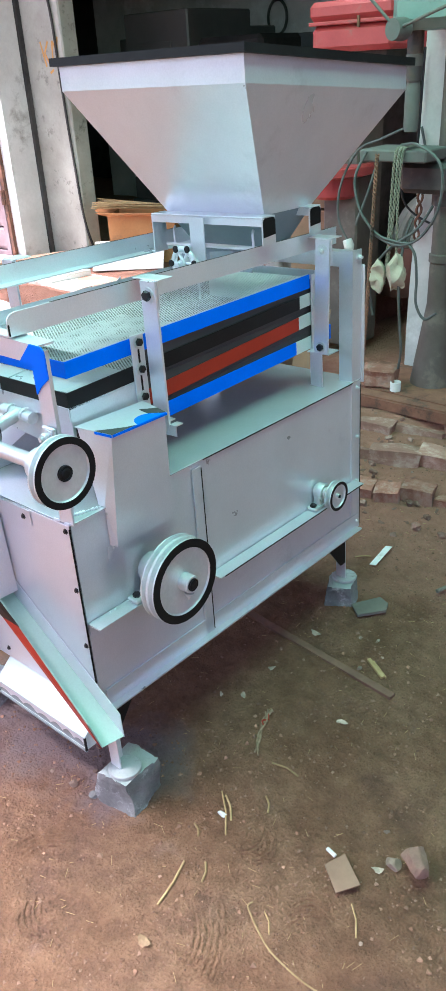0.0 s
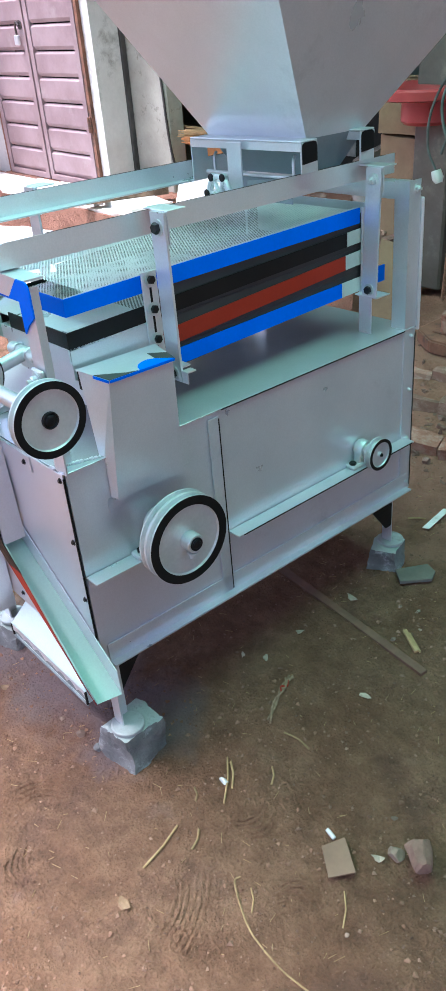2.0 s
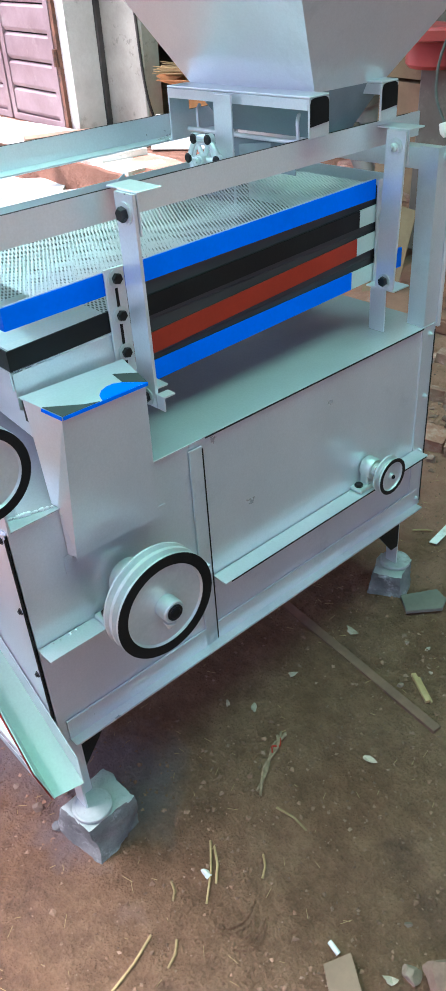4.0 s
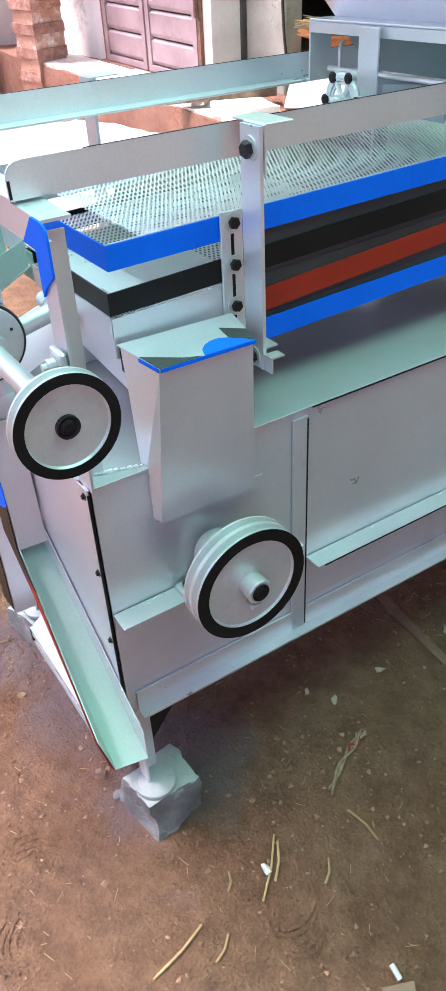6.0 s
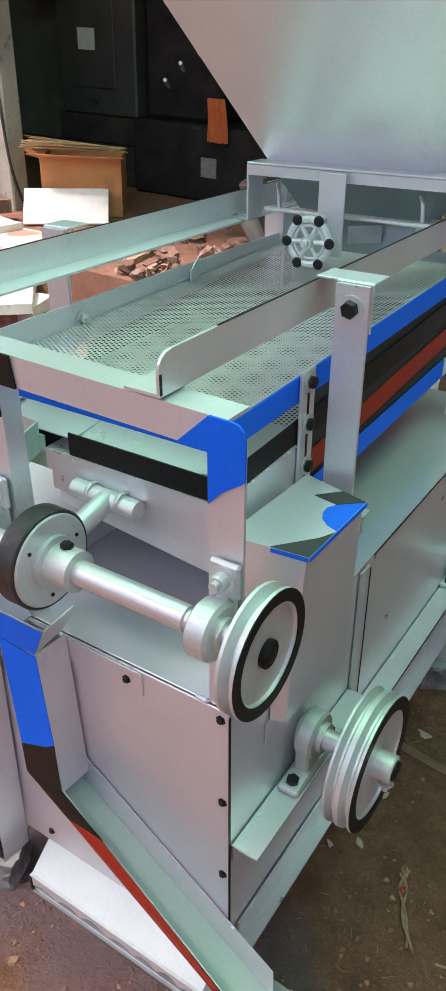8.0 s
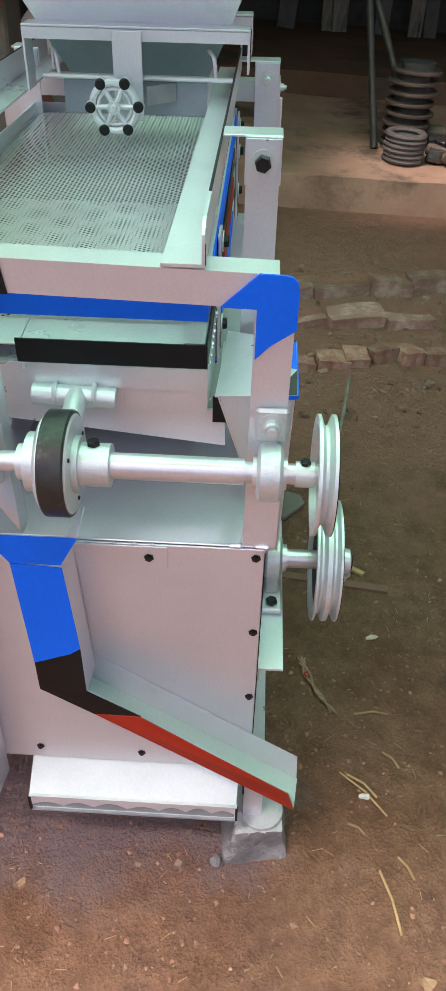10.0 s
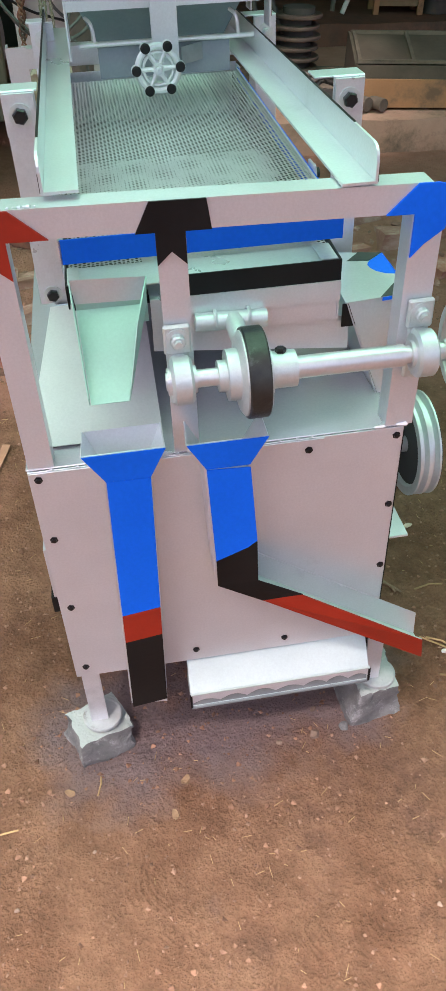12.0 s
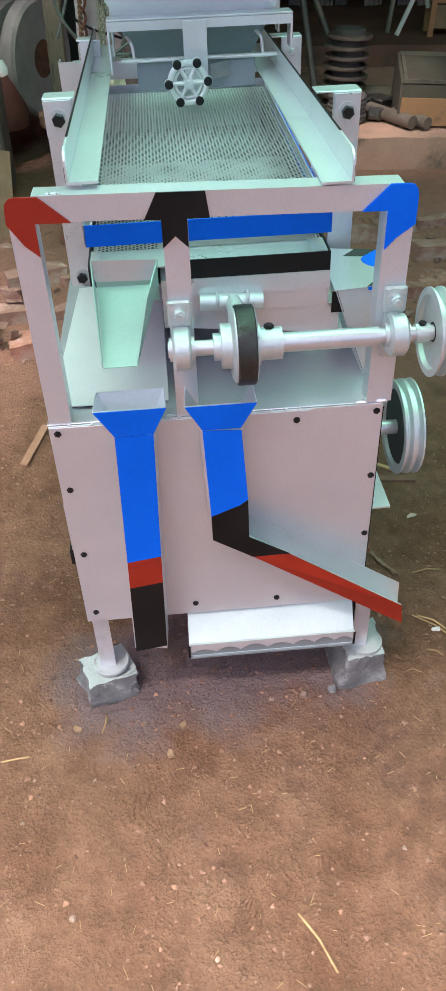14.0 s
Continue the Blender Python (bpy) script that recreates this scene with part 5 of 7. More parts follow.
# added out of view to block the skylight from the workshop's inside
thing("wall_lintel", boxes((-0.23, 7.0, 3.10, 3.24, 2.05, 2.898), (-3.55, -0.67, 3.06, 3.20, 2.55, 2.898)), GREYPLASTER, "unseen lintel added to keep the skylight out of the workshop", "wall", kind="structure")
thing("wall_inner", boxes((-6.0, -1.425, 5.55, 5.65, 0.3, 2.9)), GREYPLASTER, "dusty grey plaster wall behind the shelf", "wall", kind="structure")
thing("ceiling", boxes((-9, 7, 4.2, 6.8, 2.9, 2.98)), ROOFMAT, "dark workshop roof sheet", "ceiling", kind="structure")
thing("skylight_sheet", boxes((-1.72, 1.12, -0.3, 1.9, 2.93, 2.945)), surface("green_fibreglass", (0.35, 0.55, 0.42), (0.42, 0.62, 0.50), 0.5), "pale green fibreglass roof sheet", "roof", kind="structure")
# unseen roof; its edges and gaps are set to shape shade and daylight
thing("roof", boxes((0.60, 4.0, -2.2, -1.02, 2.9, 2.96), (-1.90, 4.0, -1.02, -0.3, 2.9, 2.96), (1.12, 4.0, -0.3, 1.5, 2.9, 2.96), (1.12, 1.8, 1.5, 1.9, 2.9, 2.96), (0.70, 1.8, 1.9, 3.1, 2.9, 2.96), (-1.90, -1.72, -0.3, 4.2, 2.9, 2.96), (-1.72, 0.70, 1.9, 2.40, 2.9, 2.96), (0.25, 0.70, 2.40, 2.75, 2.9, 2.96), (-1.72, 0.70, 2.75, 4.2, 2.9, 2.96), (0.70, 7.0, 3.1, 4.2, 2.9, 2.96), (-2.5, -1.90, 1.1, 4.2, 2.9, 2.96), (-4.2, -2.5, 2.3, 4.2, 2.9, 2.96), (-9, -4.2, 3.0, 4.2, 2.9, 2.96)), ROOFMAT, "unseen sheet roof over the yard, its edges and gaps placed for light", "roof", kind="structure")
# unseen walls added round the yard to limit its sky light
thing("wall_west", boxes((-7.2, -7.0, -8, 2.8, 0, 1.2)), YARDWALL, "unseen low wall added on the yard's west side to limit sky light", "wall", kind="structure")
thing("wall_east", boxes((8.0, 8.2, -8.2, 3.1, 0, 2.2)), YARDWALL, "unseen plain wall added to bound the yard's sky light", "wall", kind="structure")
thing("wall_south", boxes((-7.0, 8.0, -8.2, -8, 0, 2.6)), YARDWALL, "unseen plain wall added to bound the yard's sky light", "wall", kind="structure")
BRICKFLOOR = surface("red_floor", (0.13, 0.060, 0.042), (0.20, 0.10, 0.07), 0.9, 0, 2.5, 0.5, 60, dirt=(0.09, 0.06, 0.05), dirt_scale=2, spec=0.2)
thing("inner_step", rough_box(-0.3, 6.7, 4.70, 6.6, 0.31, 0.46, 13, 0.010, 0.14), BRICKFLOOR, "raised reddish inner floor of the workshop", "floor", kind="structure", smooth=True)

pil = holder("brick_pillar", "old brick pillar with remains of white plaster", "pillar", pose(-5.93, 2.45, 0.0, 0, 0, 12), kind="structure")
part("pillar_core", rough_box(-0.135, 0.135, -0.135, 0.135, 0, 2.7, 71, 0.012, 0.09), surface("patchy_plaster", (0.34, 0.16, 0.10), (0.45, 0.26, 0.18), 0.95, 0, 7, 0.8, 60, dirt=(0.66, 0.58, 0.52), dirt_scale=4.5, dirt_amount=0.5, bdist=0.006), pil, smooth=True)
for k in range(16):
    part("brick", rough_box(-0.145, 0.145, -0.145, 0.145, 0.05 + 0.165 * k, 0.05 + 0.165 * k + 0.07, 72 + k, 0.008, 0.09), BRICK, pil, smooth=True)

# ---------- steel door ----------
MAROON = surface("faded_maroon_paint", (0.235, 0.155, 0.160), (0.35, 0.25, 0.255), 0.6, 0.1, 3.5, 0.3, 70, dirt=(0.34, 0.26, 0.25), dirt_scale=5, dirt_amount=0.33)
RUST = surface("rusty_steel", (0.135, 0.052, 0.030), (0.23, 0.102, 0.062), 0.85, 0.0, 12, 0.5, 90, dirt=(0.05, 0.032, 0.025), dirt_scale=8)
DARKSTEEL = surface("oily_dark_steel", (0.048, 0.040, 0.039), (0.090, 0.074, 0.072), 0.55, 0.5, 9, 0.3, 80, dirt=(0.12, 0.085, 0.06), dirt_scale=6)
WHITE = surface("chalky_white", (0.62, 0.60, 0.57), (0.78, 0.76, 0.73), 0.85, 0, 5, 0.4, 70, dirt=(0.42, 0.38, 0.33), dirt_scale=6, dirt_amount=0.3)
door = holder("door_1", "faded maroon steel double door with pressed horizontal ribs", "door", kind="structure")
DY = 2.80
for x0, x1 in ((-5.42, -4.79), (-4.765, -4.10)):
    leaf = part("door_leaf", boxes((x0, x0 + 0.05, DY - 0.03, DY + 0.01, 0.37, 2.33), (x1 - 0.05, x1, DY - 0.03, DY + 0.01, 0.37, 2.33), (x0 + 0.05, x1 - 0.05, DY - 0.03, DY + 0.01, 0.37, 0.41), (x0 + 0.05, x1 - 0.05, DY - 0.03, DY + 0.01, 2.29, 2.33)), MAROON, door)
    for k in range(11):
        z = 0.41 + k * 0.1709
        bm = bmesh.new()
        extrude_poly(bm, [(x0 + 0.05, DY - 0.004, z + 0.004), (x0 + 0.05, DY - 0.022, z + 0.03), (x0 + 0.05, DY - 0.022, z + 0.15), (x0 + 0.05, DY - 0.004, z + 0.167), (x0 + 0.05, DY + 0.004, z + 0.167), (x0 + 0.05, DY + 0.004, z + 0.004)], (x1 - x0 - 0.1, 0, 0))
        part("rib_panel", bm, MAROON, leaf)
for z in (0.80, 1.75):
    part("hinge", rod(bmesh.new(), (-4.085, DY - 0.035, z - 0.05), (-4.085, DY - 0.035, z + 0.05), 0.016, 12), RUST, door, "rusty barrel hinge", smooth=True)
part("door_frame", boxes((-4.095, -4.062, DY - 0.025, DY + 0.05, 0.36, 2.36), (-5.455, -5.425, DY - 0.025, DY + 0.05, 0.36, 2.36)), RUST, door, "rusty steel door frame")
part("slide_bolt", boxes((-5.62, -5.38, DY - 0.06, DY - 0.035, 1.18, 1.205), (-5.40, -5.36, DY - 0.055, DY - 0.030, 1.15, 1.24)), DARKSTEEL, door, "dark sliding bolt")
lock = part("hasp", turned([(0, 0.010), (0, 0.030), (0.012, 0.030), (0.012, 0.010)], (-4.845, DY - 0.024, 1.435), (0, -1, 0), 18), DARKSTEEL, door, "dark hasp plate", smooth=True)
part("shackle", tube_path(bmesh.new(), curve_pts([(-4.885, DY - 0.045, 1.37), (-4.888, DY - 0.047, 1.42), (-4.865, DY - 0.05, 1.455), (-4.838, DY - 0.047, 1.43)], 14), 0.008, 8), DARKSTEEL, lock, smooth=True)
part("padlock_body", boxes((-4.915, -4.860, DY - 0.060, DY - 0.035, 1.305, 1.372), bevel=0.006), SHAFT, lock, "bright padlock")
thing("threshold", boxes((-5.5, -4.0, 2.74, 2.82, 0.26, 0.365), bevel=0.006), RUST, "rusty orange steel door threshold", "threshold", kind="structure")
# pale sheets added on yard and doorstep; glare of sunlit ground is their colour
SUN_GLARE = surface("pale_sun_glare", (0.50, 0.44, 0.39), (0.68, 0.62, 0.57), 0.95, 0, 5, 0.6, 60, dirt=(0.36, 0.24, 0.18), dirt_scale=4, dirt_amount=0.4, bdist=0.006, spec=0.15)
bm = bmesh.new()
grid = [[bm.verts.new((x, y, 0.07 * max(0.0, 1 + 0.75 * noise.noise(Vector((x, y, 8)) * 1.7) - ((x + 4.75) / 1.7) ** 2 - ((y - 1.45) / 0.85) ** 2) ** 0.4 + 0.018 * noise.noise(Vector((x, y, 3)) * 3.1) - 0.02 + max(0.0, earth_z(x, y) if x > -3 else 0))) for x in np.arange(-6.7, -2.75, 0.08)] for y in np.arange(0.45, 2.45, 0.08)]
for a, b in zip(grid, grid[1:]):
    for k in range(len(a) - 1):
        bm.faces.new((a[k], a[k + 1], b[k + 1], b[k]))
thing("lime_sand", bm, SUN_GLARE, "pale sheet over the yard earth, sun glare in its colour", "sand", kind="stuff", smooth=True)
thing("doorstep", rough_box(-6.2, -2.9, 2.385, 2.735, 0.30, 0.358, 61, 0.006, 0.09), SUN_GLARE, "pale strip along the doorstep, sun glare in its colour", "step", kind="structure", smooth=True)
# broken white slabs in the sun before the door
rs = random.Random(4)
for k, (x, y, z, a, b, t, rz) in enumerate(((-4.05, 2.55, 0.345, 0.75, 0.35, 0.05, 8), (-3.45, 2.62, 0.345, 0.60, 0.30, 0.05, -12))):
    thing("stone_slab", rough_box(-a / 2, a / 2, -b / 2, b / 2, 0, t, 30 + k, 0.008, 0.08), WHITE, "sun-bleached white stone slab lying on the doorstep", "slab", "stone slabs", smooth=True, m=pose(x, y, z, 0, 0, rz))
for k, (x, y, z, a, b, t, rz) in enumerate(((-3.45, 1.52, 0.0, 0.95, 0.50, 0.16, 35), (-3.80, 2.05, 0.0, 0.80, 0.46, 0.19, 50), (-4.35, 2.02, 0.0, 0.75, 0.55, 0.14, 20), (-3.35, 2.14, 0.0, 0.42, 0.24, 0.20, 62), (-2.62, 2.10, 0.0, 0.34, 0.22, 0.22, 20), (-4.45, 2.55, 0.338, 0.80, 0.36, 0.04, 4))):
    thing("stone_slab", rough_box(-a / 2, a / 2, -b / 2, b / 2, 0, t, 130 + 5 * k, 0.014, 0.07), WHITE, "sun-bleached white stone block on the yard earth", "slab", "stone slabs", smooth=True, m=pose(x, y, z, 0, 0, rz))
bench = holder("stone_bench", "white stone slab laid on bricks as a low bench", "bench", pose(-2.85, 1.90, 0.06, 0, 0, 42))
part("top_slab", rough_box(-0.42, 0.42, -0.24, 0.24, 0.155, 0.205, 41, 0.008, 0.08), WHITE, bench, smooth=True)
for sx in (-0.3, 0.28):
    part("brick_support", rough_box(sx - 0.055, sx + 0.055, -0.18, 0.18, -0.06, 0.156, 44, 0.006, 0.08), BRICK, bench, smooth=True)
thing("kerb_block", rough_box(-0.50, 0.50, -0.11, 0.11, 0, 0.20, 47, 0.012, 0.07), CONCRETE, "crumbling brown kerb block before the platform", "kerb", smooth=True, m=pose(-2.75, 2.62, 0.16, 0, 0, 4))
thing("timber_block", rough_box(-0.36, 0.36, -0.05, 0.05, 0, 0.075, 49, 0.004, 0.06), surface("brown_timber", (0.20, 0.12, 0.075), (0.32, 0.20, 0.13), 0.8, 0, 8, 0.4, 60, dirt=(0.12, 0.07, 0.045), dirt_scale=5), "brown timber block lying on the white slabs", "timber", smooth=True, m=pose(-3.55, 2.55, 0.392, 0, 0, 66))
rubble = bmesh.new()
for k in range(760):
    bm = rough_stone((rs.uniform(0.02, 0.10), rs.uniform(0.02, 0.08), rs.uniform(0.015, 0.06)), 60 + k, 2, 0.22)
    if k >= 640:
        px, py = rs.uniform(-2.7, -1.35), rs.uniform(2.38, 3.4)
        pz = 0.335
    elif k < 170:
        px, py, pz = rs.uniform(-3.3, -0.9), 1.55 + abs(rs.gauss(0, 0.42)), 0.05 + 0.06 * rs.random()
    else:
        s_ = rs.uniform(0.15, 0.42)
        bmesh.ops.scale(bm, vec=(s_, s_, s_), verts=bm.verts)
        px, py = rs.uniform(-0.95, 1.5), rs.uniform(1.45, 2.5)
        pz = earth_z(px, py) - 0.006
    m = pose(px, py, pz, rs.uniform(-20, 20), rs.uniform(-20, 20), rs.uniform(0, 360))
    bmesh.ops.transform(bm, matrix=m, verts=bm.verts)
    tmp = bpy.data.meshes.new("t")
    bm.to_mesh(tmp)
    bm.free()
    rubble.from_mesh(tmp)
    bpy.data.meshes.remove(tmp)
thing("rubble", rubble, surface("dusty_rubble", (0.20, 0.105, 0.078), (0.31, 0.180, 0.140), 0.95, 0, 14, 1.0, 60, dirt=(0.38, 0.27, 0.22), dirt_scale=12, dirt_amount=0.45, bdist=0.008, spec=0.2, island=0.35), "broken brick and plaster rubble beside the platform", "rubble", kind="stuff")

# ---------- things at the workshop opening ----------
CARD = surface("brown_cardboard", (0.19, 0.115, 0.065), (0.28, 0.18, 0.105), 0.85, 0, 4, 0.25, 70, dirt=(0.20, 0.12, 0.07), dirt_scale=5)
CRATE = surface("orange_carton", (0.42, 0.165, 0.055), (0.52, 0.23, 0.09), 0.8, 0, 4, 0.25, 70, dirt=(0.28, 0.13, 0.06), dirt_scale=5)
STRAW = surface("dry_straw", (0.30, 0.19, 0.085), (0.46, 0.31, 0.15), 0.85, 0, 30, 0.3, 200, vary=0.2)
CABINET = surface("grey_cabinet_paint", (0.055, 0.050, 0.049), (0.085, 0.080, 0.077), 0.5, 0.1, 4, 0.2, 70, dirt=(0.07, 0.06, 0.055), dirt_scale=4)
crate = holder("carton", "open orange-brown cardboard carton on the platform", "carton", pose(-3.20, 3.34, 0.345, 0, 0, 34))
bm = bmesh.new()
for r in ((-0.24, 0.24, -0.17, -0.165, 0, 0.33), (-0.24, 0.24, 0.165, 0.17, 0, 0.33), (-0.24, -0.235, -0.165, 0.165, 0, 0.33), (0.235, 0.24, -0.165, 0.165, 0, 0.33), (-0.235, 0.235, -0.165, 0.165, 0, 0.005)):
    box(bm, *r)
part("carton_body", bm, CRATE, crate)
part("flap", plate([(-0.24, -0.17, 0.331), (0.24, -0.17, 0.331), (0.27, -0.26, 0.350), (-0.30, -0.25, 0.365)], 0.004), CRATE, crate, "folded out carton flap")
part("flap", plate([(-0.24, 0.17, 0.331), (-0.24, -0.17, 0.331), (-0.33, -0.15, 0.37), (-0.32, 0.16, 0.37)], 0.004), CRATE, crate, "folded out carton flap")
broom = holder("straw_broom", "bundle of dry reed sticks lying on the carton", "broom", pose(-3.20, 3.34, 0.345, 0, 0, 34))
for k in range(44):
    a = Vector((rs.uniform(-0.36, -0.26), rs.uniform(-0.20, 0.08), 0.375 + rs.uniform(0, 0.05)))
    part("reed", rod(bmesh.new(), a, Vector((rs.uniform(0.20, 0.28), rs.uniform(-0.13, -0.05), 0.355 + rs.uniform(0, 0.03))), 0.0032, 5), STRAW, broom)
thing("white_board", boxes((-0.25, 0.25, -0.006, 0.006, 0, 0.26), bevel=0.003), WHITE, "white fibre board leaning on the carton", "board", m=pose(-3.05, 2.98, 0.345, -52, 0, 38))
for label, x0, x1, y0, y1, z0, z1, m in (("grey sheet-metal machine cabinet with a service door", -4.1, -3.42, 4.15, 4.9, 0.78, 1.95, CABINET),):
    cab = holder("machine_cabinet", label, "cabinet")
    part("cabinet_body", boxes((x0, x1, y0, y1, z0, z1), bevel=0.012), m, cab)
    part("service_door", boxes((x0 + 0.16, x1 - 0.17, y0 - 0.014, y0 - 0.002, z0 + 0.17, z1 - 0.2), bevel=0.004), m, cab)
    part("label_plate", boxes((x0 + 0.20, x0 + 0.35, y0 - 0.018, y0 - 0.015, z0 + 0.40, z0 + 0.53)), WHITE, cab, "pale label plate with unreadable print")
    part("plinth", boxes((x0 - 0.04, x1 + 0.04, y0 - 0.05, y1, 0.34, 0.60), (x0 - 0.02, x1 + 0.02, y0 - 0.02, y1, 0.60, 0.775), bevel=0.01), DARKSTEEL, cab, "black cabinet plinth")
    part("knob", turned([(0, 0), (0, 0.022), (0.03, 0.018), (0.03, 0)], (x0 + 0.32, y0 - 0.002, z0 + 0.09), (0, -1, 0), 14), DARKSTEEL, cab)
DULLPLATE = surface("dull_plate", (0.20, 0.19, 0.18), (0.30, 0.285, 0.27), 0.6, 0.3, 30, 0.2, 200)
cab2 = holder("lathe_bed", "dark oily machine bed standing in the workshop", "machine")
OILBLACK = surface("oil_black_iron", (0.014, 0.012, 0.012), (0.030, 0.025, 0.024), 0.85, 0.0, 7, 0.3, 80, spec=0.12)
part("bed", boxes((-3.35, -1.7, 4.0, 4.7, 0.34, 0.80), bevel=0.02), OILBLACK, cab2)
part("headstock", boxes((-3.30, -2.70, 4.1, 4.6, 0.802, 1.75), bevel=0.03), OILBLACK, cab2)
part("label_plate", boxes((-2.78, -2.66, 3.988, 3.997, 0.50, 0.62), bevel=0.002), DULLPLATE, cab2, "dull pale maker plate with unreadable print")
for k in range(4):
    part("lever", rod(bmesh.new(), (-3.1 + 0.12 * k, 4.09, 1.0 + 0.1 * k), (-3.05 + 0.12 * k, 3.98, 1.05 + 0.1 * k), 0.012, 10), SHAFT, cab2, "bright metal lever", smooth=True)
ORANGE = surface("orange_cloth", (0.45, 0.09, 0.025), (0.55, 0.13, 0.04), 0.9, 0, 9, 0.4, 90)
# one pleated cloth, front and back joined at the rim
bm = bmesh.new()
rag = [[[bm.verts.new((-2.72 + (0.026 - 0.004 * r / 8) * k / 2, 3.97 + 0.009 * math.sin(1.6 * k + 0.4 * r) + 0.003 * side, 0.72 + 0.006 * math.sin(2.3 * k) * (1 - r / 8) + 0.25 * r / 8)) for k in range(13)] for r in range(9)] for side in range(2)]
for g in rag:
    for r in range(8):
        for k in range(12):
            bm.faces.new((g[r][k], g[r][k + 1], g[r + 1][k + 1], g[r + 1][k]))
rim = [(0, k) for k in range(13)] + [(r, 12) for r in range(1, 9)] + [(8, k) for k in range(11, -1, -1)] + [(r, 0) for r in range(7, 0, -1)]
for (r0, k0), (r1, k1) in zip(rim, rim[1:] + rim[:1]):
    bm.faces.new((rag[0][r0][k0], rag[0][r1][k1], rag[1][r1][k1], rag[1][r0][k0]))
thing("orange_rag", bm, ORANGE, "orange cloth rag hanging on the machine bed", "rag", smooth=True)
# shelf of grey tool cases seen over the hopper
shelf = holder("tool_shelf", "dusty shelf with grey metal boxes at the workshop back", "shelf")
part("board", boxes((-5.2, -1.5, 5.0, 5.5, 1.50, 1.54)), DARKSTEEL, shelf)
for sx in (-3.95, -1.55):
    part("post", boxes((sx - 0.03, sx + 0.03, 5.2, 5.26, 0.34, 1.498)), DARKSTEEL, shelf)
for k, (x, w, h) in enumerate(((-3.3, 0.5, 0.22), (-2.5, 0.7, 0.16), (-3.9, 0.35, 0.30), (-4.6, 0.55, 0.20), (-5.1, 0.4, 0.28))):
    thing("tool_case", boxes((x, x + w, 5.02, 5.40, 1.542, 1.542 + h), bevel=0.012), CABINET, "grey dusty metal tool case on the shelf", "case", "tool cases")
ring = [Vector((-3.625 + 0.10 * math.cos(a), 5.52, 1.905 + 0.13 * math.sin(a))) for a in [k * math.tau / 36 for k in range(37)]]
thing("hanging_coil", tube_path(bmesh.new(), ring, 0.012, 8), GLOOM, "dark coil of cable hanging on the plaster wall", "coil", smooth=True)
# ---------- drill press and the clutter about it ----------
ENAMEL = surface("chipped_red_enamel", (0.36, 0.040, 0.042), (0.46, 0.065, 0.062), 0.38, 0, 5, 0.15, 90, dirt=(0.22, 0.13, 0.11), dirt_scale=5, dirt_amount=0.3)
GREENGREY = surface("grey_green_enamel", (0.13, 0.18, 0.165), (0.18, 0.23, 0.21), 0.5, 0.1, 4, 0.2, 80, dirt=(0.08, 0.08, 0.07), dirt_scale=5)
DULLGREY = surface("dull_grey_iron", (0.085, 0.078, 0.074), (0.14, 0.120, 0.112), 0.75, 0.0, 6, 0.3, 90, dirt=(0.10, 0.08, 0.065), dirt_scale=6)
BROWNIRON = surface("brown_oily_iron", (0.085, 0.065, 0.055), (0.14, 0.11, 0.095), 0.65, 0.2, 7, 0.4, 80, dirt=(0.20, 0.16, 0.13), dirt_scale=7, dirt_amount=0.35)
wheel_grey = surface("dull_pale_iron", (0.15, 0.135, 0.13), (0.23, 0.21, 0.20), 0.7, 0.2, 7, 0.3, 90)
drill = holder("drill_press", "old pillar drill press with a rusty cast base", "machine")
bm = bmesh.new()
extrude_poly(bm, [(-0.78, 2.20, 0.165), (-0.66, 2.12, 0.165), (-0.10, 2.14, 0.165), (0.02, 2.22, 0.165), (0.02, 2.575, 0.165), (-0.78, 2.575, 0.165)], (0, 0, 0.062))
bmesh.ops.bevel(bm, geom=list(bm.edges), offset=0.008, segments=2, affect="EDGES")
base = part("base", bm, RUST, drill, "rusty cast iron base")
bm = bmesh.new()
box(bm, -0.70, -0.06, 2.20, 2.56, 0.227, 0.233)
part("base_tray", bm, RUST, base)
part("column", turned([(0.228, 0), (0.228, 0.098), (0.26, 0.094), (0.56, 0.052), (0.60, 0.046), (0.78, 0.046), (0.785, 0.052), (0.815, 0.052), (0.82, 0.044), (1.95, 0.044), (1.95, 0)], (-0.425, 2.42, 0), "z", 32), BROWNIRON, drill, smooth=True)
arm = part("table_arm", turned([(1.02, 0.045), (1.02, 0.075), (1.16, 0.075), (1.16, 0.045)], (-0.405, 2.42, 0), "z", 28), DARKSTEEL, drill, smooth=True)
part("arm_bar", boxes((-0.585, -0.36, 2.30, 2.47, 1.070, 1.190), bevel=0.020), DARKSTEEL, arm)
part("table", boxes((-0.715, -0.415, 2.20, 2.40, 1.200, 1.246), bevel=0.006), DULLGREY, arm, "grey flat drill table")
head = part("head", boxes((-0.63, -0.14, 2.24, 2.58, 1.655, 2.0), bevel=0.035), GREENGREY, drill, "grey-green drill head")
part("feed_hub", turned([(0, 0), (0, 0.036), (0.02, 0.040), (0.07, 0.037), (0.07, 0)], (-0.555, 2.24, 1.660), (-0.25, -1, 0), 24), DULLGREY, head, smooth=True)
for d in ((-0.55, -0.2, 0.6), (0.9, -0.3, 0.22)):
    part("feed_lever", rod(bmesh.new(), (-0.565, 2.19, 1.660), Vector((-0.565, 2.19, 1.660)) + Vector(d) * 0.28, 0.006, 10), DULLGREY, head, smooth=True)
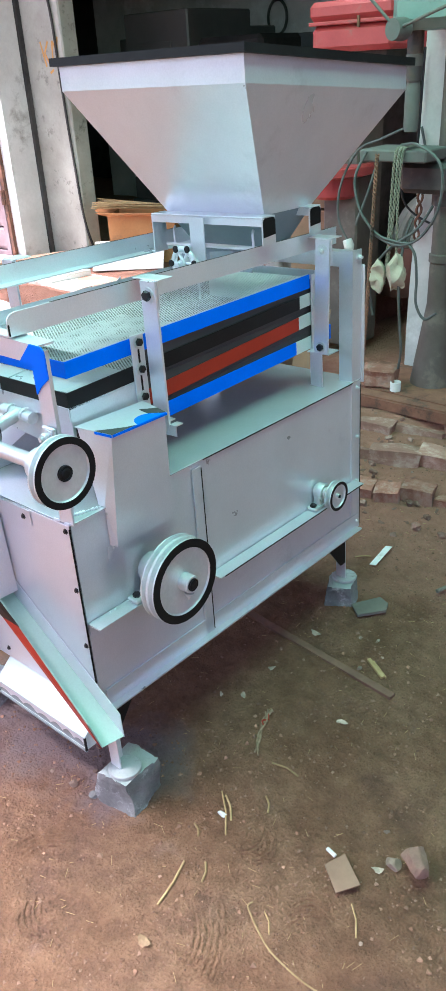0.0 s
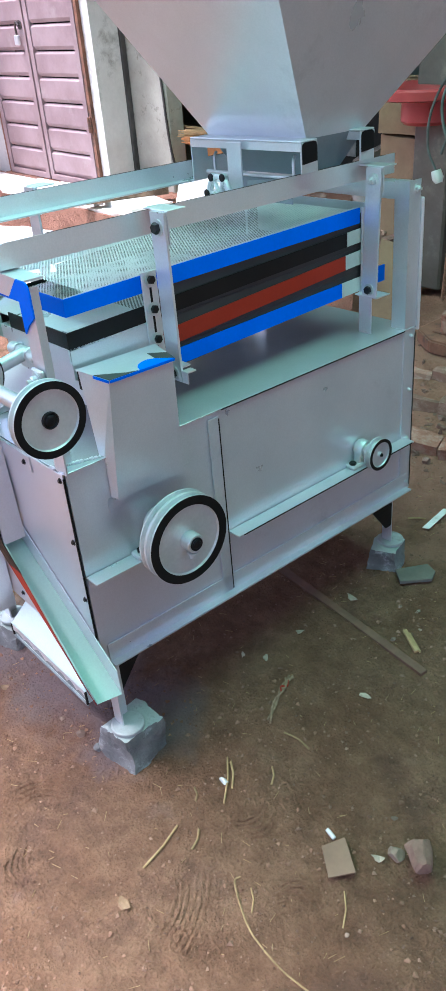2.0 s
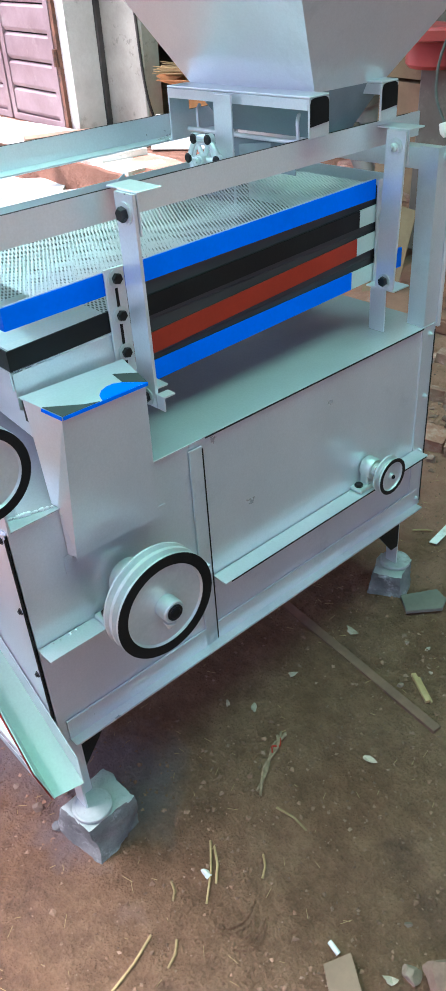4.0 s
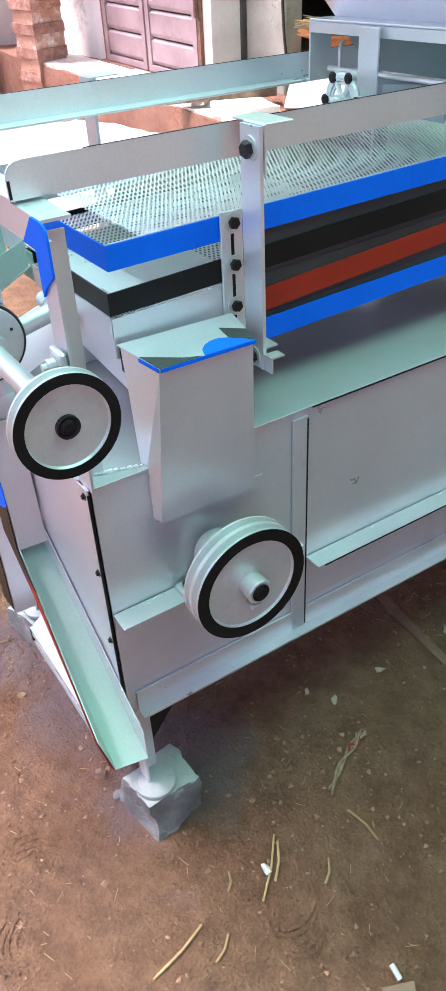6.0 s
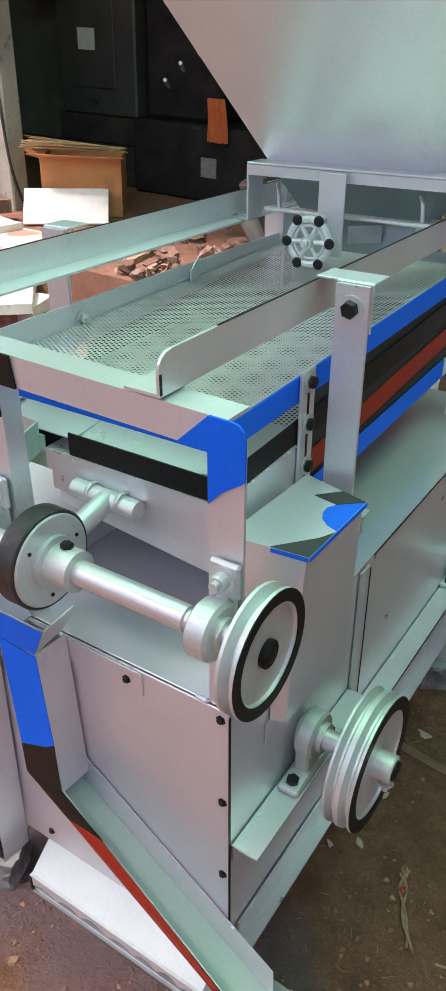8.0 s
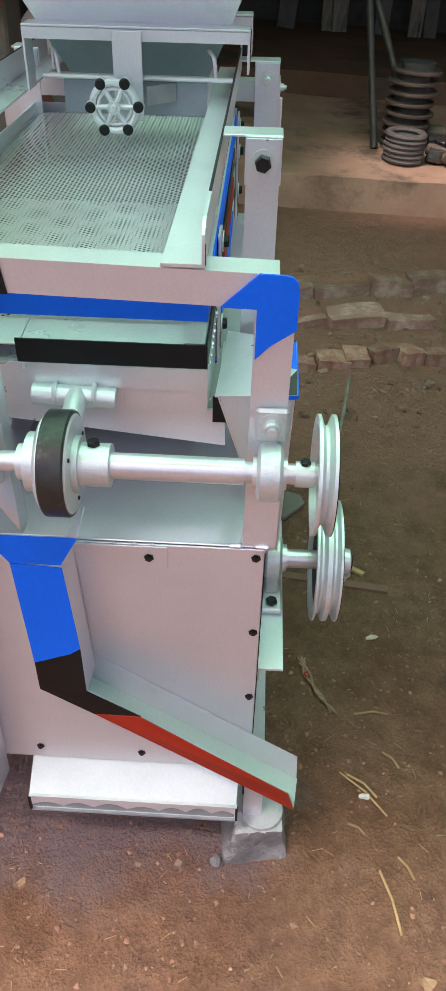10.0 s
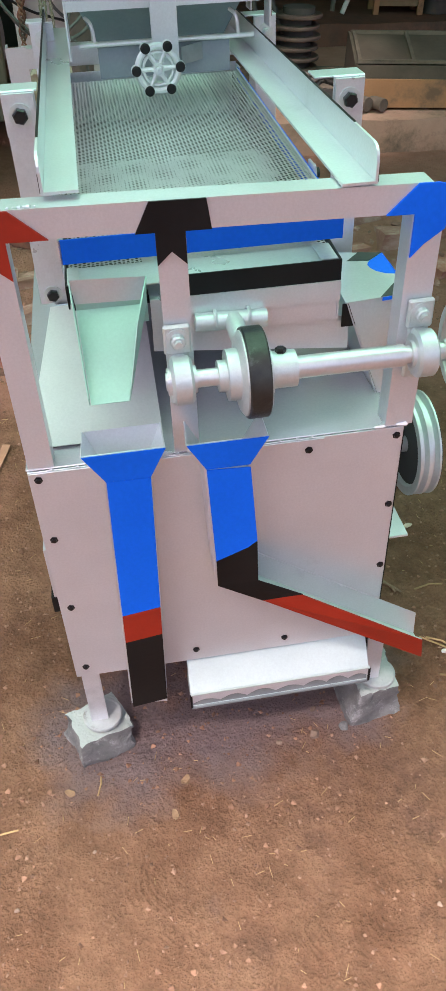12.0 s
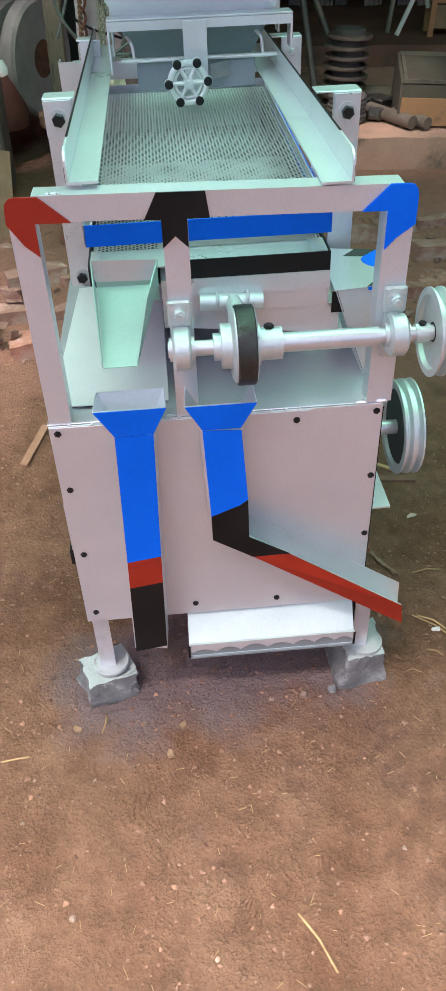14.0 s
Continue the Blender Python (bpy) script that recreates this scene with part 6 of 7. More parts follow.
part("spindle", turned([(1.30, 0), (1.30, 0.026), (1.32, 0.030), (1.46, 0.030), (1.48, 0.024), (1.53, 0.026), (1.535, 0.034), (1.575, 0.034), (1.58, 0.026), (1.66, 0.026), (1.66, 0)], (-0.575, 2.36, 0), "z", 24), DULLGREY, head, "dull grey spindle", smooth=True)
part("quill", rod(bmesh.new(), (-0.575, 2.36, 1.482), (-0.575, 2.36, 1.66), 0.032, 18), DARKSTEEL, head, "dark quill sleeve", smooth=True)
motor = holder("red_machine", "chipped red enamelled machine casing", "machine")
for name, z0, z1, g in (("lid", 1.722, 1.800, 0.0), ("casing", 1.60, 1.708, 0.010)):
    bm = boxes((-1.27 + g, -0.82 - g, 2.62 + g, 3.02 - g, z0, z1), bevel=0.022)
    part(name, bm, ENAMEL, motor, smooth=False)
part("seam", boxes((-1.263, -0.827, 2.617, 3.016, 1.707, 1.722), bevel=0.003), ENAMEL, motor, "raised red seam band")
part("pedestal", boxes((-1.24, -1.04, 2.72, 2.95, 0.20, 1.61), bevel=0.01), BROWNIRON, motor)
part("red_flange", turned([(1.070, 0.0), (1.070, 0.20), (1.078, 0.22), (1.112, 0.22), (1.122, 0.21), (1.122, 0.0)], (-1.20, 2.72, 0), "z", 36), ENAMEL, motor, "chipped red round flange", smooth=True)
part("red_guard", turned([(0.965, 0.0), (0.965, 0.105), (0.98, 0.120), (1.0695, 0.120), (1.0695, 0.0)], (-1.17, 2.72, 0), "z", 28), ENAMEL, motor, "red rounded guard", smooth=True)
part("clasp", boxes((-1.00, -0.988, 2.606, 2.6165, 1.690, 1.735), bevel=0.002), RUST, motor)
for k, (x, y, z, a, b, h, rz) in enumerate(((-1.415, 3.06, 0.345, 0.36, 0.30, 0.25, 6), (-1.42, 3.08, 0.606, 0.38, 0.28, 0.25, -5), (-1.45, 3.08, 0.867, 0.36, 0.26, 0.24, 8))):
    c = holder("carton", "crushed brown cardboard carton in a stack", "carton", pose(x, y, z, 0, 0, rz), "stacked cartons")
    part("carton_body", rough_box(-a / 2, a / 2, -b / 2, b / 2, 0, h, 70 + k, 0.010, 0.10), CARD, c, smooth=True)
    part("tape", boxes((-a / 2 - 0.012, a / 2 + 0.012, -0.025, 0.025, h + 0.008, h + 0.010)), CARD, c)
thing("cardboard_sheet", plate([(-1.14, 2.28, 0.10), (-0.99, 2.32, 0.11), (-0.97, 2.40, 0.50), (-1.12, 2.36, 0.53)], 0.005), CARD, "bent sheet of brown cardboard leaning behind the machine", "cardboard")
# flanged iron drums lying against one another on the platform
for x, y, z, r, ln, d in ((-1.74, 3.26, 0.345, 0.110, 0.37, (-0.34, -0.22, 0.91)), (-1.74, 3.06, 0.345, 0.060, 0.26, (-0.55, 0.0, 0.84))):
    d = Vector(d).normalized()
    dr = holder("flanged_drum", "dull grey iron drum with a rusty flange standing on the platform", "drum", group="flanged drums")
    base = Vector((x, y, z + r * 0.8 * math.hypot(d.x, d.y)))
    part("drum_body", turned([(0, 0), (0, r * 0.78), (ln * 0.9, r * 0.82), (ln * 0.9, 0)], base, d, 28), wheel_grey, dr, smooth=True)
    part("flange", turned([(ln * 0.9, r * 0.6), (ln * 0.9, r), (ln, r), (ln, r * 0.70), (ln * 0.93, r * 0.66)], base, d, 32), BROWNIRON, dr, "rusty brown flange", smooth=True)
# ropes, cables and rags on the drill table
ROPE = surface("grey_green_rope", (0.13, 0.112, 0.085), (0.24, 0.21, 0.16), 0.95, 0, 60, 0.8, 260)
CABLE = surface("dusty_black_cable", (0.05, 0.05, 0.048), (0.10, 0.10, 0.095), 0.6, 0, 20, 0.2, 200)
RAG = surface("pale_rag", (0.30, 0.245, 0.18), (0.46, 0.385, 0.30), 0.95, 0, 14, 0.5, 160)
for k, (x, drop, r) in enumerate(((-0.520, 0.86, 0.0055), (-0.536, 0.80, 0.005), (-0.505, 0.78, 0.0045))):
    rope = holder("rope", "frayed grey-green rope twisted and hanging over the drill table", "rope", group="hanging ropes")
    line = curve_pts([(x, 2.34, 1.250), (x, 2.22, 1.258), (x - 0.004, 2.185, 1.225), (x - 0.010, 2.18, 1.05), (x - 0.022 + 0.01 * k, 2.175, 0.85), (x - 0.030 + 0.006 * k, 2.18, drop - 0.08)], 110)
    for q in range(2):
        part("strand", tube_path(bmesh.new(), [p + Vector((r * math.cos(1.3 * j + math.pi * q), r * 0.6 * math.sin(1.3 * j + math.pi * q), 0)) for j, p in enumerate(line)], r * 0.62, 6), ROPE, rope, smooth=True)
# a thin dark twisted rope beside them
cord = holder("rope", "thin dark brown twisted rope hanging beside the drill table", "rope")
for q in range(2):
    part("strand", tube_path(bmesh.new(), [Vector((-0.604 + 0.006 * math.cos(1.1 * j + math.pi * q) - 0.0002 * j, 2.155 + 0.004 * math.sin(1.1 * j + math.pi * q), 1.235 - 0.0058 * j)) for j in range(146)], 0.0042, 6), RUST, cord, smooth=True)
for k, c in enumerate(([(-0.70, 2.56, 1.30), (-0.828, 2.56, 1.25), (-0.944, 2.56, 1.201), (-1.029, 2.555, 1.056), (-1.039, 2.55, 0.904), (-0.985, 2.55, 0.80)],
                       [(-0.54, 2.23, 1.262), (-0.44, 2.18, 1.268), (-0.335, 2.17, 1.20), (-0.330, 2.17, 1.05), (-0.40, 2.17, 0.93), (-0.50, 2.17, 0.89), (-0.60, 2.17, 0.92), (-0.665, 2.17, 0.99)],
                       [(-0.675, 2.19, 1.24), (-0.71, 2.165, 1.14), (-0.68, 2.16, 1.02), (-0.60, 2.165, 0.93), (-0.52, 2.17, 0.905), (-0.445, 2.17, 0.90)],
                       [(-0.46, 2.17, 0.905), (-0.42, 2.17, 0.86), (-0.405, 2.17, 0.76), (-0.40, 2.17, 0.66), (-0.36, 2.175, 0.60), (-0.31, 2.18, 0.63)],
                       [(-0.445, 2.18, 1.00), (-0.475, 2.175, 0.90), (-0.485, 2.17, 0.75), (-0.475, 2.17, 0.60), (-0.46, 2.175, 0.45), (-0.47, 2.18, 0.36)],
                       [(-0.62, 2.19, 1.21), (-0.655, 2.175, 1.08), (-0.69, 2.165, 0.985), (-0.70, 2.165, 0.955)],
                       [(-0.36, 2.18, 1.05), (-0.42, 2.175, 0.96), (-0.53, 2.17, 0.88), (-0.60, 2.17, 0.80), (-0.63, 2.175, 0.72), (-0.61, 2.18, 0.58)])):
    thing("cable", tube_path(bmesh.new(), curve_pts(c, 34), 0.0058, 7), CABLE, "dusty dark electric cable looped on the drill table", "cable", "looped cables", smooth=True)
bm = turned([(0, 0), (0, 0.022), (0.035, 0.026), (0.055, 0.016), (0.055, 0)], (-0.985, 2.55, 0.805), (0.4, 0, -1), 14)
thing("plug", bm, WHITE, "white plug at the end of a cable", "plug", smooth=True)
for k, (x, z, s) in enumerate(((-0.670, 0.745, 0.75), (-0.580, 0.775, 0.95))):
    bm = bmesh.new()
    bmesh.ops.create_icosphere(bm, subdivisions=3, radius=0.06 * s)
    for v in bm.verts:
        q = v.co.copy()
        v.co = Vector((q.x * 0.7, q.y * 0.35, q.z * 1.35 - abs(q.x) * 0.5)) + noise.noise_vector(q * 26 + Vector((k * 5, 0, 0))) * 0.022
    thing("rag", bm, RAG, "pale dirty rag tied to the hanging ropes", "rag", "rags on the ropes", smooth=True, m=pose(x + 0.085, 2.165, z + 0.015, 0, 0, 10))
thing("brick_weight", rough_stone((0.15, 0.11, 0.085), 88, 2, 0.06), BRICK, "pale broken brick with rope tied round it on the drill base", "brick", m=pose(-0.60, 2.26, 0.233, 0, 0, 15))
thing("tin_can", turned([(0, 0), (0, 0.024), (0.042, 0.024), (0.042, 0.020), (0.004, 0.020), (0.004, 0)], (-0.505, 2.23, 0.234), "z", 20), WHITE, "small white tin on the drill base", "tin", smooth=True)
thing("cable_end", tube_path(bmesh.new(), curve_pts([(0.33, 1.62, 0.10), (0.30, 1.45, 0.03), (0.27, 1.30, 0.02), (0.24, 1.22, 0.016)], 20), 0.007, 7), ROPE, "pale rope end lying on the earth", "rope", smooth=True)

# ---------- workshop side seen beyond the guard rails ----------
wheelm = surface("abrasive_wheel", (0.30, 0.285, 0.27), (0.42, 0.40, 0.38), 0.9, 0, 8, 0.5, 160, dirt=(0.32, 0.31, 0.30), dirt_scale=5)
for k, x in enumerate((-1.06, -0.94)):
    w = holder("grinding_wheel", "large worn grey grinding wheel standing on edge", "wheel", pose(x, 3.62, 0.61, 0, 0, -28), "grinding wheels")
    part("wheel_rim", turned([(-0.045, 0.09), (-0.045, 0.262), (-0.030, 0.278), (0.030, 0.278), (0.045, 0.262), (0.045, 0.09), (-0.045, 0.09)], (0, 0, 0), "x", 64), wheelm, w, smooth=True)
    part("bore", turned([(-0.04, 0), (-0.04, 0.091), (0.04, 0.091), (0.04, 0)], (0, 0, 0), "x", 24), RUST, w, "dark rusty bore", smooth=True)
WOOD = surface("grey_weathered_wood", (0.14, 0.115, 0.095), (0.27, 0.235, 0.20), 0.85, 0, 6, 0.5, 60, dirt=(0.06, 0.045, 0.036), dirt_scale=5, stretch=(6, 6, 0.7))
thing("timber_post", boxes((-0.85, -0.765, 3.30, 3.37, 0.33, 2.6), bevel=0.006), surface("pale_brown_timber", (0.22, 0.165, 0.12), (0.36, 0.285, 0.22), 0.85, 0, 6, 0.5, 60, dirt=(0.10, 0.07, 0.05), dirt_scale=6, stretch=(6, 6, 0.9)), "weathered timber post by the pier", "post")
thing("red_drum", turned([(0, 0), (0, 0.14), (0.05, 0.15), (0.20, 0.11), (0.26, 0.07), (0.26, 0)], (-1.14, 3.42, 0.335), "z", 28), surface("dull_red_iron", (0.13, 0.045, 0.035), (0.20, 0.075, 0.058), 0.7, 0.1, 8, 0.3, 80), "dull red machine foot on the platform", "machine part", smooth=True)
thing("loose_brick", rough_stone((0.13, 0.09, 0.07), 91, 2, 0.06), BRICK, "loose pinkish brick on the platform edge", "brick", m=pose(-0.87, 3.36, 0.335, 0, 0, 12))
thing("wall_cable", tube_path(bmesh.new(), curve_pts([(-0.64, 2.575, 1.30), (-0.52, 2.57, 0.95), (-0.36, 2.57, 0.86), (-0.25, 2.575, 0.95)], 24), 0.006, 7), CABLE, "black cable sagging across the pier", "cable", smooth=True)
thing("pier_cable", tube_path(bmesh.new(), curve_pts([(-0.645, 2.575, 1.60), (-0.655, 2.57, 1.18), (-0.70, 2.55, 1.12), (-0.70, 2.55, 1.02), (-0.668, 2.565, 0.96), (-0.60, 2.57, 0.92), (-0.54, 2.575, 0.90), (-0.42, 2.575, 0.87)], 40), 0.005, 7), BOLT, "thin black cable looping over the pier", "cable", smooth=True)
twist = holder("twisted_rope", "brown twisted rope hanging down the pier", "rope")
for k in range(2):
    line = [Vector((-0.615 + 0.012 * math.sin(0.55 * j + math.pi * k) - 0.0004 * j, 2.572 + 0.006 * math.cos(0.55 * j + math.pi * k), 1.20 - 0.0095 * j)) for j in range(40)]
    part("strand", tube_path(bmesh.new(), line, 0.006, 6), RUST, twist, smooth=True)
plat = surface("rusty_discs", (0.095, 0.058, 0.048), (0.165, 0.105, 0.088), 0.7, 0.35, 8, 0.4, 80, dirt=(0.16, 0.11, 0.08), dirt_scale=6)
bm = turned([(0, 0), (0, 0.122), (0.004, 0.126), (0.014, 0.126), (0.018, 0.122), (0.018, 0)], (0, 0, 0), "z", 40)
disc_me = mesh_of(bm, "disc", plat, True)
bm = turned([(0.018, 0), (0.018, 0.085), (0.048, 0.085), (0.048, 0)], (0, 0, 0), "z", 28)
gap_me = mesh_of(bm, "spacer", GLOOM, True)
for k in range(8):
    d = holder("steel_disc", "dark rusty steel disc in a tall stack", "disc", pose(0.750 + 0.008 * math.sin(3 * k), 3.72, 0.335 + 0.049 * k, 0.6 * math.sin(k), 0.5, 20 * k), "stacked steel discs")
    for n, me in (("disc", disc_me), ("spacer", gap_me)):
        o = new(n, me)
        o.parent = d
ringm = surface("rubber_rings", (0.085, 0.065, 0.060), (0.13, 0.10, 0.095), 0.8, 0, 8, 0.3, 90)
for k in range(6):
    bm = turned([(0, 0.072), (0, 0.098), (0.010, 0.105), (0.020, 0.098), (0.020, 0.072), (0.010, 0.066), (0, 0.072)], (0, 0, 0), "z", 40)
    thing("belt_ring", bm, ringm, "dull brown ring in a stack on the platform edge", "ring", "stacked rings", smooth=True, m=pose(0.705 + 0.003 * math.sin(2 * k), 3.42, 0.336 + 0.0225 * k, 0, 0, 30 * k))
for x0, y0, x1, z1 in ((0.80, 3.62, 0.16, 1.75), (0.585, 3.60, 0.34, 1.75)):
    thing("steel_pipe", rod(bmesh.new(), (x0, y0, 0.335), (x1, y0 + 0.55, z1), 0.019, 16), DARKSTEEL, "long dark steel pipe leaning over the discs", "pipe", "leaning pipes", smooth=True)
LOGWOOD = surface("grey_brown_log", (0.10, 0.068, 0.052), (0.175, 0.122, 0.098), 0.85, 0, 9, 0.5, 60)
for x0, y0, x1, y1, r in ((0.86, 3.52, 1.02, 3.22, 0.034), (0.98, 3.44, 1.10, 3.21, 0.031), (0.86, 3.75, 1.12, 3.70, 0.05), (1.58, 3.30, 2.05, 3.24, 0.030), (1.57, 3.22, 2.02, 3.17, 0.027)):
    thing("round_bar", rod(bmesh.new(), (x0, y0, 0.334 + r), (x1, y1, 0.334 + r), r, 20), LOGWOOD, "short grey round log lying on the platform", "log", "short round logs", smooth=True)
for k, (x, y, s) in enumerate(((0.87, 3.42, 0.06), (0.93, 3.55, 0.08), (0.90, 3.62, 0.07))):
    thing("iron_scrap", rough_stone((s * 1.4, s, s), 95 + k, 2, 0.12), DARKSTEEL, "lump of dark iron scrap on the platform", "scrap", "iron scrap", m=pose(x, y, 0.332, 0, 0, 40 * k))
# low trough box with a framed mesh lid
TAN = surface("tan_painted_board", (0.34, 0.150, 0.068), (0.44, 0.205, 0.098), 0.7, 0, 4, 0.2, 70, dirt=(0.18, 0.10, 0.06), dirt_scale=4)
OLIVE = surface("olive_grime", (0.070, 0.050, 0.035), (0.12, 0.088, 0.064), 0.8, 0, 6, 0.3, 80)
BROWNWOOD = surface("brown_weathered_wood", (0.10, 0.075, 0.055), (0.18, 0.135, 0.10), 0.85, 0, 8, 0.4, 70, dirt=(0.06, 0.045, 0.036), dirt_scale=6)
tb = holder("seed_tray_box", "low box with a tan front and a sloping framed mesh top", "box")
tb.matrix_world = pose(0.965, 3.29, 0.338, 0, 0, -9)
LEN, DEP, HF = 0.57, 0.34, 0.135
part("front_board", boxes((0, LEN, 0, 0.012, 0, HF), bevel=0.002), TAN, tb, "tan painted front board")
part("dark_rail", boxes((0, LEN, 0.006, 0.024, HF + 0.001, HF + 0.062)), OLIVE, tb)
for x in (-0.013, LEN + 0.001):
    part("end_board", extrude_poly(bmesh.new(), [(x, 0, 0), (x, DEP, 0), (x, DEP, 0.285), (x, 0.29, 0.285), (x, 0.004, HF + 0.07), (x, 0, HF)], (0.012, 0, 0)), OLIVE, tb)
for name, a, b in (("lid_bar", (0, 0.016, 0.212), (LEN, 0.016, 0.212)), ("lid_bar", (0, 0.295, 0.290), (LEN, 0.295, 0.290)), ("lid_bar", (0.012, 0.02, 0.214), (0.012, 0.29, 0.288)), ("lid_bar", (0.285, 0.02, 0.214), (0.285, 0.29, 0.288)), ("lid_bar", (LEN - 0.012, 0.02, 0.214), (LEN - 0.012, 0.29, 0.288))):
    part(name, rod(bmesh.new(), a, b, 0.012, 4), BROWNWOOD, tb, "weathered lid frame bar")
part("mesh_panel", plate([(0, 0.02, 0.204), (LEN, 0.02, 0.204), (LEN, 0.29, 0.278), (0, 0.29, 0.278)], 0.003), OLIVE, tb, "dark mesh panel")
part("back_board", boxes((0, LEN, DEP, DEP + 0.012, 0, 0.285)), OLIVE, tb)
# stool, trestle and standing stock at the back
stool = holder("wooden_stool", "small brown wooden stool on the inner floor", "stool", pose(1.79, 5.05, 0.462, 0, 0, -8))
part("seat", boxes((-0.17, 0.17, -0.12, 0.12, 0.20, 0.225), bevel=0.004), TAN, stool)
for sx in (-0.15, 0.15):
    for sy in (-0.10, 0.10):
        part("leg", boxes((sx - 0.018, sx + 0.018, sy - 0.018, sy + 0.018, 0, 0.2)), TAN, stool)
part("panel", boxes((-0.13, 0.13, -0.105, -0.095, 0.05, 0.19)), CARD, stool)
thing("cast_drum", turned([(0, 0), (0, 0.105), (0.085, 0.105), (0.09, 0.128), (0.108, 0.128), (0.110, 0.05), (0.095, 0.045), (0.095, 0)], (2.06, 5.02, 0.462), "z", 32), DARKSTEEL, "dark flanged iron drum on the inner floor", "drum", smooth=True)
tr = holder("trestle", "white painted A-shaped trestle foot", "trestle")
for a, b in (((1.40, 5.0, 0.465), (1.55, 5.05, 0.80)), ((1.63, 5.1, 0.62), (1.55, 5.05, 0.80)), ((1.36, 5.1, 0.465), (1.42, 5.12, 1.2))):
    part("leg", rod(bmesh.new(), a, b, 0.017, 8), WHITE if a[0] != 1.36 else WOOD, tr)
rs = random.Random(21)
for k in range(16):
    x = 0.2 + k * 0.22 + rs.uniform(-0.06, 0.06)
    thing("standing_plank", boxes((-rs.uniform(0.03, 0.09), rs.uniform(0.03, 0.09), -0.012, 0.012, 0, rs.uniform(1.5, 2.2)), bevel=0.003), rs.choice([WOOD, DARKSTEEL, GLOOM, CABINET]), "dusty plank leaning on the dark back wall", "plank", "planks on the back wall", m=pose(x, 6.25, 0.462, -6, rs.uniform(-4, 4), rs.uniform(-15, 15)))

# ---------- litter on the earth ----------
PEB = surface("pale_pebble", (0.25, 0.165, 0.12), (0.39, 0.28, 0.215), 0.9, 0, 20, 0.4, 160, vary=0.35)
ROCK = surface("pink_rock", (0.21, 0.115, 0.085), (0.36, 0.215, 0.16), 0.92, 0, 22, 0.6, 120)


def broken_rock(size, seed):
    """An angular lump: a ball cut by a few planes and roughened."""
    r = random.Random(seed)
    bm = bmesh.new()
    bmesh.ops.create_icosphere(bm, subdivisions=2 if seed == 7 else 3, radius=0.6)
    cuts = [(Vector((r.gauss(0, 1), r.gauss(0, 1), r.gauss(0, 1))).normalized(), r.uniform(0.26, 0.42)) for _ in range(9)]
    for v in bm.verts:
        for n, d in cuts:
            k = v.co.dot(n) - d
            if k > 0:
                v.co -= n * k
        v.co += noise.noise_vector(v.co * 5 + Vector((seed, 0, 0))) * 0.035
        v.co = Vector((v.co.x * size[0], v.co.y * size[1], v.co.z * size[2]))
    lo = min(v.co.z for v in bm.verts)
    for v in bm.verts:
        v.co.z -= lo
    return bm


thing("rock", broken_rock((0.066, 0.080, 0.066), 101), ROCK, "broken pinkish rock on the earth", "rock", m=pose(0.672, 0.278, earth_z(0.672, 0.278) - 0.006, 0, 0, 30))
thing("rock_chip", broken_rock((0.040, 0.034, 0.022), 102), PEB, "small grey rock chip on the earth", "rock", m=pose(0.632, 0.254, earth_z(0.632, 0.254) - 0.004, 0, 0, 60))
MICA = surface("dull_brown_tile", (0.20, 0.106, 0.066), (0.28, 0.160, 0.105), 0.55, 0, 9, 0.2, 120)
thing("tile_piece", plate([(0.517, 0.154, 0.006), (0.575, 0.111, 0.008), (0.607, 0.157, 0.012), (0.539, 0.202, 0.010)], 0.004), MICA, "dull brown square tile piece lying on the earth", "tile", m=pose(0, 0, earth_z(0.56, 0.155), 0, 0, 0))
thing("white_stub", rod(bmesh.new(), (0.500, 0.189, 0.012), (0.524, 0.186, 0.008), 0.0048, 12), WHITE, "small white paper stub on the earth", "stub", smooth=True, m=pose(0, 0, earth_z(0.51, 0.187), 0, 0, 0))
SLATE = surface("grey_slate", (0.12, 0.108, 0.088), (0.20, 0.18, 0.15), 0.85, 0, 9, 0.3, 90)
thing("slate_piece", plate([(0.052, 0.997, 0.004), (0.100, 0.958, 0.006), (0.162, 1.028, 0.010), (0.150, 1.062, 0.012), (0.110, 1.078, 0.010)], 0.010), SLATE, "broken grey-green slate piece by a foot stone", "slate", m=pose(0, 0, earth_z(0.1, 1.0), 0, 0, 0))
thing("paper_scrap", plate([(-0.028, 1.240, 0.006), (-0.006, 1.246, 0.008), (-0.016, 1.376, 0.014), (-0.040, 1.372, 0.010)], 0.002), WHITE, "folded white paper scrap on the earth", "paper", m=pose(0, 0, earth_z(-0.02, 1.3), 0, 0, 0))
sticks = (((0.264, -0.035), (0.291, -0.148), 0.0042), ((0.212, 0.057), (0.243, 0.035), 0.004), ((0.204, 0.167), (0.292, 0.077), 0.0034), ((0.303, -0.006), (0.329, -0.048), 0.004), ((0.247, 0.315), (0.324, 0.322), 0.004), ((0.299, 0.222), (0.331, 0.188), 0.004),
          ((-0.098, 1.257), (-0.056, 1.296), 0.005), ((-0.21, -0.524), (-0.158, -0.631), 0.0035), ((-0.203, -0.535), (-0.164, -0.618), 0.003), ((0.219, 0.164), (0.276, 0.116), 0.004), ((-0.57, -0.066), (-0.579, -0.107), 0.003), ((-0.793, -0.162), (-0.734, -0.153), 0.003), ((0.610, 0.118), (0.658, 0.059), 0.0026), ((0.479, -0.016), (0.517, -0.050), 0.0026))
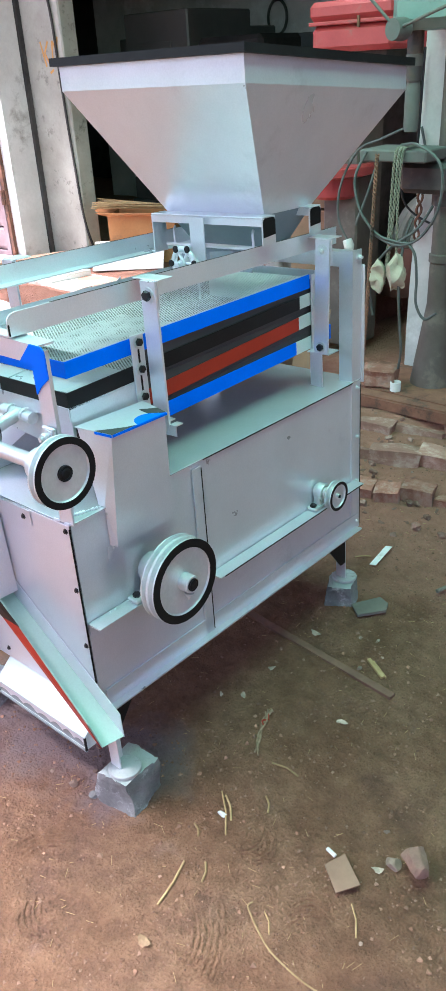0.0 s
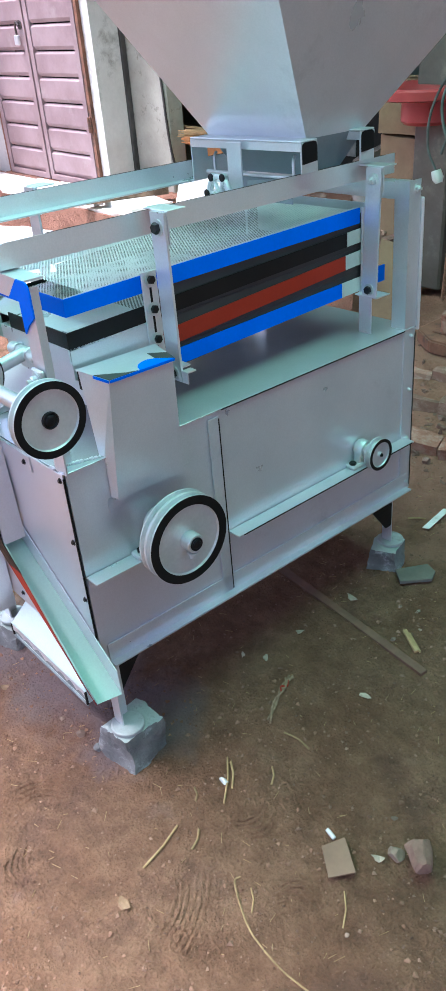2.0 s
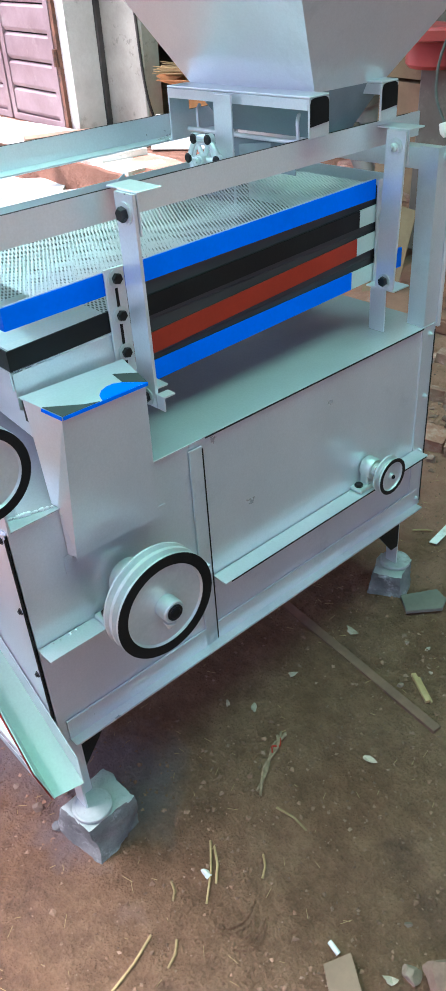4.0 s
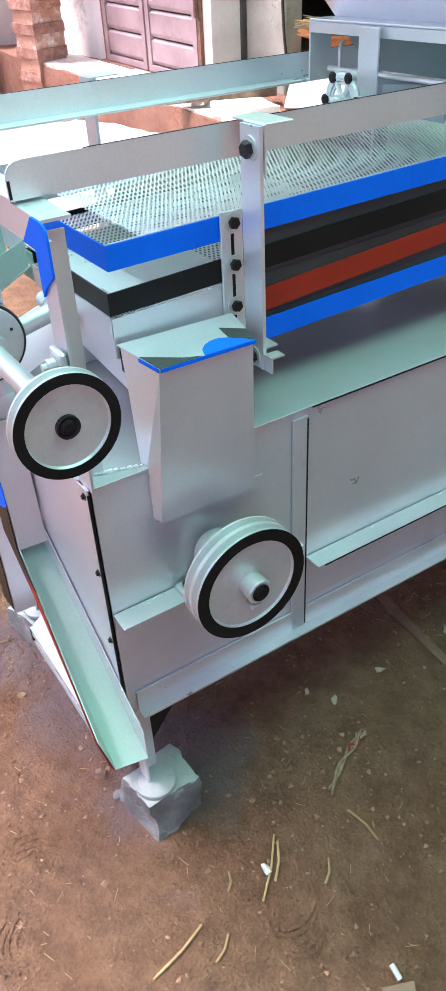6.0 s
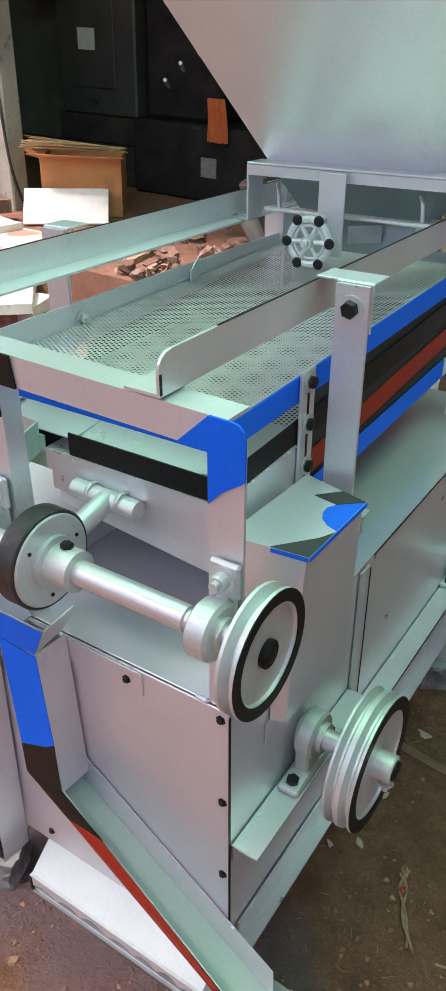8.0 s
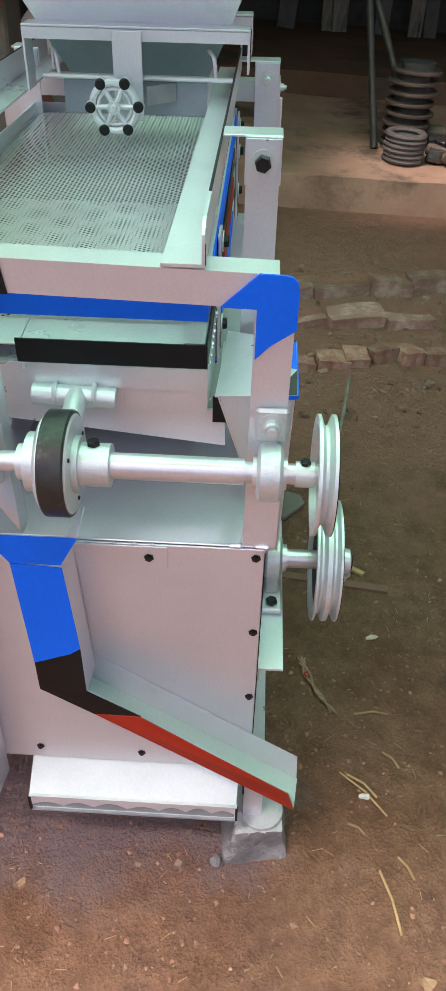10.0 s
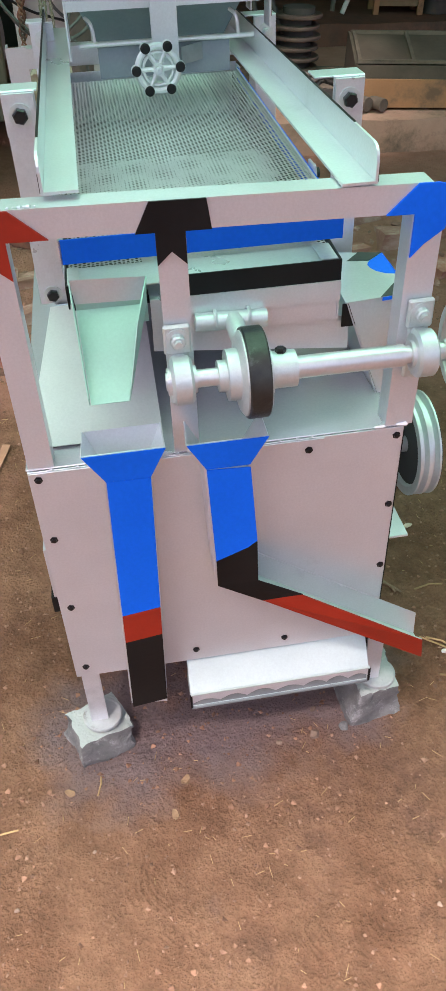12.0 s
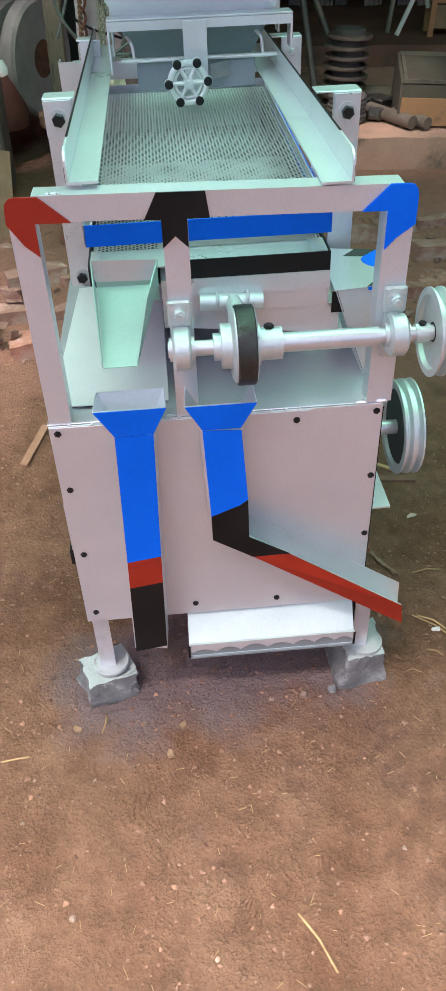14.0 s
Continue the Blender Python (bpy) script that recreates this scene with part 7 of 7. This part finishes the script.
for (ax, ay), (bx, by), r in sticks:
    bm = bmesh.new()
    mid = ((ax + bx) / 2 + 0.004, (ay + by) / 2 + 0.003)
    r *= 0.62
    tube_path(bm, [(ax, ay, earth_z(ax, ay) + r), (*mid, earth_z(*mid) + r + 0.002), (bx, by, earth_z(bx, by) + r)], r, 7)
    thing("straw_stick", bm, STRAW, "dry straw stick lying on the earth", "stick", "straw sticks")
thing("wire", tube_path(bmesh.new(), [p + Vector((0, 0, earth_z(p.x, p.y) + 0.002)) for p in curve_pts([(0.446, -0.015, 0), (0.451, -0.035, 0), (0.538, -0.075, 0), (0.62, -0.082, 0), (0.70, -0.07, 0)], 20)], 0.0020, 6), STRAW, "thin dry root lying on the earth", "root")
thing("paper_wad", broken_rock((0.026, 0.016, 0.012), 104), WHITE, "tiny white paper wad by a straw", "paper", m=pose(0.252, 0.115, earth_z(0.252, 0.115), 0, 0, 20))
LEAF = surface("dry_leaf", (0.22, 0.130, 0.070), (0.33, 0.21, 0.12), 0.8, 0, 30, 0.4, 120)
for k, (x, y, s) in enumerate(((0.325, -0.223, 0.015), (-0.401, -0.101, 0.012), (-0.43, -0.174, 0.011), (-0.632, -0.094, 0.011))):
    bm = bmesh.new()
    extrude_poly(bm, [(s * math.cos(a) * (1 + 0.3 * math.sin(3 * a)), s * 0.7 * math.sin(a), 0.004 + 0.004 * math.cos(2 * a)) for a in [j * math.tau / 10 for j in range(10)]], (0, 0, 0.0012))
    thing("dry_leaf", bm, LEAF, "curled dry leaf on the earth", "leaf", "dry leaves", m=pose(x, y, earth_z(x, y), 8, 5, 50 * k))
thing("paper_leaf", plate([(-0.13, -0.585, 0.003), (-0.075, -0.60, 0.004), (-0.118, -0.622, 0.003)], 0.0015), EARTH, "dusty brown paper triangle on the earth", "paper", m=pose(0, 0, earth_z(-0.1, -0.6), 0, 0, 0))
LATH = surface("weathered_lath", (0.25, 0.13, 0.075), (0.38, 0.21, 0.13), 0.85, 0, 14, 0.4, 120)
thing("wood_lath", boxes((-0.11, 0.11, -0.012, 0.012, 0, 0.008)), LATH, "short wooden lath on the earth", "lath", m=pose(-0.815, 0.98, earth_z(-0.81, 0.98) + 0.001, 0, 0, 76))
thing("buried_flat_bar", boxes((-0.305, 0.305, -0.0115, 0.0115, -0.012, 0.0030)), surface("earthy_steel", (0.13, 0.068, 0.045), (0.22, 0.115, 0.075), 0.9, 0, 14, 0.5, 90), "flat steel bar trodden into the earth", "bar", m=pose(0.065, 0.740, earth_z(0.065, 0.740), 0, 0, -5.8))
for k, (x, y, s) in enumerate(((-0.114, -0.044, 0.020), (-0.045, -0.038, 0.021), (-0.192, -0.050, 0.011), (-0.627, -0.493, 0.012), (-0.592, -0.22, 0.007), (-0.735, -0.302, 0.008), (-0.10, 0.02, 0.012), (0.021, -0.423, 0.009), (-0.367, -0.588, 0.008))):
    thing("pebble", broken_rock((s * 1.2, s, s * 0.8), 110 + k), STONE if k == 1 else PEB, "small pale pebble on the earth", "pebble", "larger pebbles", m=pose(x, y, earth_z(x, y) - s * 0.15, 0, 0, 37 * k))
for k, (x, y, s) in enumerate(((0.577, 0.320, 0.013), (0.231, 0.755, 0.013), (0.673, 0.055, 0.009), (0.160, 0.880, 0.012), (0.260, 0.840, 0.009))):
    thing("pebble", broken_rock((s * 1.2, s, s * 0.8), 130 + k), PEB, "small pale pebble on the earth", "pebble", "larger pebbles", m=pose(x, y, earth_z(x, y) - s * 0.15, 0, 0, 51 * k))
thing("wood_splinter", boxes((-0.043, 0.043, -0.006, 0.006, 0, 0.009), (-0.030, 0.046, 0.0065, 0.011, 0, 0.007), bevel=0.001), STRAW, "split splinter of brown wood on the earth", "splinter", m=pose(0.272, 0.780, earth_z(0.272, 0.78), 0, 0, -31))
FLAKE = surface("pale_paint_flake", (0.40, 0.31, 0.23), (0.56, 0.46, 0.36), 0.85, 0, 40, 0.3, 160, vary=0.2)
for k, (x, y, s) in enumerate(((0.041, 0.807, 0.017), (0.026, 0.600, 0.012), (0.029, 0.463, 0.013), (0.311, 0.540, 0.015), (0.212, 0.896, 0.008), (-0.021, 0.428, 0.009), (0.613, 0.221, 0.013))):
    bm = bmesh.new()
    extrude_poly(bm, [(s * math.cos(a) * (1 + 0.35 * math.sin(3 * a + k)), s * 0.55 * math.sin(a), 0.004 + 0.003 * math.cos(2 * a + k)) for a in [j * math.tau / 9 for j in range(9)]], (0, 0, 0.0014))
    thing("paint_flake", bm, FLAKE, "curled pale flake lying on the earth", "flake", "pale flakes", m=pose(x, y, earth_z(x, y), 6, 5, 65 * k))
TWINE = surface("dirty_twine", (0.20, 0.125, 0.075), (0.36, 0.25, 0.16), 0.95, 0, 60, 0.5, 260)
twine = holder("twine_knot", "knotted scrap of dirty twine with red thread", "twine")
for k in range(6):
    bend = 0.008 * math.sin(2.1 * k)
    line = curve_pts([(0.134 + bend, 0.462 - 0.004 * k, 0), (0.144 - bend, 0.416, 0), (0.168 + 0.7 * bend, 0.362, 0), (0.200 - bend, 0.315 - 0.004 * (k % 3), 0)], 12)
    part("strand", tube_path(bmesh.new(), [p + Vector((0, 0, earth_z(p.x, p.y) + 0.004 + 0.002 * (k % 3))) for p in line], 0.0026, 6), TWINE, twine)
line = curve_pts([(0.138, 0.440, 0), (0.150, 0.424, 0), (0.138, 0.414, 0), (0.150, 0.402, 0)], 12)
part("red_thread", tube_path(bmesh.new(), [p + Vector((0, 0, earth_z(p.x, p.y) + 0.008)) for p in line], 0.0022, 6), REDP, twine, "bright red thread")
# uncounted grit and crumbs
rs = random.Random(33)
verts, faces = [], []
OCTA = ((0, 2, 4), (2, 1, 4), (1, 3, 4), (3, 0, 4), (2, 0, 5), (1, 2, 5), (3, 1, 5), (0, 3, 5))
for k in range(14000):
    x, y = rs.uniform(-1.4, 1.3), rs.uniform(-1.0, 2.0)
    s = rs.uniform(0.0042, 0.0080) if k % 30 == 0 else min(0.0015 * math.exp(rs.gauss(0.3, 0.6)), 0.0048)
    a = rs.uniform(0, math.tau)
    z = earth_z(x, y) + s * 0.25
    b = len(verts)
    for dx, dy, dz in ((1, 0, 0), (-1, 0, 0), (0, 0.8, 0), (0, -0.8, 0), (0, 0, 0.7), (0, 0, -0.7)):
        dx, dy = dx * rs.uniform(0.6, 1.3) + rs.uniform(-0.35, 0.35), dy * rs.uniform(0.6, 1.3) + rs.uniform(-0.35, 0.35)
        verts.append((x + s * (dx * math.cos(a) - dy * math.sin(a)), y + s * (dx * math.sin(a) + dy * math.cos(a)), z + s * dz))
    faces += [tuple(b + i for i in f) for f in OCTA]
GRIT = surface("grit", (0.20, 0.108, 0.073), (0.35, 0.215, 0.150), 0.95, 0, 40, 0.2, 300, spec=0.1, island=0.35)
me = bpy.data.meshes.new("grit")
me.from_pydata(verts, [], faces)
me.materials.append(GRIT)
tagged(new("grit", me), "scattered grit and crumbs on the earth", "grit", kind="stuff")
verts, faces = [], []
for k in range(900):
    x, y = rs.uniform(-1.3, 1.2), rs.uniform(-0.9, 1.8)
    ln, w, a = rs.uniform(0.006, 0.024), 0.0006, rs.uniform(0, math.tau)
    c, s_ = math.cos(a), math.sin(a)
    z = earth_z(x, y) + 0.001
    b = len(verts)
    for q, r, h in ((-1, -1, 0), (1, -1, 0), (1, 1, 0), (-1, 1, 0), (-1, 0, 1), (1, 0, 1)):
        verts.append((x + q * ln / 2 * c - r * w * s_, y + q * ln / 2 * s_ + r * w * c, z + h * 0.0012 + (0.0015 if q > 0 else 0)))
    faces += [(b, b + 1, b + 5, b + 4), (b + 3, b + 4, b + 5, b + 2), (b, b + 4, b + 3), (b + 1, b + 2, b + 5)]
me = bpy.data.meshes.new("chaff")
me.from_pydata(verts, [], faces)
me.materials.append(STRAW)
tagged(new("chaff", me), "bits of straw chaff trodden into the earth", "chaff", kind="stuff")

# clods of the same earth
verts, faces = [], []
clod = broken_rock((1.0, 0.9, 0.6), 7)
clod.verts.ensure_lookup_table()
for k in range(9500):
    x, y = rs.uniform(-1.3, 1.2), rs.uniform(-0.95, 1.9)
    if noise.noise(Vector((x * 3.2, y * 3.2, 4.0))) < rs.uniform(-0.35, 0.45):
        continue
    s = min(0.0052 * math.exp(rs.gauss(0.0, 0.55)), 0.0135)
    a, b = rs.uniform(0, math.tau), len(verts)
    c, s_ = math.cos(a), math.sin(a)
    z = earth_z(x, y) - s * 0.2
    verts += [(x + s * (p.co.x * c - p.co.y * s_), y + s * (p.co.x * s_ + p.co.y * c), z + s * p.co.z) for p in clod.verts]
    faces += [tuple(b + v.index for v in f.verts) for f in clod.faces]
clod.free()
me = bpy.data.meshes.new("clods")
me.from_pydata(verts, [], faces)
me.materials.append(surface("dry_clods", (0.185, 0.094, 0.060), (0.37, 0.210, 0.138), 0.95, 0, 30, 0.5, 160, spec=0.15, island=0.36))
tagged(new("clods", me), "loose reddish clods lying on the earth", "clods", kind="stuff")

# shoe treads pressed into the earth: low curved ridges side by side
bm = bmesh.new()
for cx, cy, heading, n, ln, bend in ((0.42, -0.14, -58, 6, 0.15, 0.012), (-0.03, -0.20, 55, 4, 0.13, 0.02), (-0.22, -0.42, 75, 7, 0.09, 0.03), (-0.32, -0.50, 20, 6, 0.08, -0.02), (-0.10, -0.44, 120, 6, 0.09, 0.025), (0.10, -0.33, 160, 5, 0.10, 0.02), (0.55, 0.05, 35, 5, 0.09, 0.02), (0.36, 0.10, 80, 5, 0.08, -0.02), (-0.50, -0.30, 100, 5, 0.10, 0.02), (-0.38, -0.72, 60, 6, 0.10, 0.03)):
    c, s_ = math.cos(radians(heading)), math.sin(radians(heading))
    for k in range(n):
        off = (k - n / 2) * 0.0125 + rs.uniform(-0.002, 0.002)
        l2 = ln * rs.uniform(0.6, 1.1)
        pts = []
        for j in range(9):
            a = (j / 8 - 0.5) * l2
            b = off + bend * (1 - (2 * j / 8 - 1) ** 2)
            x, y = cx + a * c - b * s_, cy + a * s_ + b * c
            pts.append((x, y, earth_z(x, y) - 0.0006 + 0.0005 * math.sin(2.7 * j + k)))
        tube_path(bm, pts, 0.0046, 6)
thing("tread_marks", bm, EARTH, "ridges of shoe treads pressed into the earth", "tread marks", kind="stuff", smooth=True)
